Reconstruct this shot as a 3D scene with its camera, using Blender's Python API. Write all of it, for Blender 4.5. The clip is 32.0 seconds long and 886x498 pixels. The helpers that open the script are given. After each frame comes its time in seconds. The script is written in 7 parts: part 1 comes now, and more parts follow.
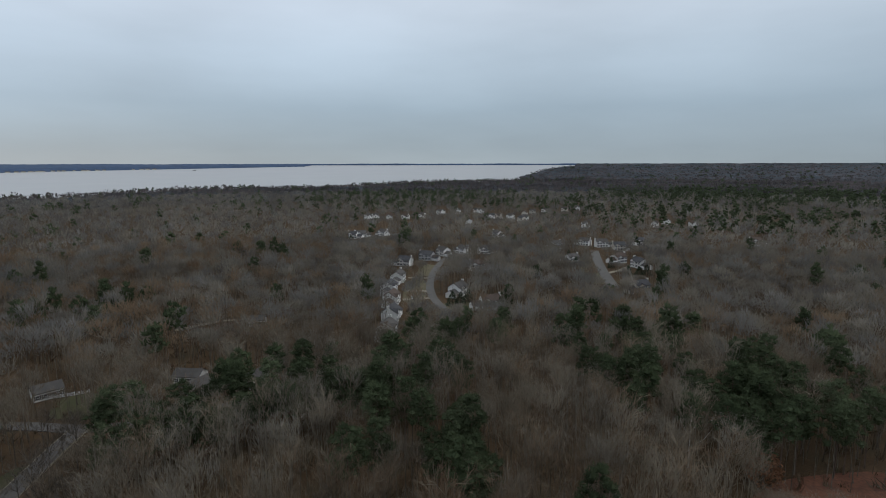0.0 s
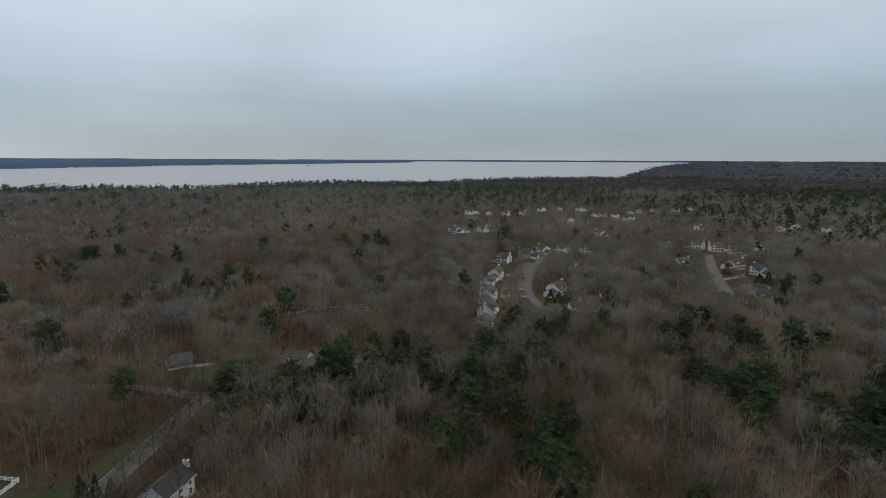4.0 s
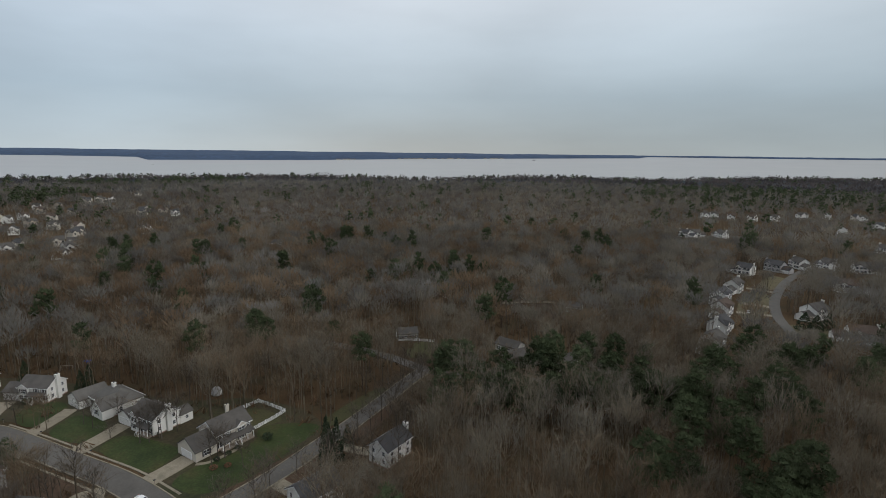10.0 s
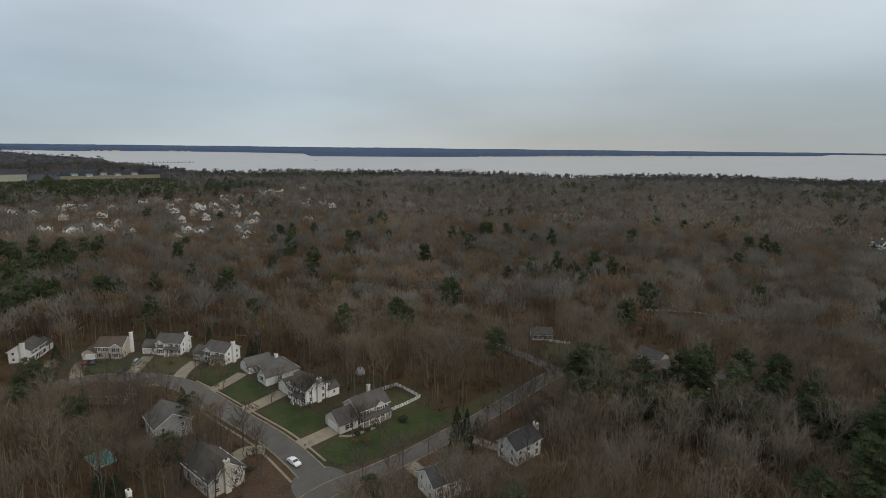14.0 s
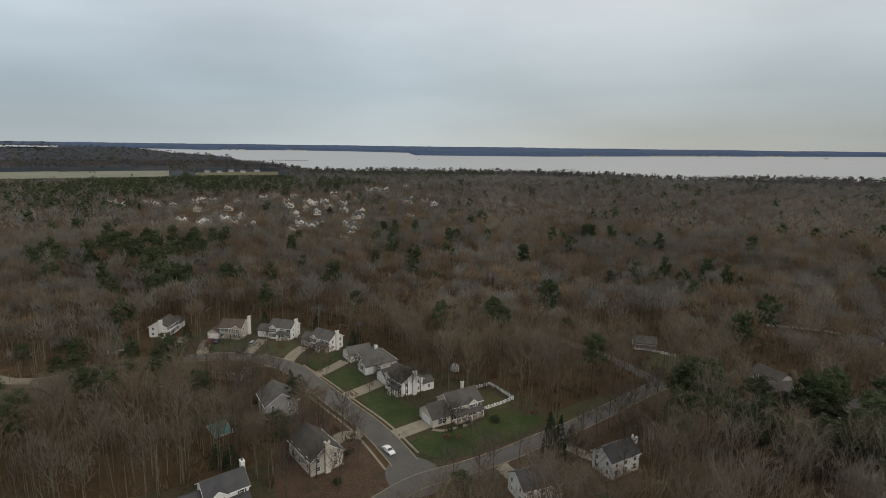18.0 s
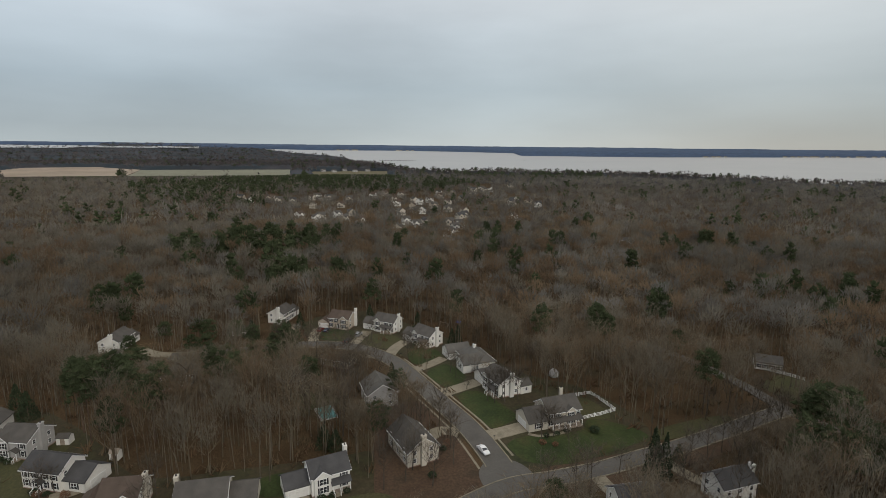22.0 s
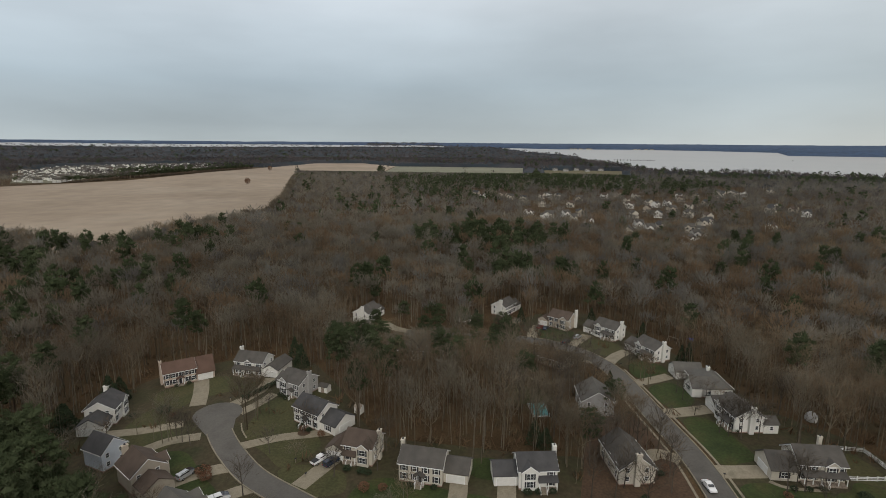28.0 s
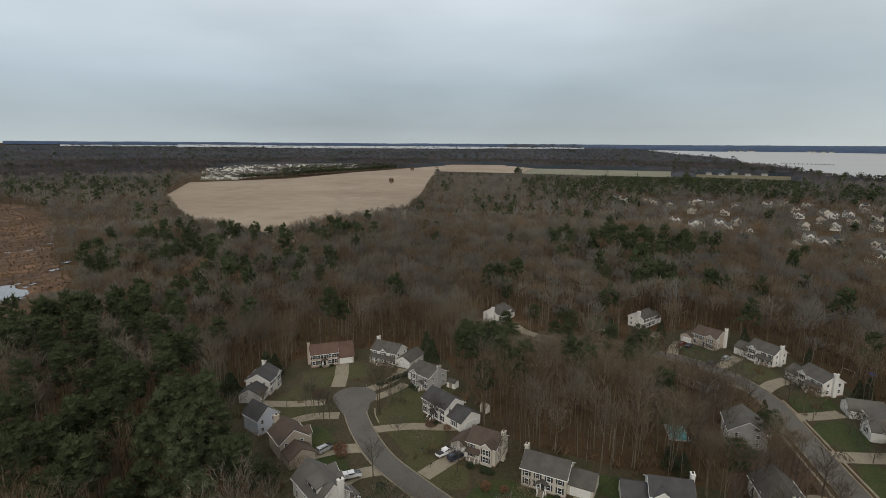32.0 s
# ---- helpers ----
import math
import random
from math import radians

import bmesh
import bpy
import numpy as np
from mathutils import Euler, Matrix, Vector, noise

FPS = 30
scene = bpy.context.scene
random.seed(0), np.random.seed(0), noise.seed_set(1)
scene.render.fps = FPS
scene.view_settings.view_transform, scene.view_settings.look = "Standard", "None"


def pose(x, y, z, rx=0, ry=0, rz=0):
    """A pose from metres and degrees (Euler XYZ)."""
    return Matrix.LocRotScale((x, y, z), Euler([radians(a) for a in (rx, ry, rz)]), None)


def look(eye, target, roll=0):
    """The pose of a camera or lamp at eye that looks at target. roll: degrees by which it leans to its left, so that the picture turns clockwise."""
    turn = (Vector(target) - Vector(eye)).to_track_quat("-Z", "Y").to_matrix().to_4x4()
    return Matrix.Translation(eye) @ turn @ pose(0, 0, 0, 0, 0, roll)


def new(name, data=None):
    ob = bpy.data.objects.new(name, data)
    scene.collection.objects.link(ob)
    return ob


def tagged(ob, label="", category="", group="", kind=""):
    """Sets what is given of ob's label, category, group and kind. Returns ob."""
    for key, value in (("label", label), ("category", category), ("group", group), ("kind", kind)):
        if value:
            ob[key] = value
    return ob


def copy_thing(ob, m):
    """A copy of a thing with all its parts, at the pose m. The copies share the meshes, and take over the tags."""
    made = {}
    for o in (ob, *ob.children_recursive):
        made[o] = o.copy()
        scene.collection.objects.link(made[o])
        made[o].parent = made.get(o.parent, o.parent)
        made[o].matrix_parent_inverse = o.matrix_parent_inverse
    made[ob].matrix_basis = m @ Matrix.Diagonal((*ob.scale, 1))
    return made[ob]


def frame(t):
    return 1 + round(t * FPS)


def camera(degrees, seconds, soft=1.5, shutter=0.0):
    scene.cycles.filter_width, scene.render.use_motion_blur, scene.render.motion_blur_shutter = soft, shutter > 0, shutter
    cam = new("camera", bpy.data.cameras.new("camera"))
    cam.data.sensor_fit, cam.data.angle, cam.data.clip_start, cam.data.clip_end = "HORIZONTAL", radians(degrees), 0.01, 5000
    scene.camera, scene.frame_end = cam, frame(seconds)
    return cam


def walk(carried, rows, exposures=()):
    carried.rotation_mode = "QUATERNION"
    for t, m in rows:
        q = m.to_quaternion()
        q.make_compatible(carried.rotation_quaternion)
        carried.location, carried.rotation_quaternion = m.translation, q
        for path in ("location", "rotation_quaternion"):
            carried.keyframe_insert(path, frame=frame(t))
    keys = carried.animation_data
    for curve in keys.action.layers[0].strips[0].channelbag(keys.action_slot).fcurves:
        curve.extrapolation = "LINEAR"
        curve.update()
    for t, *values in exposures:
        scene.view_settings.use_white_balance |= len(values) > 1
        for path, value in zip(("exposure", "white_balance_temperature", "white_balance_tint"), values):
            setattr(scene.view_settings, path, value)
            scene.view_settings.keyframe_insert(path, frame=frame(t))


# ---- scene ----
cam = camera(79.74, 32.0, soft=0.75)
PATH = [
    (0.0, pose(0, 0, 84, 80.89, 0.09, 0.10)),
    (0.5, pose(0, 0, 84, 80.85, 0.17, 0.90)),
    (1.0, pose(0, 0, 84, 80.78, 0.09, 2.23)),
    (1.5, pose(0, 0, 84, 80.74, -0.01, 3.85)),
    (2.0, pose(0, 0, 84, 80.68, -0.08, 5.24)),
    (2.5, pose(0, 0, 84, 80.64, -0.12, 6.45)),
    (4.5, pose(0, 0, 84, 80.43, -0.29, 13.14)),
    (5.0, pose(0, 0, 84, 80.35, -0.38, 15.80)),
    (5.5, pose(0, 0, 84, 80.28, -0.55, 18.41)),
    (6.0, pose(0, 0, 84, 80.23, -0.60, 20.90)),
    (6.5, pose(0, 0, 84, 80.21, -0.68, 23.19)),
    (7.0, pose(0, 0, 84, 80.15, -0.69, 24.78)),
    (7.5, pose(0, 0, 84, 80.08, -0.67, 26.17)),
    (8.0, pose(0, 0, 84, 80.02, -0.63, 27.78)),
    (8.5, pose(0, 0, 84, 79.96, -0.60, 29.48)),
    (9.0, pose(0, 0, 84, 79.89, -0.68, 31.37)),
    (9.5, pose(0, 0, 84, 79.84, -0.68, 33.09)),
    (10.0, pose(0, 0, 84, 79.78, -0.69, 34.60)),
    (10.5, pose(0, 0, 84, 79.72, -0.72, 36.51)),
    (11.0, pose(0, 0, 84, 79.62, -0.62, 38.46)),
    (11.5, pose(0, 0, 84, 79.57, -0.63, 40.32)),
    (12.0, pose(0, 0, 84, 79.49, -0.58, 42.10)),
    (12.5, pose(0, 0, 84, 79.40, -0.53, 43.89)),
    (13.0, pose(0, 0, 84, 79.37, -0.63, 45.78)),
    (13.5, pose(0, 0, 84, 79.33, -0.59, 47.72)),
    (14.0, pose(0, 0, 84, 79.30, -0.65, 49.68)),
    (14.5, pose(0, 0, 84, 79.26, -0.75, 51.07)),
    (16.5, pose(0, 0, 84, 79.13, -0.68, 56.72)),
    (17.0, pose(0, 0, 84, 79.13, -0.69, 58.08)),
    (17.5, pose(0, 0, 84, 79.11, -0.68, 59.30)),
    (18.0, pose(0, 0, 84, 79.11, -0.71, 60.49)),
    (18.5, pose(0, 0, 84, 79.13, -0.76, 61.60)),
    (19.0, pose(0, 0, 84, 79.12, -0.75, 62.50)),
    (19.5, pose(0, 0, 84, 79.11, -0.74, 63.50)),
    (20.0, pose(0, 0, 84, 79.12, -0.79, 64.51)),
    (20.5, pose(0, 0, 84, 79.14, -0.69, 65.71)),
    (21.0, pose(0, 0, 84, 79.11, -0.58, 67.42)),
    (21.5, pose(0, 0, 84, 79.07, -0.66, 69.51)),
    (22.0, pose(0, 0, 84, 79.03, -0.62, 71.65)),
    (22.5, pose(0, 0, 84, 78.97, -0.64, 74.07)),
    (23.0, pose(0, 0, 84, 78.95, -0.59, 76.17)),
    (23.5, pose(0, 0, 84, 78.93, -0.65, 77.90)),
    (24.0, pose(0, 0, 84, 78.95, -0.68, 79.53)),
    (24.5, pose(0, 0, 84, 78.93, -0.69, 81.18)),
    (25.0, pose(0, 0, 84, 78.88, -0.64, 83.00)),
    (25.5, pose(0, 0, 84, 78.84, -0.57, 85.04)),
    (27.5, pose(0, 0, 84, 78.71, -0.42, 94.11)),
    (28.0, pose(0, 0, 84, 78.70, -0.42, 96.06)),
    (28.5, pose(0, 0, 84, 78.71, -0.37, 98.50)),
    (29.0, pose(0, 0, 84, 78.71, -0.36, 101.01)),
    (29.5, pose(0, 0, 84, 78.69, -0.33, 103.59)),
    (30.0, pose(0, 0, 84, 78.71, -0.38, 105.25)),
    (30.5, pose(0, 0, 84, 78.72, -0.33, 106.86)),
    (31.0, pose(0, 0, 84, 78.72, -0.37, 108.42)),
    (31.5, pose(0, 0, 84, 78.77, -0.32, 109.86)),
    (32.0, pose(0, 0, 84, 78.79, -0.36, 110.66)),
]
walk(cam, PATH, exposures=[(0.0, -0.08, 5880, 10), (6.0, -0.08, 6080, 10), (13.0, -0.08, 6330, 10), (19.0, -0.08, 6650, 10), (32.0, -0.06, 6720, 10)])

# ---- world and sun: an overcast winter afternoon ----
world = bpy.data.worlds.new("overcast_sky")
scene.world = world
world.use_nodes = True
WN, WL = world.node_tree.nodes, world.node_tree.links
WN.clear()


def wnode(kind, **kw):
    n = WN.new(kind)
    for k, v in kw.items():
        n.inputs[k].default_value = v
    return n


w_out = WN.new("ShaderNodeOutputWorld")
w_bg = WN.new("ShaderNodeBackground")
w_sky = WN.new("ShaderNodeTexSky")
w_sky.sky_type = "NISHITA"
w_sky.sun_disc = False
w_sky.sun_elevation = radians(28)
w_sky.sun_rotation = radians(-40)
w_dim = WN.new("ShaderNodeVectorMath")
w_dim.operation = "SCALE"
w_dim.inputs["Scale"].default_value = 0.07
w_co = WN.new("ShaderNodeTexCoord")
w_sep = WN.new("ShaderNodeSeparateXYZ")
w_ramp = WN.new("ShaderNodeValToRGB")
for pos, col in ((0.0, (0.42, 0.485, 0.505)), (0.03, (0.385, 0.455, 0.49)), (0.10, (0.39, 0.475, 0.53)), (0.19, (0.52, 0.605, 0.665)),
                 (0.30, (0.70, 0.765, 0.82)), (0.5, (0.64, 0.69, 0.73)), (1.0, (0.52, 0.56, 0.6))):
    e = w_ramp.color_ramp.elements.new(pos)
    e.color = (*col, 1)
w_ramp.color_ramp.elements.remove(w_ramp.color_ramp.elements[0])
w_ramp.color_ramp.elements.remove(w_ramp.color_ramp.elements[-1])
w_map = WN.new("ShaderNodeMapping")
w_map.inputs["Scale"].default_value = (1.3, 1.3, 5.0)
w_noise = wnode("ShaderNodeTexNoise", Scale=1.3, Detail=5.0, Roughness=0.5)
w_map2 = WN.new("ShaderNodeMapping")
w_map2.inputs["Scale"].default_value = (0.8, 0.8, 2.2)
w_noise2 = wnode("ShaderNodeTexNoise", Scale=1.1, Detail=2.0)
w_add = WN.new("ShaderNodeMath")
w_add.operation = "ADD"
w_gain = WN.new("ShaderNodeMapRange")
for k, v in (("From Min", 0.6), ("From Max", 1.4), ("To Min", 0.72), ("To Max", 1.22)):
    w_gain.inputs[k].default_value = v
w_mul = WN.new("ShaderNodeVectorMath")
w_mul.operation = "SCALE"
w_dot = WN.new("ShaderNodeVectorMath")
w_dot.operation = "DOT_PRODUCT"
w_dot.inputs[1].default_value = (-0.6, -0.8, 0.0)
w_side = WN.new("ShaderNodeMapRange")
for k, v in (("From Min", -0.9), ("From Max", 1.0), ("To Min", 0.885), ("To Max", 1.25)):
    w_side.inputs[k].default_value = v
w_both = WN.new("ShaderNodeMath")
w_both.operation = "MULTIPLY"
WL.new(w_co.outputs["Generated"], w_dot.inputs[0])
WL.new(w_dot.outputs["Value"], w_side.inputs[0])
WL.new(w_gain.outputs[0], w_both.inputs[0])
WL.new(w_side.outputs[0], w_both.inputs[1])
w_mix = WN.new("ShaderNodeMix")
w_mix.data_type = "RGBA"
w_mix.inputs["Factor"].default_value = 0.94
WL.new(w_co.outputs["Generated"], w_sep.inputs[0])
WL.new(w_sep.outputs["Z"], w_ramp.inputs[0])
WL.new(w_co.outputs["Generated"], w_map.inputs[0])
WL.new(w_co.outputs["Generated"], w_map2.inputs[0])
WL.new(w_map.outputs[0], w_noise.inputs["Vector"])
WL.new(w_map2.outputs[0], w_noise2.inputs["Vector"])
WL.new(w_noise.outputs[0], w_add.inputs[0])
WL.new(w_noise2.outputs[0], w_add.inputs[1])
WL.new(w_add.outputs[0], w_gain.inputs[0])
w_tint = WN.new("ShaderNodeMix")
w_tint.data_type = "RGBA"
w_tint.inputs["A"].default_value, w_tint.inputs["B"].default_value = (1.035, 1.0, 0.965, 1), (0.995, 1.0, 1.03, 1)
w_half = WN.new("ShaderNodeMapRange")
w_half.inputs["From Min"].default_value, w_half.inputs["From Max"].default_value = -0.8, 0.85
WL.new(w_dot.outputs["Value"], w_half.inputs[0])
WL.new(w_half.outputs[0], w_tint.inputs["Factor"])
w_col = WN.new("ShaderNodeVectorMath")
w_col.operation = "MULTIPLY"
WL.new(w_ramp.outputs[0], w_col.inputs[0])
WL.new(w_tint.outputs["Result"], w_col.inputs[1])
WL.new(w_col.outputs[0], w_mul.inputs[0])
WL.new(w_both.outputs[0], w_mul.inputs["Scale"])
WL.new(w_sky.outputs[0], w_dim.inputs[0])
WL.new(w_dim.outputs[0], w_mix.inputs["A"])
WL.new(w_mul.outputs[0], w_mix.inputs["B"])
WL.new(w_mix.outputs["Result"], w_bg.inputs["Color"])
w_bg.inputs["Strength"].default_value = 1.0
WL.new(w_bg.outputs[0], w_out.inputs[0])

sun = new("sun", bpy.data.lights.new("sun", "SUN"))
sun.data.energy, sun.data.angle, sun.data.color = 1.3, radians(16), (1.0, 0.965, 0.91)
sun.matrix_world = look((0, 0, 300), (-75, -22, 258))


# ---- materials ----
def material(name, colors, scale=1.0, rough=0.9, metal=0.0, bump=0.0, fine=None, island=False, per_object=0.0, spec=0.3, coords="Object", big=None, sheer=0.0):
    """Colours mixed by noise at one scale, with a fine grain, an optional broad tint and a bump."""
    m = bpy.data.materials.new(name)
    m.use_nodes = True
    N, L = m.node_tree.nodes, m.node_tree.links
    b = N["Principled BSDF"]
    b.inputs["Roughness"].default_value, b.inputs["Metallic"].default_value = rough, metal
    b.inputs["Specular IOR Level"].default_value = spec
    co = N.new("ShaderNodeNewGeometry") if coords == "World" else N.new("ShaderNodeTexCoord")
    vec = co.outputs["Position"] if coords == "World" else co.outputs["Object"]
    tex = N.new("ShaderNodeTexNoise")
    tex.inputs["Scale"].default_value, tex.inputs["Detail"].default_value = scale, 6.0
    L.new(vec, tex.inputs["Vector"])
    ramp = N.new("ShaderNodeValToRGB")
    els = ramp.color_ramp.elements
    els[0].position, els[1].position = 0.3, 0.7
    els[0].color, els[1].color = (*colors[0], 1), (*colors[-1], 1)
    for i, c in enumerate(colors[1:-1]):
        els.new(0.3 + 0.4 * (i + 1) / (len(colors) - 1)).color = (*c, 1)
    source = tex.outputs[0]
    if island:
        geo = N.new("ShaderNodeNewGeometry")
        mixv = N.new("ShaderNodeMath")
        mixv.operation = "MULTIPLY_ADD"
        spread = 0.32 if island is True else island
        mixv.inputs[1].default_value = spread
        L.new(geo.outputs["Random Per Island"], mixv.inputs[0])
        sub = N.new("ShaderNodeMath")
        sub.operation = "SUBTRACT"
        sub.inputs[1].default_value = spread / 2
        L.new(source, sub.inputs[0])
        L.new(sub.outputs[0], mixv.inputs[2])
        source = mixv.outputs[0]
    if per_object:
        info = N.new("ShaderNodeObjectInfo")
        mo = N.new("ShaderNodeMath")
        mo.operation = "MULTIPLY_ADD"
        mo.inputs[1].default_value = per_object
        L.new(info.outputs["Random"], mo.inputs[0])
        so = N.new("ShaderNodeMath")
        so.operation = "SUBTRACT"
        so.inputs[1].default_value = per_object / 2
        L.new(source, so.inputs[0])
        L.new(so.outputs[0], mo.inputs[2])
        source = mo.outputs[0]
    L.new(source, ramp.inputs[0])
    color = ramp.outputs[0]
    for sc, lo, hi in ([fine] if fine else []) + (list(big) if isinstance(big, list) else [big] if big else []):
        t2 = N.new("ShaderNodeTexNoise")
        t2.inputs["Scale"].default_value, t2.inputs["Detail"].default_value = sc, 4.0
        L.new(vec, t2.inputs["Vector"])
        mr = N.new("ShaderNodeMapRange")
        for k, v in (("From Min", 0.3), ("From Max", 0.7), ("To Min", lo), ("To Max", hi)):
            mr.inputs[k].default_value = v
        L.new(t2.outputs[0], mr.inputs[0])
        sc_n = N.new("ShaderNodeVectorMath")
        sc_n.operation = "SCALE"
        L.new(color, sc_n.inputs[0])
        L.new(mr.outputs[0], sc_n.inputs["Scale"])
        color = sc_n.outputs[0]
    L.new(color, b.inputs["Base Color"])
    if bump:
        bn = N.new("ShaderNodeBump")
        bn.inputs["Strength"].default_value = bump
        L.new(tex.outputs[0], bn.inputs["Height"])
        L.new(bn.outputs[0], b.inputs["Normal"])
    if sheer:
        through_ = N.new("ShaderNodeBsdfTranslucent")
        L.new(color, through_.inputs["Color"])
        both = N.new("ShaderNodeMixShader")
        both.inputs[0].default_value = sheer
        L.new(b.outputs[0], both.inputs[1])
        L.new(through_.outputs[0], both.inputs[2])
        L.new(both.outputs[0], N["Material Output"].inputs["Surface"])
    return m


def banded(name, colors, step, rough=0.8, axis="Z", depth=0.3):
    """Siding or shingle courses: soft lines every step metres, and a broad weathering."""
    m = material(name, colors, scale=0.35, rough=rough, fine=(9.0, 0.9, 1.08))
    N, L = m.node_tree.nodes, m.node_tree.links
    b = N["Principled BSDF"]
    co = N.new("ShaderNodeTexCoord")
    wave = N.new("ShaderNodeTexWave")
    wave.wave_type, wave.bands_direction, wave.wave_profile = "BANDS", axis, "SAW"
    wave.inputs["Scale"].default_value = 0.314 / step
    L.new(co.outputs["Object"], wave.inputs["Vector"])
    bn = N.new("ShaderNodeBump")
    bn.inputs["Strength"].default_value, bn.inputs["Distance"].default_value = depth, 0.03
    L.new(wave.outputs[0], bn.inputs["Height"])
    L.new(bn.outputs[0], b.inputs["Normal"])
    return m


M_LITTER = material("leaf_litter", [(0.05308, 0.03445, 0.01854), (0.07924, 0.05251, 0.02903), (0.06238, 0.04953, 0.02903)], scale=0.09, bump=0.2, fine=(1.7, 0.7, 1.3), big=(0.012, 0.75, 1.2), spec=0.05)
M_BARK = material("bark_of_bare_trees", [(0.09775, 0.0759, 0.05175), (0.1437, 0.1173, 0.0828), (0.2127, 0.1817, 0.1323)], scale=0.02, island=True, coords="World", sheer=0.3, big=[(0.006, 0.82, 1.2), (0.05, 0.7, 1.35)], spec=0.05)
M_TWIG = material("bare_twigs", [(0.1426, 0.1145, 0.08211), (0.1666, 0.1385, 0.1011), (0.2029, 0.1755, 0.133)], scale=0.022, island=0.1, coords="World", sheer=0.5, big=[(0.0045, 0.8, 1.2), (0.05, 0.8, 1.2)], spec=0.05)
M_TWIGGREY = material("grey_twigs", [(0.1588, 0.1358, 0.1064), (0.1854, 0.1643, 0.131), (0.2258, 0.2071, 0.1715)], scale=0.022, island=0.1, coords="World", sheer=0.5, big=[(0.0045, 0.8, 1.2), (0.05, 0.8, 1.2)], spec=0.05)
M_TWIGDARK = material("dark_reddish_twigs", [(0.1539, 0.1057, 0.06807), (0.1786, 0.1282, 0.0832), (0.2183, 0.164, 0.1098)], scale=0.022, island=0.1, coords="World", sheer=0.5, big=[(0.0045, 0.8, 1.2), (0.05, 0.8, 1.2)], spec=0.05)
M_STEM = material("slender_bark", [(0.11, 0.092, 0.07), (0.16, 0.138, 0.108), (0.22, 0.194, 0.157)], scale=0.02, island=0.5, coords="World", sheer=0.3, spec=0.05)
# two twig copies greyed and cooled, air haze put into their colour
M_TWIGFAR = material("haze_tinted_twigs", [(0.1432, 0.1295, 0.1125), (0.165, 0.1542, 0.1373), (0.1974, 0.1887, 0.172)], scale=0.022, island=0.1, coords="World", sheer=0.5, big=[(0.0045, 0.8, 1.2), (0.03, 0.7, 1.3)], spec=0.05)
M_TWIGFARDARK = material("haze_tinted_dark_twigs", [(0.1265, 0.1119, 0.0966), (0.1466, 0.1325, 0.1156), (0.176, 0.1622, 0.1431)], scale=0.022, island=0.1, coords="World", sheer=0.5, big=[(0.0045, 0.8, 1.2), (0.03, 0.7, 1.3)], spec=0.05)
M_NEEDLE = material("pine_needles", [(0.04335, 0.05637, 0.02853), (0.064, 0.07977, 0.04025), (0.08879, 0.1041, 0.05731)], scale=0.05, island=0.2, coords="World", sheer=0.4, big=(0.06, 0.75, 1.3), spec=0.05)
M_PBARK = material("pine_bark", [(0.07, 0.049, 0.035), (0.112, 0.077, 0.056)], scale=0.5, coords="World")
# canopy colours shifted to blue-grey: painted haze of the distance
M_CANOPY = material("haze_tinted_canopy", [(0.04253, 0.04336, 0.04915), (0.02842, 0.03832, 0.04451), (0.05275, 0.05125, 0.05605), (0.02516, 0.03564, 0.04278)], scale=0.004, coords="World", fine=(0.02, 0.88, 1.12), big=(0.0016, 0.7, 1.25), spec=0.05)
# the blue stands for air haze, painted into the far shore's colour
M_FARSHORE = material("haze_tinted_far_shore", [(0.0216, 0.0459, 0.0936), (0.0306, 0.0571, 0.108), (0.018, 0.0388, 0.0816)], scale=0.004, coords="World", fine=(0.03, 0.75, 1.25))
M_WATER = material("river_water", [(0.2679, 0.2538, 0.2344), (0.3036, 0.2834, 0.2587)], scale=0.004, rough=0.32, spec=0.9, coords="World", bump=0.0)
M_POND = material("pond_water", [(0.10, 0.11, 0.11), (0.14, 0.15, 0.15)], scale=0.05, rough=0.12, spec=0.8, coords="World")
M_FIELD = material("dry_field", [(0.2291, 0.1766, 0.1249), (0.2725, 0.212, 0.1535), (0.3034, 0.2441, 0.182)], scale=0.006, coords="World", fine=(0.035, 0.88, 1.12), big=(0.0018, 0.85, 1.12))
M_PASTURE = material("winter_pasture", [(0.1462, 0.145, 0.0978), (0.1852, 0.18, 0.1208)], scale=0.01, coords="World", fine=(0.06, 0.85, 1.15))
M_MARSH = material("marsh_grass", [(0.1014, 0.05394, 0.02508), (0.07603, 0.04453, 0.02508), (0.1368, 0.07735, 0.03881)], scale=0.03, coords="World", fine=(0.12, 0.45, 1.5), big=(0.02, 0.6, 1.35))
M_LAWN = material("winter_lawn", [(0.02162, 0.03429, 0.0081), (0.03237, 0.04617, 0.01116), (0.05029, 0.04759, 0.01521)], scale=0.13, coords="World", fine=(1.5, 0.75, 1.25))
M_DRYLAWN = material("dormant_lawn", [(0.0408, 0.0442, 0.0156), (0.0573, 0.0556, 0.0215), (0.0655, 0.0581, 0.0253)], scale=0.12, coords="World", fine=(1.5, 0.75, 1.25))
M_STRAW = material("pine_straw_yard", [(0.05914, 0.03546, 0.02068), (0.07638, 0.04682, 0.02763), (0.05174, 0.03546, 0.02068)], scale=0.15, coords="World", fine=(1.5, 0.75, 1.25))
M_ROAD = material("worn_asphalt", [(0.08748, 0.0807, 0.07225), (0.1102, 0.1024, 0.09104), (0.0972, 0.09064, 0.07965)], scale=0.12, coords="World", fine=(2.0, 0.9, 1.1), big=(0.03, 0.88, 1.1), rough=0.85)
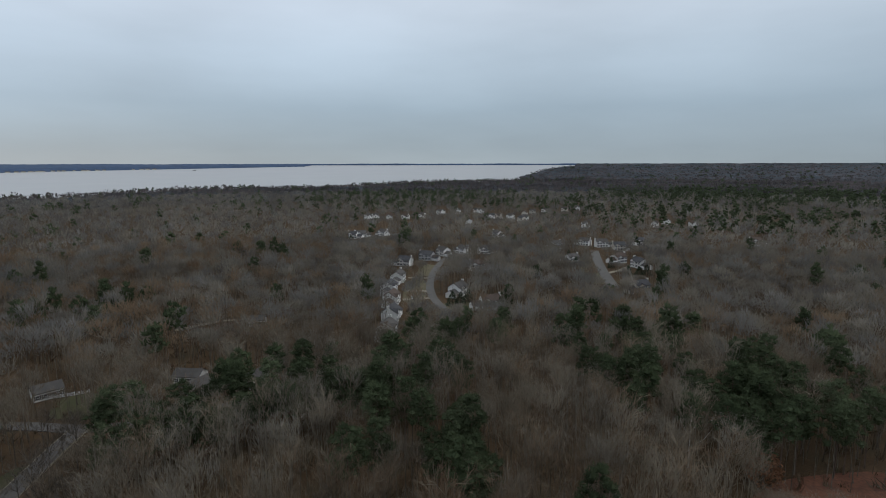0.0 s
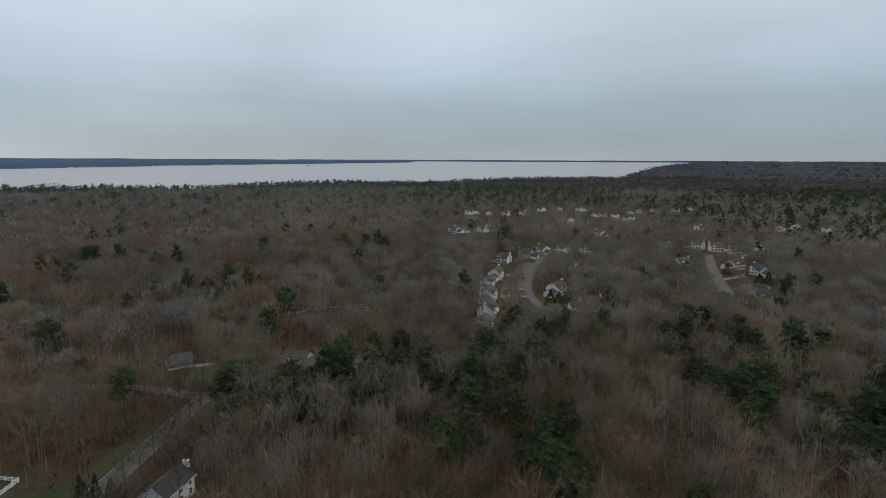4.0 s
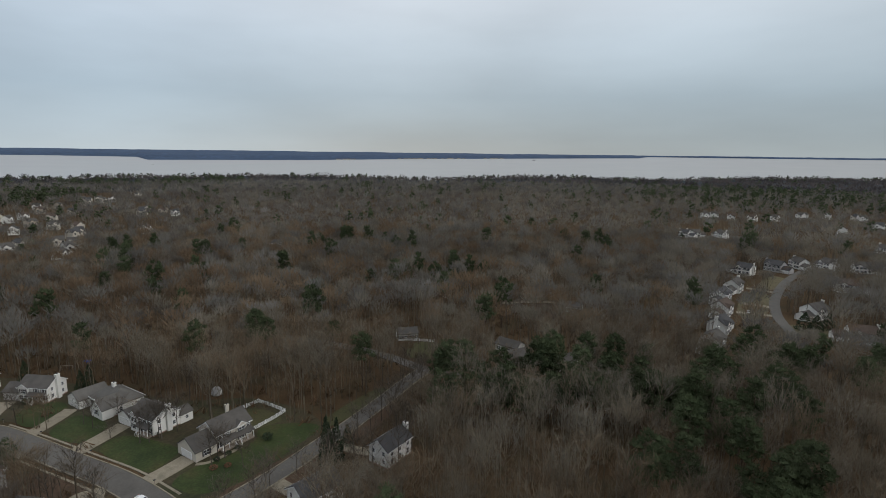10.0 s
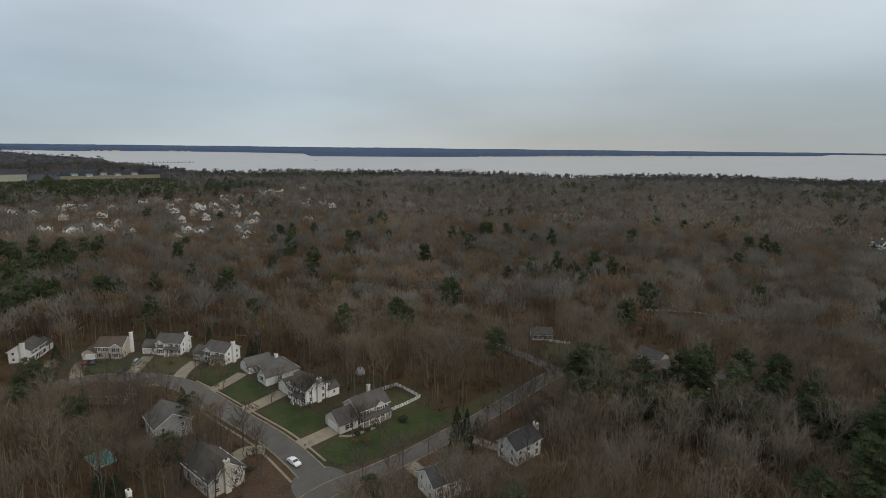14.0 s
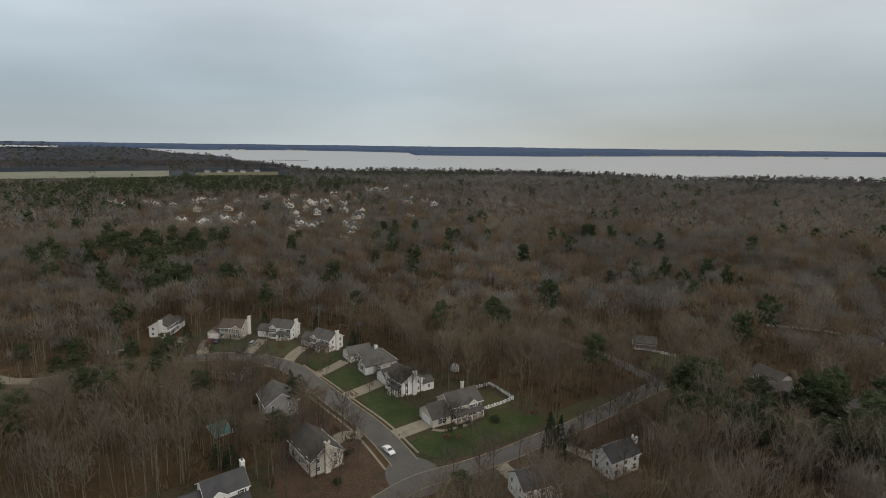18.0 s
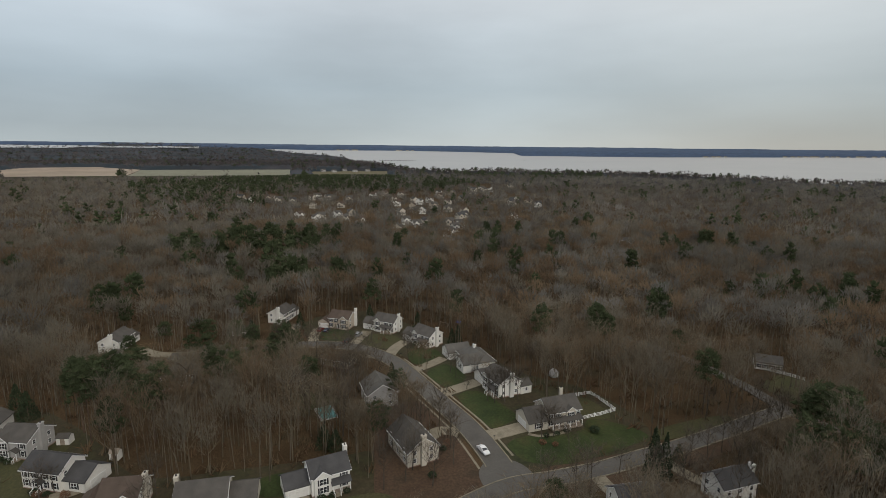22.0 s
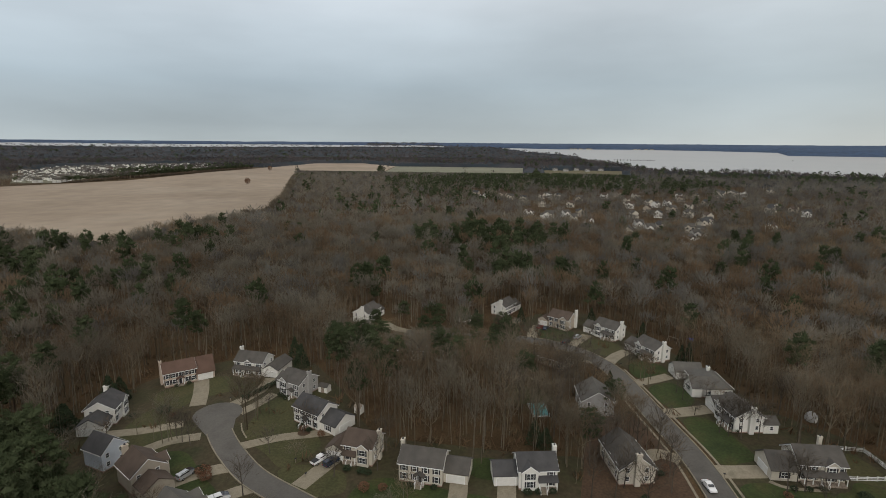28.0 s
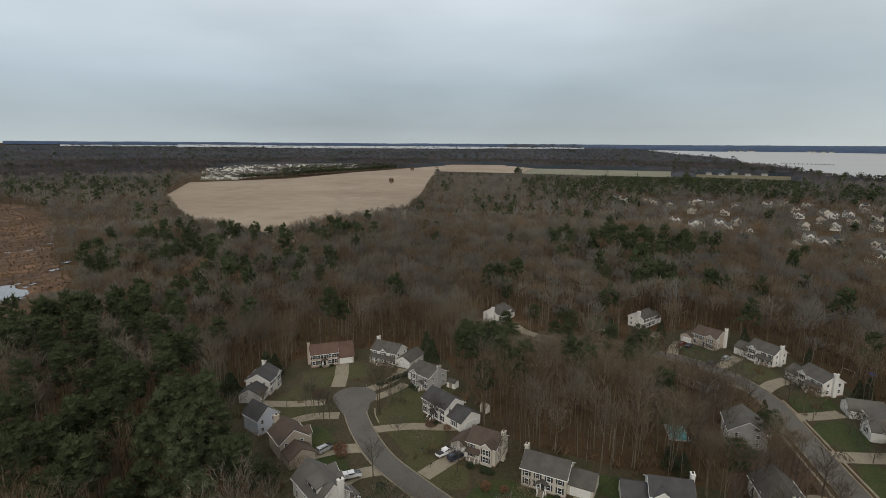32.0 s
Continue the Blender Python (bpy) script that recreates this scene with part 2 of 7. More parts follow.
M_CONC = material("concrete", [(0.2062, 0.1781, 0.129), (0.2486, 0.2167, 0.1592), (0.1759, 0.1544, 0.1125)], scale=0.3, coords="World", fine=(3.0, 0.88, 1.1))
M_WHITE = banded("white_siding", [(0.6554, 0.6419, 0.6002), (0.7158, 0.7009, 0.6563)], 0.18)
M_CREAM = banded("cream_siding", [(0.47, 0.43, 0.36), (0.54, 0.50, 0.425)], 0.18)
M_TAN = banded("tan_siding", [(0.36, 0.31, 0.25), (0.43, 0.38, 0.31)], 0.18)
M_BLUEGREY = banded("pale_blue_siding", [(0.52, 0.56, 0.62), (0.6, 0.64, 0.70)], 0.18)
M_GREYWALL = banded("grey_siding", [(0.33, 0.32, 0.31), (0.41, 0.40, 0.385)], 0.18)
M_BRICKTAN = banded("tan_brick", [(0.38, 0.31, 0.255), (0.45, 0.375, 0.31)], 0.08)
M_SHGREY = banded("grey_shingles", [(0.0678, 0.0625, 0.057), (0.0994, 0.0914, 0.0808)], 0.22, rough=0.95)
M_SHDARK = banded("charcoal_shingles", [(0.052, 0.051, 0.052), (0.076, 0.074, 0.074)], 0.22, rough=0.95)
M_SHBROWN = banded("brown_shingles", [(0.0723, 0.0536, 0.0425), (0.102, 0.0765, 0.0612)], 0.22, rough=0.95)
M_SHRED = banded("rust_shingles", [(0.0945, 0.0588, 0.044), (0.126, 0.0788, 0.0605)], 0.22, rough=0.95)
M_TRIM = material("white_trim", [(0.74, 0.74, 0.73), (0.80, 0.80, 0.79)], scale=1.5, rough=0.6)
M_SHUT = material("black_shutters", [(0.018, 0.019, 0.022), (0.03, 0.03, 0.034)], scale=2.0, rough=0.6)
M_GLASS = material("window_glass", [(0.02, 0.023, 0.027), (0.045, 0.05, 0.055)], scale=0.6, rough=0.06, spec=0.9)
M_DOORW = material("garage_door_paint", [(0.62, 0.61, 0.58), (0.70, 0.69, 0.66)], scale=1.0, rough=0.6)
M_BRICK = material("chimney_brick", [(0.22, 0.13, 0.10), (0.32, 0.22, 0.18)], scale=3.0)
M_HEDGE = material("evergreen_shrub", [(0.018, 0.030, 0.014), (0.035, 0.05, 0.022)], scale=1.2, island=True)
M_RUST = material("russet_shrub", [(0.11, 0.055, 0.03), (0.16, 0.085, 0.05)], scale=1.2, island=True)
M_WOOD = material("weathered_wood", [(0.22, 0.18, 0.14), (0.31, 0.26, 0.21)], scale=1.2, rough=0.9)
M_POOL = material("teal_pool_cover", [(0.06, 0.22, 0.22), (0.10, 0.30, 0.29)], scale=0.5, rough=0.5)
M_TARP = material("blue_tarp", [(0.02, 0.05, 0.32), (0.03, 0.09, 0.42)], scale=1.2, rough=0.5)
M_TYRE = material("tyre_rubber", [(0.012, 0.012, 0.012), (0.022, 0.022, 0.022)], scale=4.0)
M_CARWHITE = material("white_car_paint", [(0.72, 0.72, 0.72), (0.78, 0.78, 0.78)], scale=1.0, rough=0.25, spec=0.5)
M_CARSILVER = material("silver_car_paint", [(0.42, 0.43, 0.44), (0.5, 0.51, 0.52)], scale=1.0, rough=0.25, metal=0.4)
M_CARDARK = material("dark_blue_car_paint", [(0.02, 0.028, 0.045), (0.035, 0.045, 0.07)], scale=1.0, rough=0.25, spec=0.5)
M_CARRED = material("dark_red_car_paint", [(0.12, 0.015, 0.012), (0.17, 0.025, 0.02)], scale=1.0, rough=0.25, spec=0.5)
M_RIM = material("wheel_rim", [(0.35, 0.35, 0.36), (0.45, 0.45, 0.46)], scale=2.0, rough=0.3, metal=0.8)
M_LAMPR = material("red_lamp_glass", [(0.35, 0.02, 0.02), (0.45, 0.03, 0.03)], scale=2.0, rough=0.2)
M_LAMPW = material("headlamp_glass", [(0.6, 0.6, 0.6), (0.75, 0.75, 0.75)], scale=2.0, rough=0.1)
M_YARD = material("mottled_yard", [(0.0405, 0.0315, 0.0161), (0.0429, 0.0401, 0.0172), (0.0531, 0.0407, 0.0214), (0.0303, 0.0337, 0.0133)], scale=0.07, coords="World", fine=(0.9, 0.75, 1.25))
M_DOCK = material("grey_dock_timber", [(0.12, 0.115, 0.11), (0.18, 0.17, 0.16)], scale=0.5)
M_BEECH = material("russet_beech_leaves", [(0.14, 0.065, 0.03), (0.20, 0.10, 0.05)], scale=0.3, island=True, coords="World")
M_SNAG = material("bleached_dead_wood", [(0.38, 0.36, 0.33), (0.48, 0.46, 0.42)], scale=0.6, coords="World")
M_REDSOIL = material("red_clay_ground", [(0.098, 0.0372, 0.0186), (0.126, 0.0527, 0.0279), (0.077, 0.0372, 0.0217)], scale=0.2, coords="World", fine=(1.2, 0.75, 1.25))
# bluer than the near twigs: haze painted into the farthest crowns
M_FARTWIG = material("haze_tinted_far_crowns", [(0.06265, 0.05862, 0.05947), (0.09213, 0.07994, 0.07697), (0.1179, 0.1012, 0.09284)], scale=0.006, island=0.1, coords="World", sheer=0.4, big=(0.003, 0.7, 1.3), spec=0.05)
M_BRUSH = material("dry_brush", [(0.085, 0.05, 0.027), (0.12, 0.075, 0.04), (0.10, 0.08, 0.05)], scale=0.05, island=True, coords="World", big=(0.02, 0.7, 1.3))
M_SHLIGHT = banded("weathered_shingles", [(0.095, 0.09, 0.082), (0.13, 0.122, 0.11)], 0.22, rough=0.95)
M_BARKDARK = material("dark_yard_bark", [(0.05, 0.041, 0.032), (0.075, 0.062, 0.05), (0.10, 0.084, 0.068)], scale=0.08, island=True, coords="World")
M_REED = material("dry_reeds", [(0.10, 0.06, 0.03), (0.16, 0.10, 0.05), (0.075, 0.05, 0.03)], scale=0.05, island=True, coords="World")
M_YARDTWIG = material("pale_yard_twigs", [(0.075, 0.061, 0.046), (0.105, 0.088, 0.068), (0.14, 0.12, 0.096)], scale=0.08, island=True, coords="World", sheer=0.4, spec=0.05)
M_TANLAWN = material("pale_tan_lawn", [(0.098, 0.086, 0.048), (0.128, 0.109, 0.066), (0.105, 0.10, 0.054)], scale=0.1, coords="World", fine=(1.2, 0.75, 1.25), spec=0.1)

# ---- the lie of the land ----
EYE_Z = 84.0
RNG = np.random.default_rng(7)
FLAT, RIM, EL0, EL1 = 2200.0, 4920.0, -2.187, -0.10


def rise(r):
    """Ground height by distance: flat, then climbing to the horizon to fit the camera's view."""
    r = np.asarray(r, float)
    el = EL0 + (EL1 - EL0) * np.clip((r - FLAT) / (RIM - FLAT), 0, 1)
    return np.where(r < FLAT, 0.0, EYE_Z - r * np.tan(np.radians(-el)))


def reach(el):
    """The distance at which the ground lies el degrees under the level."""
    return EYE_Z / math.tan(radians(-el)) if el < EL0 else FLAT + (el - EL0) / (EL1 - EL0) * (RIM - FLAT)


def polar(az, r):
    return (-math.sin(radians(az)) * r, math.cos(radians(az)) * r)


def mesh_from(name, verts, faces, mat, smooth=False):
    me = bpy.data.meshes.new(name)
    me.from_pydata([tuple(v) for v in verts], [], [tuple(f) for f in faces])
    me.materials.append(mat)
    if smooth:
        me.polygons.foreach_set("use_smooth", [True] * len(me.polygons))
    me.update()
    return me


def triangles(name, verts, mat):
    """A mesh of loose triangles from an (n, 3, 3) array."""
    n = len(verts)
    me = bpy.data.meshes.new(name)
    me.vertices.add(n * 3)
    me.vertices.foreach_set("co", np.ascontiguousarray(verts, dtype=np.float32).ravel())
    me.loops.add(n * 3)
    me.loops.foreach_set("vertex_index", np.arange(n * 3, dtype=np.int32))
    me.polygons.add(n)
    me.polygons.foreach_set("loop_start", np.arange(0, n * 3, 3, dtype=np.int32))
    me.polygons.foreach_set("loop_total", np.full(n, 3, dtype=np.int32))
    me.materials.append(mat)
    me.update()
    return me


def sheet(name, azs, radii_of, z_of, mat, smooth=True):
    """A polar sheet: for each azimuth a row of distances."""
    verts, faces = [], []
    rows_n = None
    for az in azs:
        rr = radii_of(az)
        rows_n = len(rr)
        for r in rr:
            x, y = polar(az, r)
            verts.append((x, y, z_of(az, r, x, y)))
    for i in range(len(azs) - 1):
        for j in range(rows_n - 1):
            a = i * rows_n + j
            faces.append((a, a + 1, a + rows_n + 1, a + rows_n))
    return mesh_from(name, verts, faces, mat, smooth)


ring = [0, 60, 120, 200, 320, 500, 800, 1200, 1700] + list(np.linspace(2200, 4920, 40))
ground = new("ground", sheet("ground", np.linspace(-180, 180, 145), lambda az: ring, lambda az, r, x, y: float(rise(r)) - 0.0012 * max(0, r - 1900), M_LITTER))
tagged(ground, "brown leaf litter covering the forest ground", "ground", kind="structure")

# the near bank of the river: azimuth and elevation of its tree tops
BANK = [(-13.5, -0.30), (-12.0, -0.48), (-10.7, -0.69), (-9.3, -1.20), (-7.2, -1.64), (-0.9, -1.70), (5.2, -1.87), (11.1, -2.17), (16.8, -2.2), (25.3, -2.15),
        (29.6, -2.35), (36.1, -2.58), (42.3, -2.42), (53.4, -2.28), (60.8, -2.33), (67.2, -2.3), (71.1, -2.42), (74.9, -2.3), (78.3, -1.75), (83.6, -1.24), (87.0, -1.0), (90.5, -0.52), (96.0, -0.42)]
BANK_TREE = 17.0


def bank(az):
    """Distance of the near bank by azimuth."""
    el = float(np.interp(az, [b[0] for b in BANK], [b[1] for b in BANK]))
    r = reach(el)
    for _ in range(12):
        top = EYE_Z - float(rise(r)) - BANK_TREE
        r = 0.5 * r + 0.5 * min(RIM, max(900, top / math.tan(radians(-el)))) if r < 3200 else r
    return min(r, RIM - 20)


AZ_W = np.arange(-14, 96.1, 0.5)
BANK_R = {float(a): bank(a) for a in AZ_W}
BANK_AZ, BANK_D = np.array(list(BANK_R)), np.array(list(BANK_R.values()))


def wave_z(az, r, x, y):
    return float(rise(r)) + 0.35


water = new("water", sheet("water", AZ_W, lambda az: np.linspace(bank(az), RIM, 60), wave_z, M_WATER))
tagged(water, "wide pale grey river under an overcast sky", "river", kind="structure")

# the far bank: azimuth and elevation of its waterline
FAR = [(-14, -0.06), (5, -0.10), (13.8, -0.12), (14.6, -0.26), (24.9, -0.43), (36.2, -0.62), (49.7, -0.87), (56, -0.90), (63.4, -0.92), (64.2, -0.66), (71, -0.57), (78, -0.53), (84, -0.57), (90, -0.47), (104, -0.36), (110, -0.27), (150, -0.25)]


def far_radii(az):
    r0 = reach(float(np.interp(az, [f[0] for f in FAR], [f[1] for f in FAR])))
    return np.linspace(min(r0, RIM - 40), RIM + 20, 7)


def far_z(az, r, x, y):
    r0 = far_radii(az)[0]
    e0 = math.degrees(math.atan2(float(rise(r0)) - EYE_Z, r0))
    k = (r - r0) / (RIM + 20 - r0)
    bumpy = 0.035 * noise.noise(Vector((x * 0.004, y * 0.004, 1.0))) + 0.02 * noise.noise(Vector((x * 0.02, y * 0.02, 4.0)))
    lift = e0 + (0.03 - e0) * (k ** 0.45 if k > 0 else 0) + (bumpy if k > 0 else 0)
    return EYE_Z + r * math.tan(radians(lift)) + (0.5 if k == 0 else 0)


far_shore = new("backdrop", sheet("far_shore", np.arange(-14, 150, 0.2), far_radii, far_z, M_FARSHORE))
tagged(far_shore, "low wooded shore across the river, tinted blue by painted haze", "far shore", kind="structure")

# open land in the woods
FIELD = [(-338, -277), (-381, -407), (-524, -590), (-640, -715), (-869, -903), (-985, -834), (-1071, -791), (-1373, -800), (-1640, -770), (-2082, -745), (-2142, -549), (-1913, -374),
         (-1555, -340), (-1545, -600), (-1034, -409), (-880, -352), (-660, -276), (-549, -244), (-468, -264), (-400, -272)]
PASTURE = [(-1545, -335), (-1913, -372), (-1905, 85), (-1515, 68)]
FARM = [(-1440, 122), (-1745, 126), (-1770, 250), (-1740, 385), (-1500, 340)]
MARSH = [(-450, -820), (-412, -652), (-260, -407), (-208, -318), (-157, -275), (-120, -266), (-60, -320), (-90, -520), (-180, -800)]
POND = [(-192, -348), (-190, -326), (-179, -310), (-167, -311), (-160, -322), (-170, -346)]


def patch(name, poly, mat, z, label, category, kind="structure", cells=0):
    bm = bmesh.new()
    f = bm.faces.new([bm.verts.new((x, y, z)) for x, y in poly])
    if f.normal.z < 0:
        f.normal_flip()
    bmesh.ops.triangulate(bm, faces=bm.faces[:])
    me = bpy.data.meshes.new(name)
    bm.to_mesh(me)
    bm.free()
    me.materials.append(mat)
    return tagged(new(name, me), label, category, kind=kind)


def rounded(poly, n=6, wobble=0.0):
    """A closed outline smoothed through its corners."""
    out = []
    k = len(poly)
    for i in range(k):
        p0, p1, p2, p3 = (Vector(poly[(i + j - 1) % k]) for j in range(4))
        for s in range(n):
            t = s / n
            q = 0.5 * ((2 * p1) + (p2 - p0) * t + (2 * p0 - 5 * p1 + 4 * p2 - p3) * t * t + (3 * p1 - p0 - 3 * p2 + p3) * t ** 3)
            out.append((q.x + wobble * RNG.normal(), q.y + wobble * RNG.normal()))
    return out


patch("crop_field", FIELD, M_FIELD, 0.5, "large tan harvested crop field between the woods", "field")
patch("pasture", PASTURE, M_PASTURE, 0.45, "pale green winter pasture beyond the woods", "field")
patch("pasture", rounded(FARM, 5), M_TANLAWN, 0.46, "pale winter grass round the farm buildings", "field")
patch("marsh", rounded(MARSH, 5, 2.0), M_MARSH, 0.3, "orange-brown marsh grass at the edge of the woods", "marsh")
patch("pond", rounded(POND, 5, 1.5), M_POND, 0.5, "shallow grey pond in the marsh", "pond")
for k in range(26):
    cx, cy = polar(RNG.uniform(143, 152), RNG.uniform(330, 620))
    s = RNG.uniform(1.5, 4.5)
    patch("marsh_puddle", rounded([(cx + s * RNG.uniform(0.5, 1.5) * math.cos(a), cy + 0.6 * s * RNG.uniform(0.5, 1.5) * math.sin(a)) for a in np.linspace(0, 6.28, 7)[:-1]], 3),
          M_POND, 0.42 + 0.004 * k, "small puddle of open water in the marsh", "puddle")
# sheets lifted off the ground, placed by elevation to fit the camera's view
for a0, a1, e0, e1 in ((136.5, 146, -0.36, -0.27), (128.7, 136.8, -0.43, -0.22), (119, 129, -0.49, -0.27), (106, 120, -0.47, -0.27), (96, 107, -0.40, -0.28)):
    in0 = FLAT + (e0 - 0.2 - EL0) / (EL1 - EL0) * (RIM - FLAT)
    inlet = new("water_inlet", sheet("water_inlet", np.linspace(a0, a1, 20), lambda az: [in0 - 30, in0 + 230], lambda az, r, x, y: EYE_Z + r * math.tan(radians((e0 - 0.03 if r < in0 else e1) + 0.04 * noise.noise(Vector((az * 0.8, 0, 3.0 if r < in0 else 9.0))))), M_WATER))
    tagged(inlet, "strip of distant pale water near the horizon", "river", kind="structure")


# reeds standing in the marsh
rx, ry = RNG.uniform(-460, -100, 26000), RNG.uniform(-800, -260, 26000)


def reed_mesh(x, y):
    n = len(x)
    h, w = RNG.uniform(0.5, 1.5, n), RNG.uniform(0.3, 0.9, n)
    a = RNG.uniform(0, 6.28, n)
    p = np.stack([x, y, np.full(n, 0.25)], -1)
    side = np.stack([np.cos(a) * w, np.sin(a) * w, np.zeros(n)], -1)
    tip = p + np.stack([RNG.normal(0, 0.4, n), RNG.normal(0, 0.4, n), h], -1)
    return triangles("marsh_reeds", np.stack([p - side, p + side, tip], 1), M_REED)


# ---- streets ----
def smooth_line(pts, n=8):
    out = []
    for i in range(len(pts) - 1):
        p0, p1, p2, p3 = (Vector(pts[min(max(i + j - 1, 0), len(pts) - 1)]) for j in range(4))
        for s in range(n):
            t = s / n
            out.append(0.5 * ((2 * p1) + (p2 - p0) * t + (2 * p0 - 5 * p1 + 4 * p2 - p3) * t * t + (3 * p1 - p0 - 3 * p2 + p3) * t ** 3))
    return out + [Vector(pts[-1])]


def ribbon(name, line, lo, hi, z0, z1, mat):
    """A strip along a line between two side offsets, its top at z1, with sides down to z0."""
    verts, faces = [], []
    for i, p in enumerate(line):
        d = (line[min(i + 1, len(line) - 1)] - line[max(i - 1, 0)]).normalized()
        s = Vector((d.y, -d.x))
        a, b = p + s * lo, p + s * hi
        verts += [(a.x, a.y, z0), (a.x, a.y, z1), (b.x, b.y, z1), (b.x, b.y, z0)]
    for i in range(len(line) - 1):
        for j in range(3):
            a = i * 4 + j
            faces.append((a, a + 4, a + 5, a + 1))
    return mesh_from(name, verts, faces, mat)


MAIN = [(-117, 158.5), (-116, 150), (-115, 143), (-112.8, 130), (-110, 110), (-108.8, 95), (-107.5, 82), (-107.5, 68), (-108, 54), (-103, 36), (-98, 14), (-96, -10), (-98, -24)]
LOOP = [(-96.2, -12), (-98.8, -24.5), (-103.1, -36.4), (-108.4, -47.4), (-115.6, -60.4), (-124.3, -70.4), (-132.8, -78.2), (-141, -84)]
STREET = [(-108, 55), (-121, 55.8), (-138.5, 54.8), (-157, 51.5), (-179, 47.7), (-194, 44.3), (-207, 37.4), (-216, 27.8), (-221, 16), (-223, 2), (-222, -20), (-224, -40)]
HILL = [(1, 298), (-4, 315), (-8, 336), (-10, 369), (-7, 421), (2, 472), (14, 500)]
EAST = [(114, 350), (118, 365), (126, 413), (136, 463), (147, 512)]
UP = [(-95, 600), (-80, 622), (-55, 640), (-20, 655)]
CROSS = [(-190, 150), (-172, 156), (-154, 159.5), (-136, 160.5), (-118, 159), (-104, 161), (-88, 168), (-70, 180)]
LINES = [(smooth_line(MAIN), 2.8, "road"), (smooth_line(STREET), 3.6, "road"), (smooth_line(HILL), 2.7, "road"), (smooth_line(EAST), 3.9, "road"), (smooth_line(UP), 4.0, "road"), (smooth_line(LOOP), 3.3, "road"), (smooth_line(CROSS), 2.6, "road")]
for k, (line, half, nm) in enumerate(LINES):
    rd = new("road_%d" % (k + 1), ribbon("road", line, -half, half, 0.0, 0.22 + 0.006 * k, M_ROAD))
    tagged(rd, "worn light grey asphalt residential street", "road", kind="structure")
    if k in (0, 1, 5):
        for side in (-1, 1):
            kb = new("kerb_%d" % (2 * min(k, 2) + (side > 0) + 1), ribbon("kerb", line[6:] if k == 1 else line[:-6] if k == 5 else line[:-8], side * half + (0 if side > 0 else -0.32), side * half + (0.32 if side > 0 else 0), 0.0, 0.34, M_CONC))
            tagged(kb, "pale concrete kerb along the street", "kerb", kind="structure")
circle = [(-144.8 + 7.3 * math.cos(a), -85.8 + 7.3 * math.sin(a)) for a in np.linspace(0, 2 * math.pi, 37)[:-1]]
patch("road_cul_de_sac", circle, M_ROAD, 0.262, "grey asphalt turning circle at the street's end", "road")
patch("road_flare", [(-139.6, -90.9), (-130.9, -81.0), (-135.0, -75.9), (-142.6, -78.8)], M_ROAD, 0.2645, "grey asphalt widening into the turning circle", "road")
junction = [(-111.0 + 9.0 * math.cos(a), 55.4 + 7.2 * math.sin(a)) for a in np.linspace(0, 2 * math.pi, 25)[:-1]]
patch("road_junction", junction, M_ROAD, 0.266, "grey asphalt street junction", "road")


# ---- woods ----
def inside(x, y, poly):
    """Which of the points lie in the outline."""
    res = np.zeros(len(x), bool)
    n = len(poly)
    for i in range(n):
        x0, y0 = poly[i]
        x1, y1 = poly[(i + 1) % n]
        if y0 == y1:
            continue
        cross = ((y0 > y) != (y1 > y)) & (x < (x1 - x0) * (y - y0) / (y1 - y0) + x0)
        res ^= cross
    return res


def near_line(x, y, line, d):
    res = np.zeros(len(x), bool)
    for i in range(len(line) - 1):
        a, b = line[i], line[i + 1]
        ab = b - a
        t = np.clip(((x - a.x) * ab.x + (y - a.y) * ab.y) / max(ab.length_squared, 1e-6), 0, 1)
        res |= np.hypot(x - a.x - t * ab.x, y - a.y - t * ab.y) < d
    return res


in_marsh = inside(rx, ry, MARSH) & ~inside(rx, ry, POND)
tagged(new("marsh_reeds", reed_mesh(rx[in_marsh], ry[in_marsh])), "clumps of dry brown reeds in the marsh", "reeds", kind="stuff")
# yards without tall trees: x, y, radius
YARDS = [(-166, -107, 19), (-176, -86, 19), (-161, -66, 14), (-143, -55, 15), (-127, -38, 14), (-121, -16, 15), (-121, 8, 14), (-128, 36, 12), (-133, 78, 17), (-158, 74, 15), (-186, 71, 14),
         (-211, 62, 14), (-231, 48, 14), (-246, 30, 14), (-252, 6, 11), (-240, -60, 13), (-139, -116, 15), (-116, -100, 13), (-108, -83, 13), (-99, -64, 13), (-91, -63, 10), (-104, -54, 9), (-120, -75, 16), (-128, -62, 12),
         (-110, -35, 12), (-108, -5, 14), (-110, 25, 14), (-118, 40, 13), (-150, 62, 12), (-172, 58, 11), (-90, 101, 10), (-92, 78, 11), (-163, 30, 9), (-199, 24, 8), (-132, 92, 12), (-120, 95, 9), (-117, 120, 7),
         (-158, 14, 6), (-193, -33, 7), (-230, -30, 8), (-222, -48, 8), (-119, 70, 12), (-232, -5, 7), (-205, 48, 10), (-221, 30, 10)]
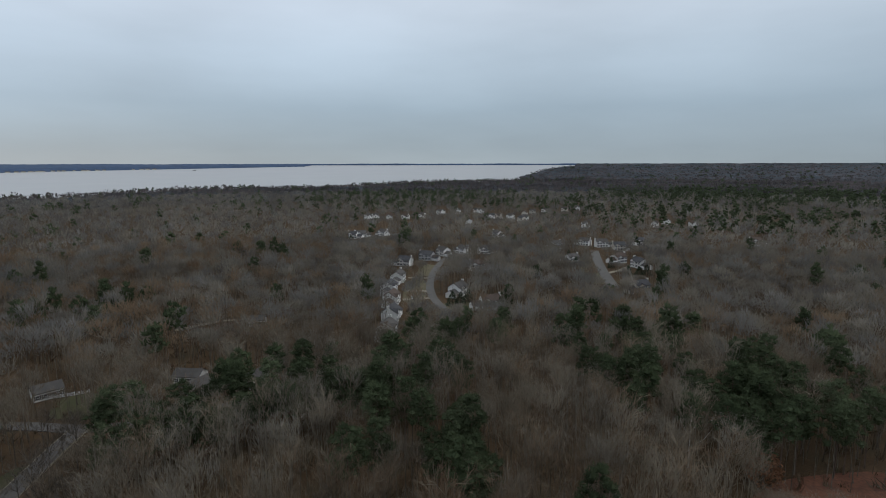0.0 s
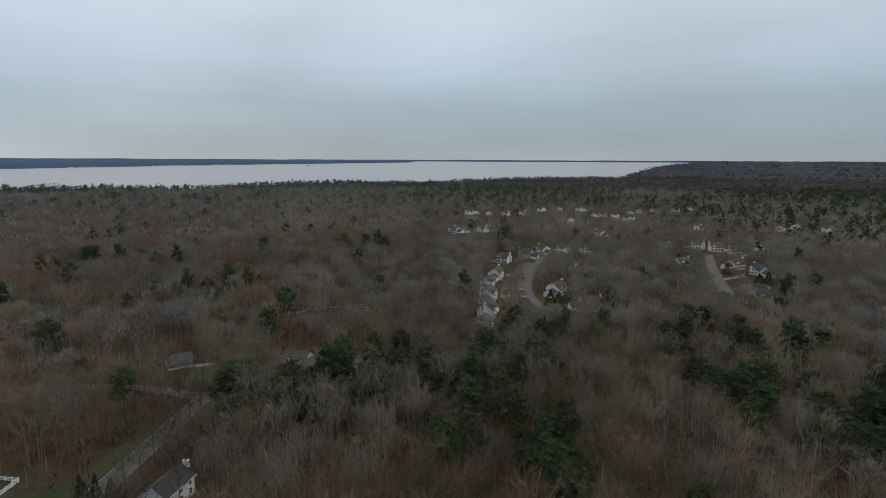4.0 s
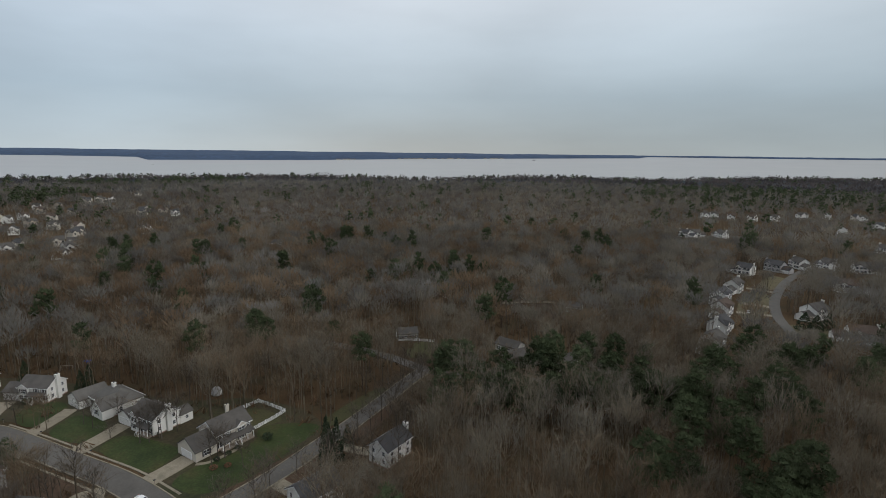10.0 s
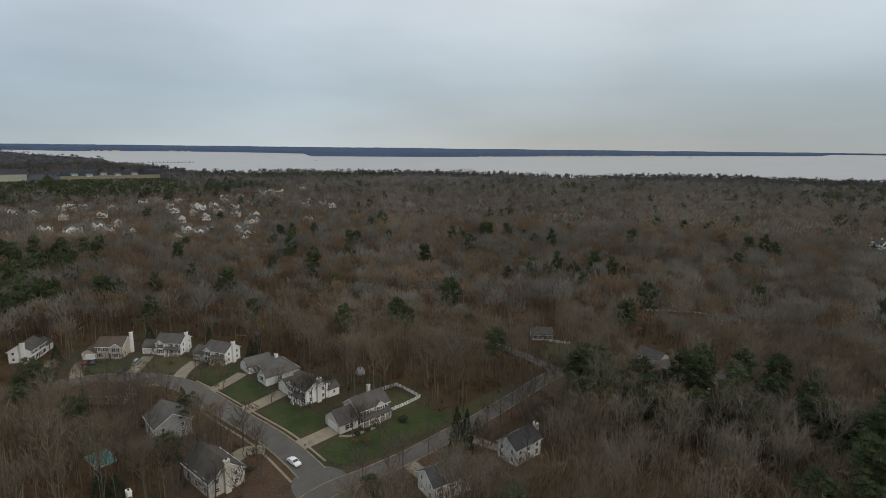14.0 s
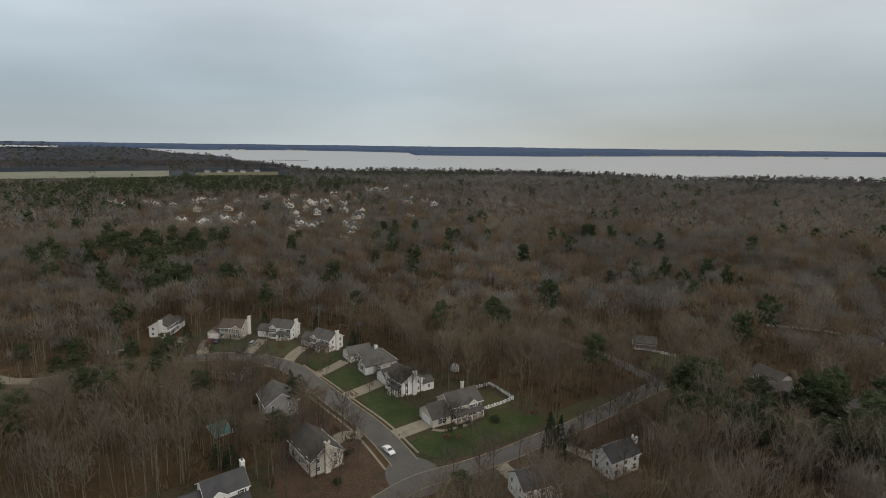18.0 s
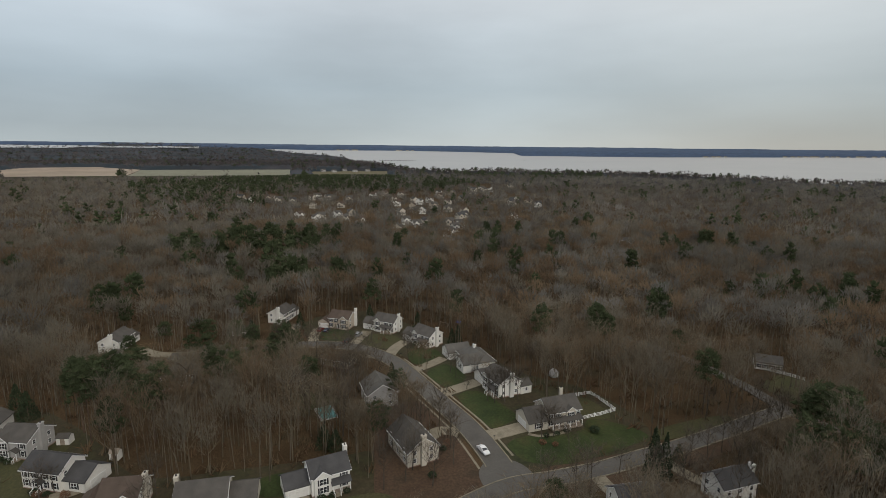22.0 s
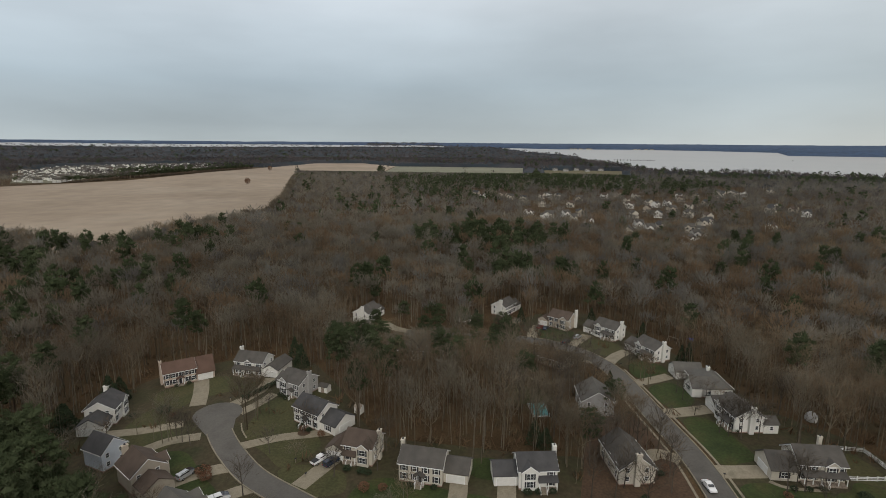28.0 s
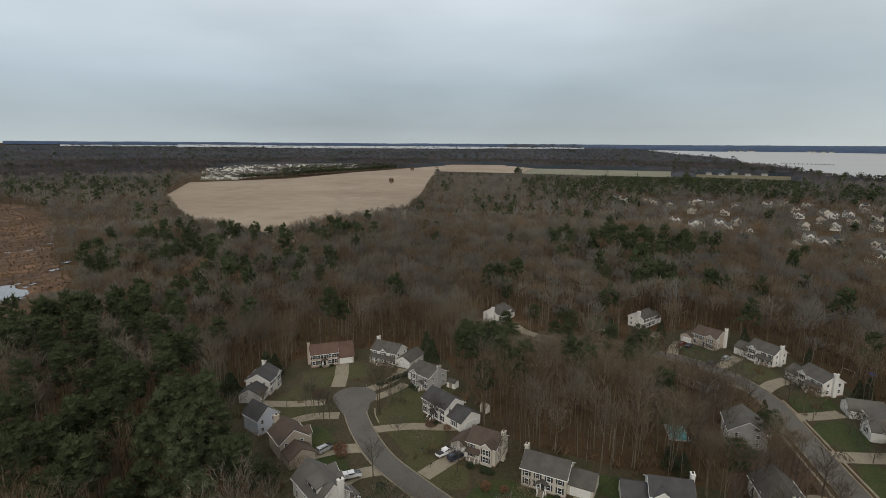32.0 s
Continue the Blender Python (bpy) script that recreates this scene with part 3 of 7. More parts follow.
# houses further off: x, y
HILL_HOUSES = [(13, 335), (-32, 342), (-28, 314), (-25, 280), (-24, 252), (-29, 375), (-34, 433), (-17, 459), (-4, 484), (15, 494), (39, 492), (27, 414), (58, 608), (28, 300), (-105, 600), (-95, 606), (-74, 620),
               (144, 543), (161, 533), (172, 512), (204, 544), (156, 426), (152, 446), (131, 339), (111, 443), (114, 522), (324, 543)]
WOOD_HOUSES = [(-99, 268), (-71, 193), (-100, 194), (-90, 187), (-143, 181), (-392, 304)]
FAR_HOUSES = [(-113, 807), (-104, 815), (-83, 808), (-61, 809), (-9, 885), (1, 893), (28, 912), (53, 912), (64, 905), (73, 812), (82, 818), (99, 812), (110, 770), (39, 745), (-36, 827), (120, 790), (150, 892), (173, 914), (243, 963), (184, 699), (284, 701), (313, 736), (328, 702), (135, 860), (210, 930),
              (-824, -27), (-862, -39), (-841, 5), (-813, 17), (-794, 37), (-837, 64), (-730, 63), (-856, 78), (-599, 48), (-611, 58), (-626, 38), (-836, 93), (-727, 96), (-622, 80), (-807, 120), (-852, 162), (-640, 93), (-587, 84), (-571, 99),
              (-881, 194), (-859, 215), (-785, 186), (-729, 175), (-767, 206), (-692, 191), (-633, 153), (-553, 144), (-506, 125), (-742, 215), (-641, 190), (-543, 158), (-523, 147), (-765, 236), (-690, 219), (-877, 283), (-826, 271), (-651, 220),
              (-875, 313), (-779, 288), (-532, 185), (-515, 190), (-493, 180), (-467, 166), (-931, 369), (-896, 358), (-918, 390), (-583, 223), (-995, 473), (-710, 341), (-734, 250), (-958, 376), (-953, 395), (-933, 402), (-729, 350), (-746, 363), (-708, 368), (-672, 368), (-626, 233), (-571, 214), (-551, 273)]
TOWN = [(-945, -950), (-985, -880), (-1070, -905), (-1300, -920), (-1640, -890), (-1850, -1060), (-1800, -1180), (-1500, -1330), (-1290, -1250), (-1120, -1110)]
# what the camera sees over the trees, their heights fitted to its view: x, y, half width, height still in sight
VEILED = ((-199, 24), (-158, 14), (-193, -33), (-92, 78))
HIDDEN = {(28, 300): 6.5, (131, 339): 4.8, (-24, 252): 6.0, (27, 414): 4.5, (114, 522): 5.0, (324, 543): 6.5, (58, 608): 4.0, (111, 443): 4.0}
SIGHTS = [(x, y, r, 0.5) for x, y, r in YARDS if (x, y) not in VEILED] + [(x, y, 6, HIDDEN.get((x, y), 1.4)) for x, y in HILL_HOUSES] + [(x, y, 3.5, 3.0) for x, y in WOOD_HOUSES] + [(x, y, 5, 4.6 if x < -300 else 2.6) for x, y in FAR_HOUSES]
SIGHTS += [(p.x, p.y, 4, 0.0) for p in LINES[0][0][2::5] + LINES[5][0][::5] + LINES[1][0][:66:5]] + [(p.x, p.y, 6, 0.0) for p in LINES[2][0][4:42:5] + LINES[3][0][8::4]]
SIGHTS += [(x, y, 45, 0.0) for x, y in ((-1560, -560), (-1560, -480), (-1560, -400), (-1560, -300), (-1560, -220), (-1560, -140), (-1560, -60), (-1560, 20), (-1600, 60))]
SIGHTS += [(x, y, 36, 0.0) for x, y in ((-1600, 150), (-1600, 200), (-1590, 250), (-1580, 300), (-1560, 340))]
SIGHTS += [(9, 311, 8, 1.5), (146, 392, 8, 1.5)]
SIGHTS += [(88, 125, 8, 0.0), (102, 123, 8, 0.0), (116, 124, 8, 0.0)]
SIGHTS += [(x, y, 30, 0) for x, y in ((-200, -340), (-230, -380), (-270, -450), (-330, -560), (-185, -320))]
# groves of pines: azimuth, distance, half widths in degrees and metres, share
GROVES = [(104.5, 170, 3, 18, 0.5), (103.5, 275, 1.5, 14, 0.45), (88, 300, 5, 14, 0.4), (123, 213, 2.5, 12, 0.7), (116, 237, 1.5, 10, 0.6), (133, 316, 3, 22, 0.3), (136.5, 377, 3, 25, 0.5), (95.5, 172, 2.5, 8, 0.5), (-2, 218, 8, 16, 0.4), (3, 155, 5, 30, 0.5), (10.4, 121, 3, 9, 0.8), (-3.4, 117, 4, 10, 0.8), (-18, 215, 10, 28, 0.42), (-36, 182, 9, 30, 0.85), (-24, 190, 6, 30, 0.5), (13, 180, 8, 9, 0.5), (27, 168, 7, 12, 0.75), (-1, 140, 4, 14, 0.45), (-38, 215, 8, 40, 0.3), (148, 135, 15, 45, 0.93), (143, 185, 6, 22, 0.8),
          (137, 250, 6, 60, 0.1), (146, 230, 8, 40, 0.55), (140, 400, 6, 60, 0.3), (134, 440, 5, 30, 0.35), (122, 430, 2.5, 22, 0.6), (120.5, 1420, 6, 110, 0.9), (113, 1700, 5, 90, 0.8), (128, 300, 5, 30, 0.3), (33, 310, 4, 25, 0.22), (38, 320, 3, 30, 0.22), (91, 1000, 10, 120, 0.6), (95, 760, 6, 110, 0.4), (85, 1150, 8, 150, 0.65), (79, 960, 5, 110, 0.5), (73, 1000, 5, 120, 0.35),
          (102, 1400, 5, 60, 0.9), (100, 560, 8, 30, 0.15), (91, 400, 7, 36, 0.5), (-5, 1000, 22, 150, 0.2), (-28, 800, 15, 150, 0.25), (3, 1250, 9, 120, 0.35), (-30, 1400, 12, 300, 0.5), (63, 1350, 8, 60, 0.5), (93, 215, 4, 22, 0.35), (88, 195, 3, 14, 0.4), (79, 170, 3, 12, 0.0),
          (148, 1050, 10, 130, 0.3), (139, 900, 4, 40, 0.3)]
OPEN_POLYS = [FIELD, PASTURE, FARM, MARSH, TOWN]


def spots(r0, r1, step, az0=-46, az1=156, jitter=1.15):
    """Jittered places for trees between two distances, off the open land: x, y, pine or not, the height cut to the
    camera's sight lines.
    """
    n = int(2 * r1 / step) + 1
    gx, gy = np.meshgrid(np.linspace(-r1, r1, n), np.linspace(-r1, r1, n))
    x = gx.ravel() + RNG.uniform(-0.5, 0.5, gx.size) * step * jitter
    y = gy.ravel() + RNG.uniform(-0.5, 0.5, gx.size) * step * jitter
    r, az = np.hypot(x, y), np.degrees(np.arctan2(-x, y))
    keep = (r > r0) & (r < r1) & (((az > az0) & (az < az1)))
    x, y, r, az = x[keep], y[keep], r[keep], az[keep]
    bad = np.zeros(len(x), bool)
    for poly in OPEN_POLYS:
        bad |= inside(x, y, poly)
    if r0 < 700:
        for line, half, _ in LINES:
            bad |= near_line(x, y, line, half + (0.8 if half == 2.6 else 2.5))
        for yx, yy, yr in YARDS:
            bad |= np.hypot(x - yx, y - yy) < yr - 2
        for hx, hy in HILL_HOUSES + WOOD_HOUSES:
            bad |= np.hypot(x - hx, y - hy) < 9
        bad |= np.hypot(x + 143, y + 87) < 14
    if r1 > 500:
        for hx, hy in FAR_HOUSES:
            bad |= np.hypot(x - hx, y - hy) < 10
    br = np.interp(az, BANK_AZ, BANK_D, left=9e9, right=9e9)
    bad |= (r > br - 4) | ((az > 104) & (r > 4380))
    pine_p = np.full(len(x), 0.02)
    for ga, gr, wa, wr, share in GROVES:
        q = np.hypot((az - ga) / wa, (r - gr) / wr)
        pine_p = np.maximum(pine_p, share * np.clip(1.6 - q, 0, 1) ** 0.7 * (q < 1.25))
    lumps = np.sin(x * 0.021 + 1.3 * np.sin(y * 0.013)) * np.sin(y * 0.019 + 2.0 * np.sin(x * 0.009))
    pine_p = np.maximum(pine_p, np.where((lumps > 0.6) & (r > 330), np.where(r > 700, 0.12, 0.07), 0))
    pine = RNG.random(len(x)) < pine_p
    top = np.where(pine, RNG.uniform(17, 26, len(x)), RNG.normal(18.8, 3.4, len(x)).clip(11, 27))
    # tree tops lowered below the lines from the camera to each target
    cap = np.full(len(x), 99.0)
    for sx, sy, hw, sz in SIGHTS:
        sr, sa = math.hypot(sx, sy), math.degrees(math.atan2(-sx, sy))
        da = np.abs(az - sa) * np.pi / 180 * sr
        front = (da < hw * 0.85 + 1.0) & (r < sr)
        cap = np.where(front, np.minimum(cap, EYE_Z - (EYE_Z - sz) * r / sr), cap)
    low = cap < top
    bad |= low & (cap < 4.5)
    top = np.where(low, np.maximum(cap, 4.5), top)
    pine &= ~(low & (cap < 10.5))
    ok = ~bad
    return x[ok], y[ok], pine[ok], top[ok], r[ok]


def blade(p, q, w, side):
    """A thin triangle from p to q."""
    d = q - p
    s = d.cross(side)
    s = s.normalized() * w if s.length > 1e-6 else Vector((w, 0, 0))
    return (tuple(p - s), tuple(p + s), tuple(q))


def rand_dir(rnd, up=0.3):
    v = Vector((rnd.gauss(0, 1), rnd.gauss(0, 1), rnd.gauss(0, 1) * 0.7 + up))
    return v.normalized()


def bare_tree(seed, limbs, twigs, width, sub=2, fuzz=0, length=0.12):
    """Unit-height bare tree: triangles of the trunk with its limbs, and of the twigs, which fill a domed crown."""
    rnd = random.Random(seed)
    wood, fine = [], []
    lean = Vector((rnd.uniform(-0.04, 0.04), rnd.uniform(-0.04, 0.04), 1))
    split = rnd.uniform(0.28, 0.42)
    top = lean * rnd.uniform(0.72, 0.85)
    tw = 0.0085 + 0.0035 * rnd.random()
    base = [Vector((math.cos(a) * tw, math.sin(a) * tw, 0)) for a in (0.3, 2.4, 4.5)]
    mid = [b * 0.72 + lean * split for b in base]
    for i in range(3):
        j = (i + 1) % 3
        if limbs:
            wood += [(base[i], base[j], mid[j]), (base[i], mid[j], mid[i]), (mid[i], mid[j], top)]
        elif i < 2:
            wood.append((base[i], base[j], top))
    wood = [tuple(tuple(v) for v in t) for t in wood]
    tips = [(top * 0.9, lean)]
    spread = rnd.uniform(0.15, 0.23)
    for i in range(limbs):
        h = split + (0.86 - split) * (i + rnd.random()) / limbs
        a = i * 2.4 + rnd.uniform(-0.5, 0.5)
        reach_ = spread * (1.15 - 0.6 * (h - split) / (1 - split)) * rnd.uniform(0.7, 1.15)
        p = lean * h
        mid_ = p + Vector((math.cos(a) * reach_ * 0.55, math.sin(a) * reach_ * 0.55, reach_ * 0.75))
        q = p + Vector((math.cos(a) * reach_, math.sin(a) * reach_, reach_ * rnd.uniform(1.5, 2.3)))
        q.z = min(q.z, 0.97)
        w = tw * 0.55
        wood += [blade(p, mid_ + (mid_ - p) * 0.15, w, Vector((0, 0, 1))), blade(p, mid_ + (mid_ - p) * 0.15, w, Vector((1, 0.3, 0))), blade(mid_, q, w * 0.6, Vector((0.3, 1, 0.2)))]
        tips += [(mid_, q - mid_), (q * 0.6 + mid_ * 0.4, q - mid_), (q, q - mid_)]
        for _ in range(sub):
            b = p.lerp(mid_, rnd.uniform(0.5, 1.0)) if rnd.random() < 0.5 else mid_.lerp(q, rnd.random())
            e = b + (rand_dir(rnd, 0.9) * 0.7 + (q - p).normalized() * 0.8) * rnd.uniform(0.07, 0.15)
            e.z = min(e.z, 0.98)
            wood.append(blade(b, e, w * 0.55, rand_dir(rnd)))
            tips += [(b.lerp(e, 0.5), e - b), (e, e - b)]
    for _ in range(twigs):
        c, d = rnd.choice(tips)
        p = c + Vector((rnd.gauss(0, 0.014), rnd.gauss(0, 0.014), rnd.gauss(0, 0.014)))
        q = p + (rand_dir(rnd, 0.8) * 0.65 + d.normalized() * 0.7 + Vector((0, 0, 0.25))) * rnd.uniform(0.5, 1.0) * length
        q.z = min(q.z, 1.0)
        fine.append(blade(p, q, width * rnd.uniform(0.6, 1.4), rand_dir(rnd)))
    lobes = [(rnd.uniform(0, 6.28), rnd.uniform(0.02, 0.10), rnd.uniform(0.6, 0.78), rnd.uniform(0.11, 0.165)) for _ in range(4)]
    for _ in range(fuzz):
        la, lr, lz, ls = rnd.choice(lobes)
        u = rand_dir(rnd, 0.45)
        rad = ls * rnd.uniform(0.2, 1.0) ** 0.45
        p = Vector((math.cos(la) * lr, math.sin(la) * lr, lz)) + Vector((u.x * rad, u.y * rad, u.z * rad * 1.15))
        out = (p - lean * (split + 0.08)).normalized()
        q = p + (out * 0.95 + rand_dir(rnd, 0.3) * 0.45) * length * rnd.uniform(0.5, 1.1)
        q.z = min(q.z, 1.04)
        fine.append(blade(p, q, width * rnd.uniform(0.6, 1.4), out.cross(rand_dir(rnd, 0.0))))
    return np.array(wood), np.array(fine)


ICO = [(0, -0.53, 0.85), (0, 0.53, 0.85), (0, -0.53, -0.85), (0, 0.53, -0.85), (-0.53, 0.85, 0), (0.53, 0.85, 0), (-0.53, -0.85, 0), (0.53, -0.85, 0), (0.85, 0, -0.53), (0.85, 0, 0.53), (-0.85, 0, -0.53), (-0.85, 0, 0.53)]
ICO_F = [(a, b, c) for a in range(12) for b in range(a) for c in range(b) if all((Vector(ICO[p]) - Vector(ICO[q])).length < 1.2 for p, q in ((a, b), (b, c), (a, c)))]
OCT = [(1, 0, 0), (-1, 0, 0), (0, 1, 0), (0, -1, 0), (0, 0, 1), (0, 0, -1)]
OCT_F = [(i, j, k) for i in (0, 1) for j in (2, 3) for k in (4, 5)]


def lump(rnd, c, r, flat, coarse):
    """An uneven closed clump of foliage."""
    pts, fcs = (OCT, OCT_F) if coarse else (ICO, ICO_F)
    turn = Matrix.Rotation(rnd.uniform(0, 6.28), 3, "Z") @ Matrix.Rotation(rnd.uniform(-0.5, 0.5), 3, "X")
    vs = []
    for p in pts:
        v = turn @ Vector(p) * r * rnd.uniform(0.75, 1.2)
        vs.append((c.x + v.x, c.y + v.y, c.z + v.z * flat))
    return [(vs[a], vs[b], vs[d]) for a, b, d in fcs]


def pine_tree(seed, clumps, tufts, size):
    """Unit-height pine: triangles of the trunk with branch stubs, and of the needle tufts."""
    rnd = random.Random(seed)
    wood, fine = [], []
    tw = 0.011
    base = [Vector((math.cos(a) * tw, math.sin(a) * tw, 0)) for a in (0.3, 2.4, 4.5)]
    top = Vector((rnd.uniform(-0.02, 0.02), rnd.uniform(-0.02, 0.02), 0.95))
    for i in range(3):
        wood.append((tuple(base[i]), tuple(base[(i + 1) % 3]), tuple(top)))
    bottom = rnd.uniform(0.44, 0.58)
    broad = rnd.uniform(0.145, 0.195)
    core = 0.66 if clumps > 20 else 0.75 if clumps > 10 else 1.0
    for i in range(clumps):
        k = (i + rnd.random()) / clumps
        h = bottom + (0.95 - bottom) * k
        a = i * 2.4 + rnd.uniform(-0.7, 0.7)
        rad = broad * math.sqrt(max(0.0, 1 - ((k - 0.3) / 0.74) ** 2)) * rnd.uniform(0.3, 1.08)
        c = Vector((math.cos(a) * rad, math.sin(a) * rad, h + rnd.uniform(-0.03, 0.03)))
        if i % 3 == 0:
            wood.append(blade(Vector((0, 0, h - 0.04)), c, 0.004, Vector((0, 0, 1))))
        cr = rnd.uniform(0.045, 0.075) * (1.0 if clumps > 20 else 1.25 if clumps > 10 else 1.6)
        fine += lump(rnd, c, cr * core, 0.75, True)
        for _ in range(tufts):
            nrm = rand_dir(rnd, 0.5)
            o = nrm * cr * rnd.uniform(0.5, 1.0)
            o.z *= 0.8
            p = c + o
            away = (nrm * 0.7 + rand_dir(rnd, 0.5) * 0.6 + c.normalized() * 0.2).normalized()
            fine.append(blade(p - away * size * 0.5, p + away * size * rnd.uniform(0.9, 1.8), size * rnd.uniform(0.32, 0.56), rand_dir(rnd, 0.0)))
    return np.array(wood), np.array(fine)


def stand(name, protos, x, y, top, mats, labels, widen=1.0):
    """Many trees as two meshes of loose triangles: wood and crown."""
    pick = RNG.integers(0, len(protos), len(x))
    turn = RNG.uniform(0, 2 * np.pi, len(x))
    z0 = rise(np.hypot(x, y))
    for part_i in (0, 1):
        chunks = []
        for k, pr in enumerate(protos):
            sel = pick == k
            if not sel.any():
                continue
            tri = pr[part_i].reshape(-1, 3)
            c, s = np.cos(turn[sel])[:, None], np.sin(turn[sel])[:, None]
            sc = top[sel][:, None]
            wide = (sc * 0.5 + 9.5) * widen if part_i >= 0 else sc
            vx = (tri[:, 0] * c - tri[:, 1] * s) * wide + x[sel][:, None]
            vy = (tri[:, 0] * s + tri[:, 1] * c) * wide + y[sel][:, None]
            vz = tri[:, 2] * sc + z0[sel][:, None]
            chunks.append(np.stack([vx, vy, vz], -1).reshape(-1, 3, 3))
        if chunks:
            ob = new(name + ("_trunks" if part_i == 0 else "_crowns"), triangles(name, np.concatenate(chunks), mats[part_i]))
            tagged(ob, labels[part_i], "woods", kind="stuff")


BARE_A = [bare_tree(s, 11, 190, 0.0017, 6, 170, 0.115) for s in range(9)]
BARE_B = [bare_tree(20 + s, 3, 0, 0.0062, 2, 128, 0.13) for s in range(8)]
BARE_C = [bare_tree(40 + s, 0, 0, 0.0165, 0, 25, 0.17) for s in range(8)]
BARE_D = [bare_tree(50 + s, 0, 0, 0.038, 0, 10, 0.2) for s in range(8)]
PINE_A = [pine_tree(60 + s, 40, 42, 0.0145) for s in range(6)]
PINE_B = [pine_tree(80 + s, 19, 16, 0.04) for s in range(6)]
PINE_C = [pine_tree(90 + s, 7, 2, 0.07) for s in range(6)]
TWIGS = (M_TWIG, M_TWIGGREY, M_TWIGDARK)
L_BARE = ("grey-brown trunks and limbs of leafless winter trees", "fine brown twigs of leafless winter trees")
L_PINE = ("slender brown pine trunks in the woods", "dark green needle crowns of tall pines")

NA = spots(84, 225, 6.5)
near_order = np.argsort(NA[4])
bare_i = [i for i in near_order if not NA[2][i]]
pine_i = [i for n, i in enumerate(j for j in near_order if NA[2][j]) if n % 5 != 1]


def bare_stand(name, protos, x, y, top, labels, widen=1.0, mats=None):
    """Bare trees of several kinds: brown, grey and dark."""
    mats = mats or TWIGS
    az_ = np.degrees(np.arctan2(-x, y))
    grey_p = np.interp(az_, [20, 40, 85, 105], [0.5, 0.25, 0.25, 0.6])
    dark_p = np.interp(az_, [15, 45, 90, 115], [0.12, 0.42, 0.4, 0.2])
    u_ = RNG.random(len(x))
    kind_ = np.where(u_ < grey_p, 1, np.where(u_ < grey_p + dark_p, 2, 0))
    for k, m_ in enumerate(mats):
        q = kind_ == k
        stand(name, protos, x[q], y[q], top[q], (M_BARK, m_), labels, widen)


def tree_thing(name, protos, mats, labels, names):
    made = []
    for pr in protos:
        e = new(name)
        tagged(e, labels, "tree", group=names[2])
        for k in (0, 1):
            mk = mats[k][len(made) % len(mats[k])] if isinstance(mats[k], tuple) else mats[k]
            ob = new(names[k], triangles(names[k], pr[k], mk))
            ob.parent = e
        made.append(e)
    return made


def plant(made, picks, trees):
    used = 0
    for n, i in enumerate(picks):
        src = made[n % len(made)]
        h = trees[3][i]
        w = h * 0.5 + 11.5
        src_scale = Matrix.Diagonal((w, w, h, 1))
        m = pose(trees[0][i], trees[1][i], 0, 0, 0, RNG.uniform(0, 360)) @ src_scale
        if n < len(made):
            src.matrix_basis = m
        else:
            keep = src.scale.copy()
            src.scale = (1, 1, 1)
            c = copy_thing(src, m)
            src.scale = keep
            c.matrix_basis = m


plant(tree_thing("bare_tree", BARE_A, (M_BARK, TWIGS), "tall leafless grey-brown winter tree in the woods", ("trunk", "crown", "bare trees in the woods")), bare_i[:290], NA)
plant(tree_thing("pine_tree", PINE_A, (M_PBARK, M_NEEDLE), "tall pine with a dark green crown and bare lower trunk", ("trunk", "crown", "pines in the woods")), pine_i[:190], NA)
rest = np.array(bare_i[290:], int)
bare_stand("near_bare_woods", BARE_A, NA[0][rest], NA[1][rest], NA[3][rest], L_BARE, 1.1)
rest = np.array(pine_i[190:], int)
if len(rest):
    stand("near_pine_woods", PINE_A, NA[0][rest], NA[1][rest], NA[3][rest], (M_PBARK, M_NEEDLE), L_PINE)
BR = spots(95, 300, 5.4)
brush_proto = []
for k in range(5):
    rb = random.Random(700 + k)
    pts = []
    for _ in range(12):
        p0 = Vector((rb.gauss(0, 0.25), rb.gauss(0, 0.25), 0))
        pts.append(blade(p0, p0 + Vector((rb.gauss(0, 0.35), rb.gauss(0, 0.35), rb.uniform(0.4, 1.0))), 0.06 * rb.uniform(0.6, 1.4), rand_dir(rb)))
    brush_proto.append((np.array(pts[:2]), np.array(pts[2:])))
b_h = RNG.uniform(1.2, 3.4, len(BR[0]))


def scatter_brush():
    pick, turn = RNG.integers(0, 5, len(BR[0])), RNG.uniform(0, 6.28, len(BR[0]))
    chunks = []
    for k in range(5):
        sel = pick == k
        tri = np.concatenate(brush_proto[k]).reshape(-1, 3)
        c, s_ = np.cos(turn[sel])[:, None], np.sin(turn[sel])[:, None]
        h_ = b_h[sel][:, None]
        chunks.append(np.stack([(tri[:, 0] * c - tri[:, 1] * s_) * h_ + BR[0][sel][:, None], (tri[:, 0] * s_ + tri[:, 1] * c) * h_ + BR[1][sel][:, None], tri[:, 2] * h_], -1).reshape(-1, 3, 3))
    tagged(new("woodland_brush", triangles("woodland_brush", np.concatenate(chunks), M_BRUSH)), "low dry brown brush under the bare trees", "brush", kind="stuff")


scatter_brush()
STEMS = spots(92, 560, 4.7)


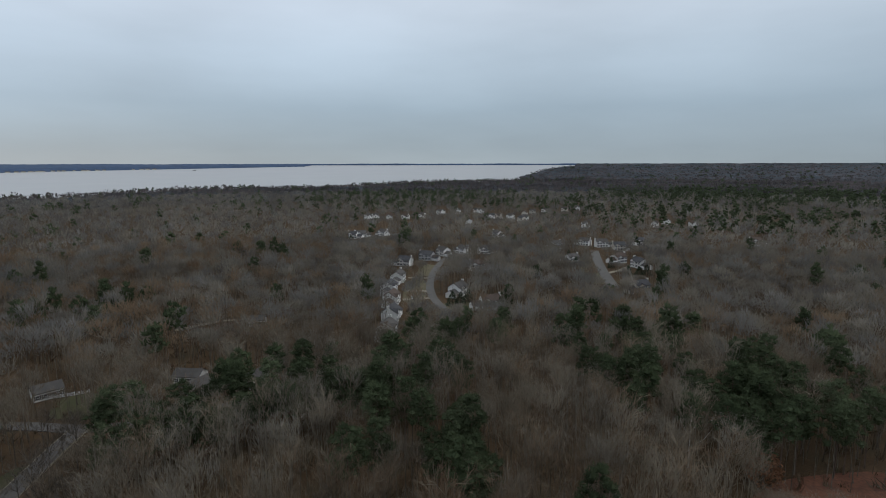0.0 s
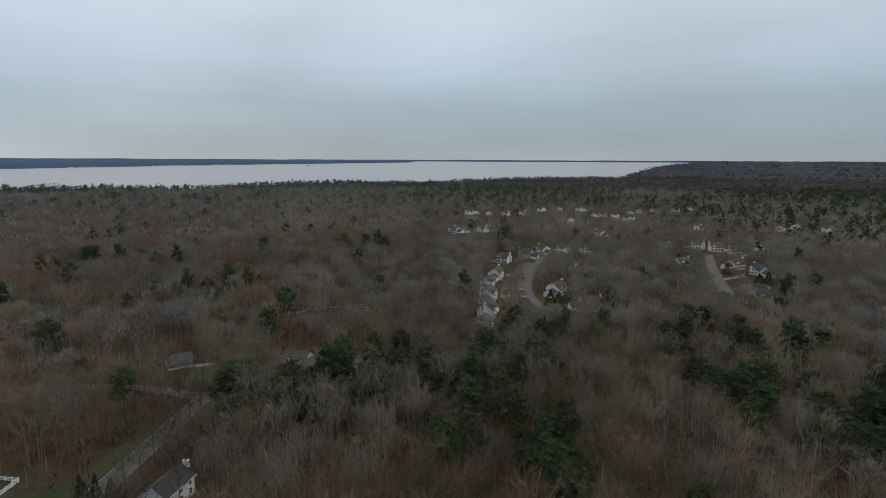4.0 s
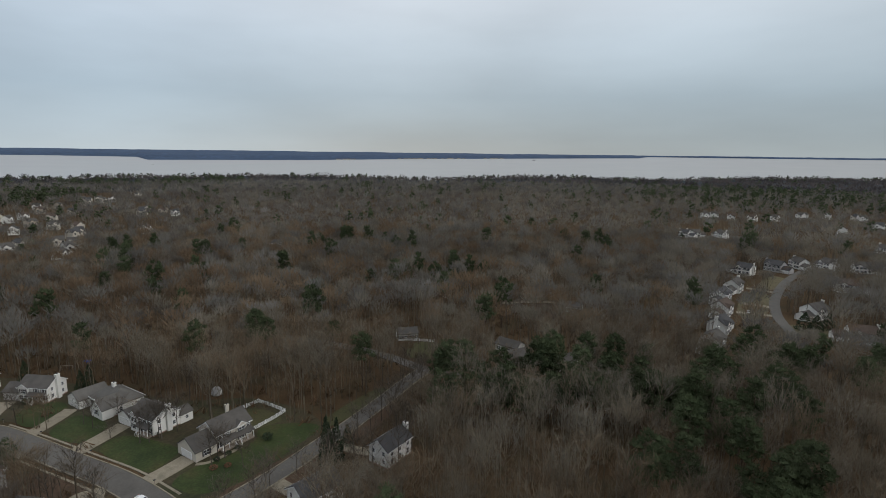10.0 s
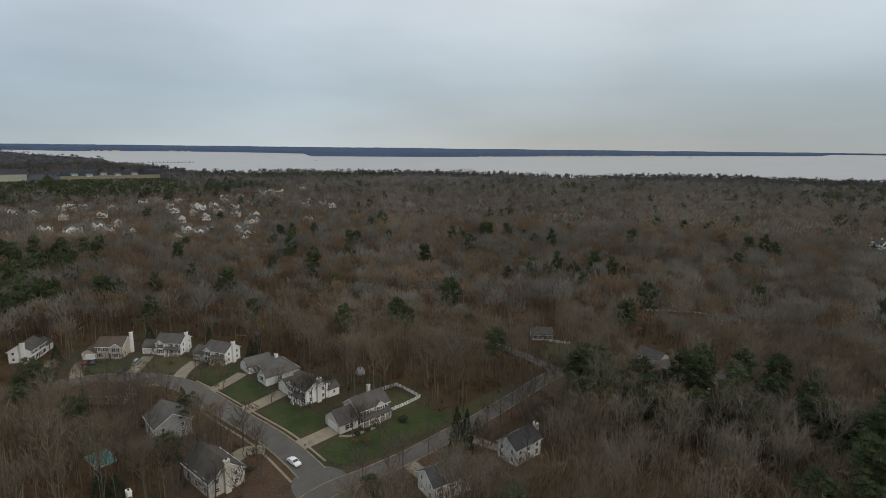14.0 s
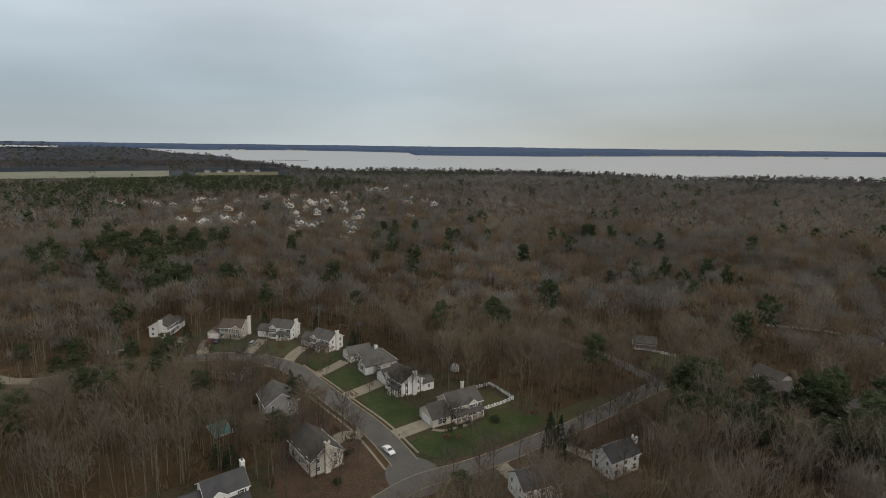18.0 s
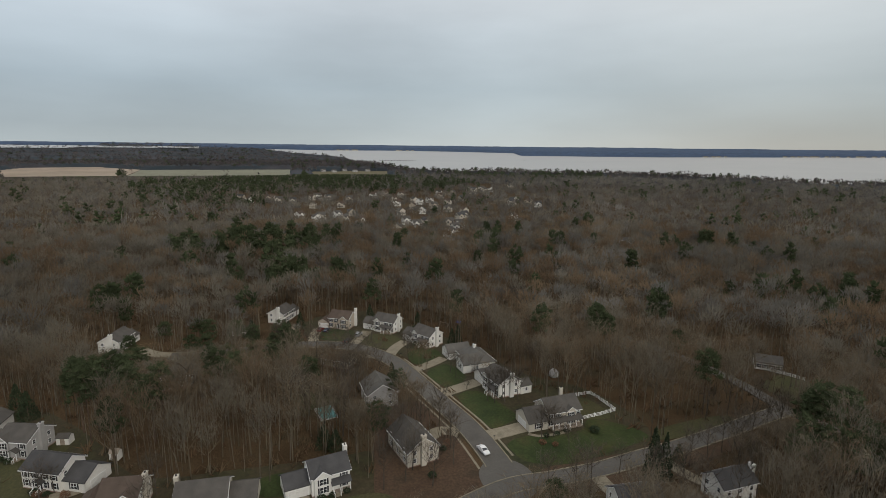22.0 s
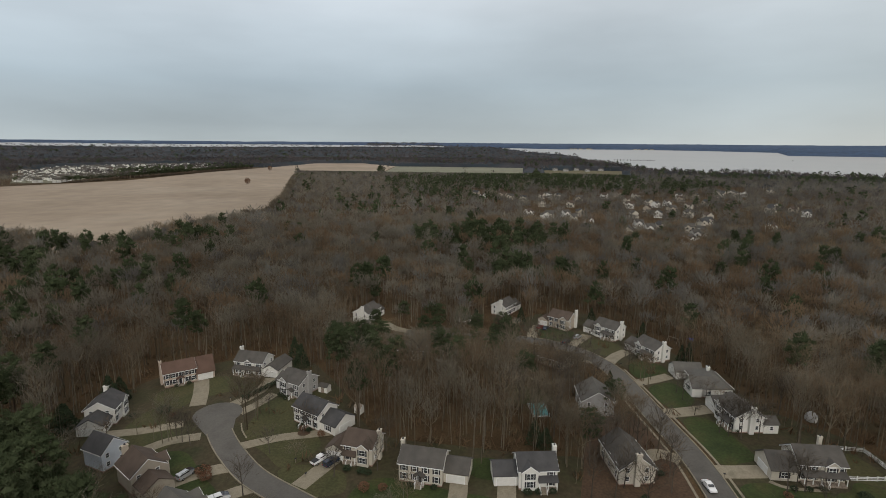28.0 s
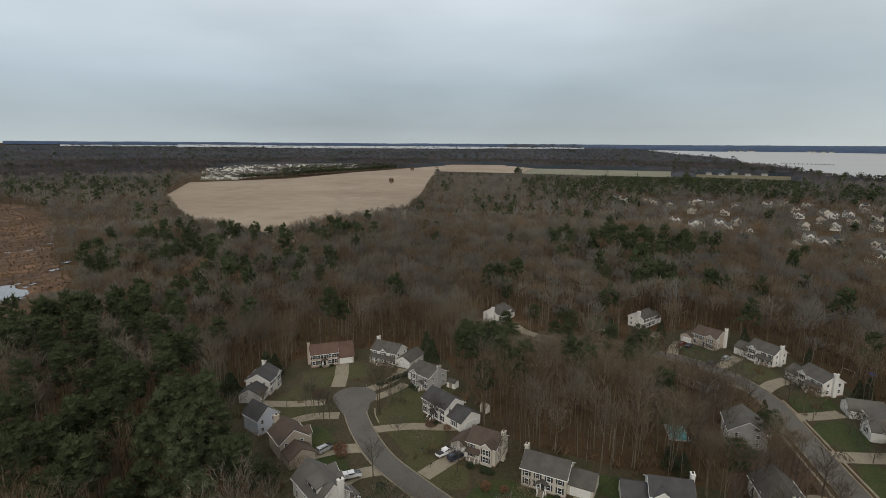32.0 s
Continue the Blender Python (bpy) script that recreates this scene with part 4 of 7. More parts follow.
def slender_stems(x, y, top):
    """Thin pale trunks that fork once below the crown, three blades each."""
    n = len(x)
    a, h = RNG.uniform(0, 6.28, n), top * RNG.uniform(0.72, 0.98, n)
    w = RNG.uniform(0.07, 0.15, n)
    foot = np.stack([x, y, np.zeros(n)], -1)
    lean = np.stack([RNG.normal(0, 0.6, n), RNG.normal(0, 0.6, n), h], -1)
    tris = []
    for turn_ in (0.0, 1.57):
        side = np.stack([np.cos(a + turn_) * w, np.sin(a + turn_) * w, np.zeros(n)], -1)
        tris.append(np.stack([foot - side, foot + side, foot + lean], 1))
    fork = foot + lean * RNG.uniform(0.45, 0.65, n)[:, None]
    out = np.stack([np.cos(a) * 1.7, np.sin(a) * 1.7, RNG.uniform(4, 6, n)], -1)
    side = np.stack([-np.sin(a) * w * 0.7, np.cos(a) * w * 0.7, np.zeros(n)], -1)
    tris.append(np.stack([fork - side, fork + side, fork + out], 1))
    tagged(new("slender_trunks", triangles("slender_trunks", np.concatenate(tris), M_STEM)), "slender pale grey trunks of leafless winter trees", "woods", kind="stuff")


tall = STEMS[3] > 9
slender_stems(STEMS[0][tall], STEMS[1][tall], STEMS[3][tall])
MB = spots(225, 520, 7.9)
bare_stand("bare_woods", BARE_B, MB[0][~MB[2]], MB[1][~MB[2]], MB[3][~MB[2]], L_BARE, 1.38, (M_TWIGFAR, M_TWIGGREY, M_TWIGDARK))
stand("pine_woods", PINE_B, MB[0][MB[2]], MB[1][MB[2]], MB[3][MB[2]], (M_PBARK, M_NEEDLE), L_PINE)
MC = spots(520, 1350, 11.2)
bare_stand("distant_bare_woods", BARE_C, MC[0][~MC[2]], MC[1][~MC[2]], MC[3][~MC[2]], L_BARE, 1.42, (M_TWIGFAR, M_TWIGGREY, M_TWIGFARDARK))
stand("distant_pine_woods", PINE_C, MC[0][MC[2]], MC[1][MC[2]], MC[3][MC[2]], (M_PBARK, M_NEEDLE), L_PINE, 1.1)
MD = spots(1350, 2600, 17.0)
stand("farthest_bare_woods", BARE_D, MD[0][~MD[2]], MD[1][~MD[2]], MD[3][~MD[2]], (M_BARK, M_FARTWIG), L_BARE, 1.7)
stand("farthest_pine_woods", PINE_C, MD[0][MD[2]], MD[1][MD[2]], MD[3][MD[2]], (M_PBARK, M_NEEDLE), L_PINE, 1.7)
ME = spots(2600, 4750, 44.0)
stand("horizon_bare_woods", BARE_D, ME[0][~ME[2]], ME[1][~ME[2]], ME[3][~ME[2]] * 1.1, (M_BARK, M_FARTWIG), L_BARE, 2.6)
stand("horizon_pine_woods", PINE_C, ME[0][ME[2]], ME[1][ME[2]], ME[3][ME[2]] * 1.1, (M_PBARK, M_NEEDLE), L_PINE, 2.4)

# taller trees along the river bank
b_az = RNG.uniform(-7, 78, 620)
b_r = np.interp(b_az, BANK_AZ, BANK_D) - RNG.uniform(3, 45, 620)
b_pine = (RNG.random(620) < 0.18 + 0.35 * (np.sin(b_az * 0.9) > 0.5))
b_x, b_y = -np.sin(np.radians(b_az)) * b_r, np.cos(np.radians(b_az)) * b_r
b_top = np.where(b_pine, RNG.uniform(17, 25, 620), RNG.uniform(13, 20, 620))
stand("bank_bare_trees", BARE_B, b_x[~b_pine], b_y[~b_pine], b_top[~b_pine], (M_BARK, M_TWIG), ("grey trunks of bare trees on the river bank", "grey twigs of bare trees on the river bank"), 1.25)
stand("bank_pines", PINE_C, b_x[b_pine], b_y[b_pine], b_top[b_pine], (M_PBARK, M_NEEDLE), ("dark trunks of pines on the river bank", "dark crowns of pines on the river bank"), 1.1)


# the closed canopy of the distance
def canopy(name, az0, az1, r0, hold):
    azs = np.arange(az0, az1 + 0.01, 0.4)
    steps = np.concatenate([np.linspace(0, 0.45, 60), np.linspace(0.46, 1, 30)])
    verts, faces, good = [], [], []
    for az in azs:
        for s in steps:
            r = r0 + (RIM - r0) * s
            x, y = polar(az, r)
            b = 4.0 * noise.noise(Vector((x * 0.03, y * 0.03, 0.0))) + 3.0 * noise.noise(Vector((x * 0.008, y * 0.008, 5.0)))
            verts.append((x, y, float(rise(r)) + hold + b))
    V = np.array(verts)
    off = np.zeros(len(V), bool)
    for poly in OPEN_POLYS + [[(-960, -820), (-960, -900), (-1070, -930), (-1300, -950), (-1680, -920), (-1680, -740), (-1373, -770), (-1071, -760)], [(-880, -900), (-980, -1010), (-1080, -980), (-1000, -860)], [(-1545, -345), (-1545, 70), (-1180, 60), (-1180, -260)], [(-1545, -620), (-1545, -340), (-1180, -260), (-1150, -460)], [(-1500, 345), (-1440, 115), (-1180, 95), (-1210, 285)]]:
        off |= inside(V[:, 0], V[:, 1], poly)
    vr, va = np.hypot(V[:, 0], V[:, 1]), np.degrees(np.arctan2(-V[:, 0], V[:, 1]))
    off |= vr > np.interp(va, BANK_AZ, BANK_D, left=9e9, right=9e9)
    off |= vr < r0 + 1
    off |= (va > 104) & (vr > 4480)
    off |= (va > 101) & (va < 138) & (vr < 1900)
    V[off, 2] = rise(vr[off]) - 0.6 - 0.0012 * np.maximum(0, vr[off] - 1900)
    verts = V
    n = len(steps)
    for i in range(len(azs) - 1):
        for j in range(n - 1):
            a = i * n + j
            f = (a, a + 1, a + n + 1, a + n)
            if not all(off[q] for q in f):
                faces.append(f)
    return tagged(new(name, mesh_from(name, verts, faces, M_CANOPY, True)), "distant woodland canopy with blue-grey haze painted in", "woods", kind="stuff")


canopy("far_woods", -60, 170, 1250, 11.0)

# the straight belt of pines between the field and the development
bt = RNG.uniform(0, 1, 620)
b_x, b_y = -985 - 660 * bt + RNG.normal(0, 3, 620), -846 + 66 * bt - RNG.uniform(0, 30, 620)
stand("pine_belt", PINE_C, b_x, b_y, RNG.uniform(12, 14, 620) - 1.0 * bt, (M_PBARK, M_NEEDLE), ("trunks of the pine belt along the field", "dark crowns of a straight pine belt along the field"), 1.25)
# rows of trees closing the edge of the woods along the field
e_x, e_y, e_h = [], [], []
for (x0, y0), (x1, y1) in (((-338, -277), (-381, -407)), ((-381, -407), (-524, -590)), ((-660, -276), (-549, -244)), ((-549, -244), (-468, -264)), ((-468, -264), (-400, -272)), ((-400, -272), (-338, -277)), ((-1034, -409), (-660, -276))):
    n_e = int(math.hypot(x1 - x0, y1 - y0) / 2.2)
    tt = RNG.uniform(0, 1, n_e)
    pull = 1 - RNG.uniform(0.0, 0.035, n_e)
    e_x.append((x0 + (x1 - x0) * tt) * pull)
    e_y.append((y0 + (y1 - y0) * tt) * pull)
    e_h.append(RNG.normal(21 if x0 in (-1034, -660) else 17, 2.2, n_e))
e_x, e_y = np.concatenate(e_x), np.concatenate(e_y)
stand("field_edge_trees", BARE_B, e_x, e_y, np.concatenate(e_h).clip(10, 25), (M_BARK, M_TWIG), ("grey trunks of trees along the field", "grey-brown twigs of trees along the field"), 1.1)


# ---- helpers for things with parts ----
def part(name, me, parent, m=None, label=""):
    ob = new(name, me)
    ob.parent = parent
    if m is not None:
        ob.matrix_basis = m
    if label:
        ob["label"] = label
    return ob


def solid(name, boxes, mat, bevel=0.0):
    """One mesh of boxes (x0, y0, z0, x1, y1, z1)."""
    bm = bmesh.new()
    for x0, y0, z0, x1, y1, z1 in boxes:
        r = bmesh.ops.create_cube(bm, size=1.0)
        for v in r["verts"]:
            v.co = ((x0 + x1) / 2 + v.co.x * (x1 - x0), (y0 + y1) / 2 + v.co.y * (y1 - y0), (z0 + z1) / 2 + v.co.z * (z1 - z0))
    if bevel:
        bmesh.ops.bevel(bm, geom=bm.edges[:], offset=bevel, segments=1, affect="EDGES")
    me = bpy.data.meshes.new(name)
    bm.to_mesh(me)
    bm.free()
    me.materials.append(mat)
    return me


def prism(name, outline, axis, a, b, mat):
    """An outline in (u, z) drawn along x or y from a to b."""
    n = len(outline)
    if axis == "x":
        verts = [(a, u, z) for u, z in outline] + [(b, u, z) for u, z in outline]
    else:
        verts = [(u, a, z) for u, z in outline] + [(u, b, z) for u, z in outline]
    faces = [tuple(range(n)), tuple(range(2 * n - 1, n - 1, -1))] + [(i, i + n, (i + 1) % n + n, (i + 1) % n) for i in range(n)]
    me = mesh_from(name, verts, faces, mat)
    bm = bmesh.new()
    bm.from_mesh(me)
    bmesh.ops.recalc_face_normals(bm, faces=bm.faces[:])
    bm.to_mesh(me)
    bm.free()
    return me


def gable_wall(name, w, d, eave, rise_, axis, mat, x0=0.0, y0=0.0, z0=0.0):
    """Walls of a box with two gables; the ridge runs along the axis."""
    if axis == "x":
        return prism(name, [(y0, z0), (y0 + d, z0), (y0 + d, eave), (y0 + d / 2, eave + rise_), (y0, eave)], "x", x0, x0 + w, mat)
    return prism(name, [(x0, z0), (x0 + w, z0), (x0 + w, eave), (x0 + w / 2, eave + rise_), (x0, eave)], "y", y0, y0 + d, mat)


def gable_roof(name, w, d, eave, rise_, axis, mat, x0=0.0, y0=0.0, over=0.4, thick=0.22):
    span = d if axis == "x" else w
    base = y0 if axis == "x" else x0
    slope = rise_ / (span / 2)
    lo = eave - over * slope
    ol = [(base - over, lo + 0.03), (base + span / 2, eave + rise_ + 0.03), (base + span + over, lo + 0.03),
          (base + span + over, lo + 0.03 + thick), (base + span / 2, eave + rise_ + thick + 0.07), (base - over, lo + 0.03 + thick)]
    if axis == "x":
        return prism(name, ol, "x", x0 - over, x0 + w + over, mat)
    return prism(name, ol, "y", y0 - over, y0 + d + over, mat)


def hip_roof(name, w, d, eave, rise_, mat, x0=0.0, y0=0.0, over=0.4):
    s = min(w, d) / 2
    a, b, c, e = x0 - over, x0 + w + over, y0 - over, y0 + d + over
    z = eave - 0.1
    if w >= d:
        r1, r2 = (x0 + s * 0.9, y0 + d / 2), (x0 + w - s * 0.9, y0 + d / 2)
    else:
        r1, r2 = (x0 + w / 2, y0 + s * 0.9), (x0 + w / 2, y0 + d - s * 0.9)
    V = [(a, c, z), (b, c, z), (b, e, z), (a, e, z), (a, c, z + 0.2), (b, c, z + 0.2), (b, e, z + 0.2), (a, e, z + 0.2), (*r1, eave + rise_), (*r2, eave + rise_)]
    F = [(3, 2, 1, 0), (0, 1, 5, 4), (1, 2, 6, 5), (2, 3, 7, 6), (3, 0, 4, 7)]
    F += [(4, 5, 9, 8), (5, 6, 9), (6, 7, 8, 9), (7, 4, 8)] if w >= d else [(4, 5, 8), (5, 6, 9, 8), (6, 7, 9), (7, 4, 8, 9)]
    return mesh_from(name, V, F, mat)


def lattice(name, xs, zs, deep, mat):
    """One connected frame: bars at every other gap of the two lists, standing out of the wall by deep."""
    bm = bmesh.new()
    grid = [[bm.verts.new((x, 0, z)) for z in zs] for x in xs]
    for i in range(len(xs) - 1):
        for j in range(len(zs) - 1):
            if i % 2 == 0 or j % 2 == 0:
                bm.faces.new((grid[i][j], grid[i + 1][j], grid[i + 1][j + 1], grid[i][j + 1]))
    made = bmesh.ops.extrude_face_region(bm, geom=bm.faces[:])
    for v in made["geom"]:
        if isinstance(v, bmesh.types.BMVert):
            v.co.y -= deep
    bmesh.ops.recalc_face_normals(bm, faces=bm.faces[:])
    me = bpy.data.meshes.new(name)
    bm.to_mesh(me)
    bm.free()
    me.materials.append(mat)
    return me


W_FRAME, W_PANE, W_SHUT = {}, {}, {}
for ww, wh in ((1.0, 1.5), (0.9, 1.1), (1.7, 1.5), (0.6, 0.7)):
    W_FRAME[ww, wh] = lattice("window_frame", [-ww / 2 - 0.1, -ww / 2] + ([-0.04, 0.04] if ww > 1.5 else []) + [ww / 2, ww / 2 + 0.1], [-wh / 2 - 0.1, -wh / 2, -0.03, 0.03, wh / 2, wh / 2 + 0.1], 0.09, M_TRIM)
    W_PANE[ww, wh] = solid("window_pane", [(-ww / 2, -0.035, -wh / 2, ww / 2, -0.005, wh / 2)], M_GLASS)
    W_SHUT[ww, wh] = solid("shutter", [(-0.2, -0.06, -wh / 2 - 0.06, 0.2, 0, wh / 2 + 0.06)], M_SHUT)


def window(house, m, size=(1.0, 1.5), shutters=True):
    f = part("window", W_FRAME[size], house, m)
    part("pane", W_PANE[size], f)
    if shutters:
        for s in (-1, 1):
            part("shutter", W_SHUT[size], f, pose(s * (size[0] / 2 + 0.32), 0, 0))
    return f


def at_front(x, z, y=0.0):
    return pose(x, y, z)


def at_side(side, y, z, w, x0=0.0):
    return pose(x0 if side < 0 else x0 + w, y, z, 0, 0, -90 if side < 0 else 90)


def chimney(house, x, y, top, wide=1.5, deep=0.9, mat=None, along="y"):
    a, b = (deep, wide) if along == "y" else (wide, deep)
    c = part("chimney", solid("chimney", [(x - a / 2, y - b / 2, 0, x + a / 2, y + b / 2, top - 0.25), (x - a / 2 - 0.09, y - b / 2 - 0.09, top - 0.25, x + a / 2 + 0.09, y + b / 2 + 0.09, top)], mat or M_WHITE), house)
    part("flue", solid("flue", [(x - 0.18, y - 0.18, top, x + 0.18, y + 0.18, top + 0.35)], M_SHUT), c, None, "dark metal flue")
    return c


def garage_wing(house, x0, w, y0, d, eave, rise_, axis, wall, roof, door="front"):
    g_ = part("garage", gable_wall("garage", w, d, eave, rise_, axis, wall, x0, y0), house)
    part("garage_roof", gable_roof("garage_roof", w, d, eave, rise_, axis, roof, x0, y0, 0.35), house)
    slats = []
    dw, dh = min(4.8, w - 1.2), 2.15
    for k in range(4):
        slats.append((-dw / 2, -0.06, 0.05 + k * dh / 4, dw / 2, 0, 0.05 + (k + 1) * dh / 4 - 0.03))
    me = solid("garage_door", slats, M_DOORW)
    frame_ = solid("door_frame", [(-dw / 2 - 0.14, -0.08, 0, -dw / 2, 0, dh + 0.2), (dw / 2, -0.08, 0, dw / 2 + 0.14, 0, dh + 0.2), (-dw / 2, -0.08, dh + 0.05, dw / 2, 0, dh + 0.2)], M_TRIM)
    if door == "front":
        m = pose(x0 + w / 2, y0 - 0.005, 0)
    elif door == "left":
        m = pose(x0 - 0.005, y0 + d / 2, 0, 0, 0, -90)
    elif door == "right":
        m = pose(x0 + w + 0.005, y0 + d / 2, 0, 0, 0, 90)
    if door in ("left", "right"):
        window(house, pose(x0 + w / 2, y0, 1.6), (1.7, 1.5), True)
    dd = part("garage_door", me, house, m, "pale panelled garage door")
    part("door_frame", frame_, dd)
    return g_


def porch(house, x0, x1, deep, height, roof, y0=0.0, posts=4, steps_at=None, gable=False):
    part("porch_floor", solid("porch_floor", [(x0, y0 - deep, 0, x1, y0 - 0.01, 0.55)], M_WOOD), house)
    if gable:
        part("porch_roof", gable_roof("porch_roof", x1 - x0, deep, height, (x1 - x0) * 0.28, "y", roof, x0, y0 - deep, 0.2, 0.16), house)
    else:
        part("porch_roof", prism("porch_roof", [(y0 - deep - 0.3, height), (y0 - 0.01, height + 0.85), (y0 - 0.01, height + 1.0), (y0 - deep - 0.3, height + 0.16)], "x", x0 - 0.25, x1 + 0.25, roof), house)
    for k in range(posts):
        px = x0 + 0.12 + (x1 - x0 - 0.24) * k / max(posts - 1, 1)
        part("porch_post", solid("porch_post", [(px - 0.09, y0 - deep + 0.03, 0.55, px + 0.09, y0 - deep + 0.21, height + 0.05)], M_TRIM), house)
    if steps_at is not None:
        for k in range(3):
            part("porch_step", solid("porch_step", [(steps_at - 0.75, y0 - deep - 0.32 * (3 - k), 0, steps_at + 0.75, y0 - deep - 0.32 * (2 - k) - 0.004, 0.14 * (k + 1))], M_CONC), house)
        for s in (-0.8, 0.8):
            part("handrail", prism("handrail", [(y0 - deep - 1.1, 0.9), (y0 - deep, 1.45), (y0 - deep, 1.6), (y0 - deep - 1.1, 1.05)], "x", steps_at + s - 0.06, steps_at + s + 0.06, M_TRIM), house)
            for yy in (y0 - deep - 1.05, y0 - deep - 0.5):
                part("baluster", solid("baluster", [(steps_at + s - 0.05, yy - 0.05, 0, steps_at + s + 0.05, yy + 0.05, 1.15)], M_TRIM), house)
    elif posts > 2:
        part("railing", solid("railing", [(x0 + 0.1, y0 - deep + 0.08, 1.35, x1 - 0.1, y0 - deep + 0.16, 1.45)] + [(x0 + 0.2 + k * 0.45, y0 - deep + 0.09, 0.55, x0 + 0.28 + k * 0.45, y0 - deep + 0.15, 1.36) for k in range(int((x1 - x0 - 0.3) / 0.45))], M_TRIM), house)


def front_gable(house, cx, gw, out, eave, wall, roof, win=True):
    """A cross gable that stands out of the front."""
    r = gw * 0.36
    part("front_gable", gable_wall("front_gable", gw, out + 3.2, eave, r, "y", wall, cx - gw / 2, -out), house)
    part("gable_roof", gable_roof("gable_roof", gw, out + 3.4, eave, r, "y", roof, cx - gw / 2, -out, 0.28, 0.18), house)
    part("gable_trim", prism("gable_trim", [(cx - gw / 2 - 0.25, eave - 0.2), (cx, eave + r - 0.02), (cx + gw / 2 + 0.25, eave - 0.2), (cx + gw / 2 + 0.25, eave + 0.02), (cx, eave + r + 0.2), (cx - gw / 2 - 0.25, eave + 0.02)], "y", -out - 0.36, -out - 0.29, M_TRIM), house)
    if win:
        window(house, at_front(cx, eave - 1.2, -out), (1.7, 1.5))
        if eave > 4:
            window(house, at_front(cx, 1.75, -out), (1.7, 1.5))


def house(fl, angle, w, d, wall, roof, label, eave=5.15, rise_=2.5, hip=False, axis="x", garage=None, gables=(), porches=(), chim=None, cols=4, back=True, chim_mat=None, sides=True, door_x=None, one=False, shutters=True, brick=None):
    """A house with its front from fl along angle. garage: (side, width, setback, depth, axis, door)."""
    h = new("house")
    h.matrix_basis = pose(fl[0], fl[1], 0.05, 0, 0, angle) @ Matrix.Diagonal((0.96, 0.96, 1, 1))
    tagged(h, label, "house", group="houses of the neighbourhood")
    part("foundation", solid("foundation", [(-0.03, -0.03, -0.3, w + 0.03, d + 0.03, 0.35)], brick or M_BRICK), h)
    if hip:
        part("wall", solid("wall", [(0, 0, 0.3, w, d, eave)], wall), h)
        part("roof", hip_roof("roof", w, d, eave, rise_, roof), h)
    else:
        part("wall", gable_wall("wall", w, d, eave, rise_, axis, wall, z0=0.3), h)
        part("roof", gable_roof("roof", w, d, eave, rise_, axis, roof), h)
        rk = prism("rake_board", [(-0.38, eave - 0.38 * rise_ / (d / 2) - 0.16), (d / 2, eave + rise_ - 0.16), (d + 0.38, eave - 0.38 * rise_ / (d / 2) - 0.16), (d + 0.38, eave - 0.38 * rise_ / (d / 2) + 0.05), (d / 2, eave + rise_ + 0.05), (-0.38, eave - 0.38 * rise_ / (d / 2) + 0.05)], "x", 0, 0.06, M_TRIM) if axis == "x" else None
        if rk:
            for sx in (-0.47, w + 0.41):
                part("rake_board", rk, h, pose(sx, 0, 0), "white painted rake board")
    gut = solid("gutter", [(-0.35, -0.55, 0, w + 0.35, -0.41, 0.14)], M_TRIM)
    if axis == "x":
        zz = eave - 0.4 * (0.2 if hip else rise_ / (d / 2)) + 0.02
        part("gutter", gut, h, pose(0, 0, zz), "white gutter along the eaves")
        part("gutter", gut, h, pose(w, d, zz, 0, 0, 180), "white gutter along the eaves")
    floors = [1.75] if one else [1.75, 4.1]
    dx = w / 2 if door_x is None else door_x
    busy = [(g_[0] - g_[1] / 2 - 0.8, g_[0] + g_[1] / 2 + 0.8) for g_ in gables]
    for z in floors:
        for k in range(cols):
            x = w * (k + 0.5) / cols
            if any(a < x < b for a, b in busy) or (z < 2 and abs(x - dx) < 1.3):
                continue
            window(h, at_front(x, z), shutters=shutters)
    if not any(a < dx < b for a, b in busy):
        dr = part("front_door", solid("front_door", [(dx - 0.48, -0.06, 0.4, dx + 0.48, 0, 2.5)], M_SHUT), h, None, "dark front door")
        part("door_frame", solid("door_frame", [(dx - 0.62, -0.09, 0.4, dx - 0.48, 0, 2.62), (dx + 0.48, -0.09, 0.4, dx + 0.62, 0, 2.62), (dx - 0.48, -0.09, 2.5, dx + 0.48, 0, 2.62)], M_TRIM), dr)
    if sides:
        for s in (-1, 1):
            for z in floors:
                if garage and s == garage[0] and z < 3:
                    continue
                for yy in (d * 0.25, d * 0.78):
                    window(h, at_side(s, yy, z, w), (0.9, 1.1), False)
    if back:
        for z in floors:
            for k in range(3):
                window(h, pose(w * (k + 0.5) / 3, d, z, 0, 0, 180), (1.0, 1.5), False)
    for gx, gw, out in gables:
        front_gable(h, gx, gw, out, eave - 0.05, wall, roof)
    for pr in porches:
        porch(h, *pr)
    if garage:
        s, gw, gy, gd, gax, gdoor = garage[:6]
        garage_wing(h, -gw if s < 0 else w + 0.0, gw, gy, gd, 2.9, garage[6] if len(garage) > 6 else (gd if gax == "x" else gw) * 0.28, gax, wall, roof, gdoor)
    if chim:
        s, cy = chim
        cx = -0.46 if s < 0 else w + 0.46
        chimney(h, cx, cy, eave + rise_ + 0.9, mat=chim_mat or wall)
    return h


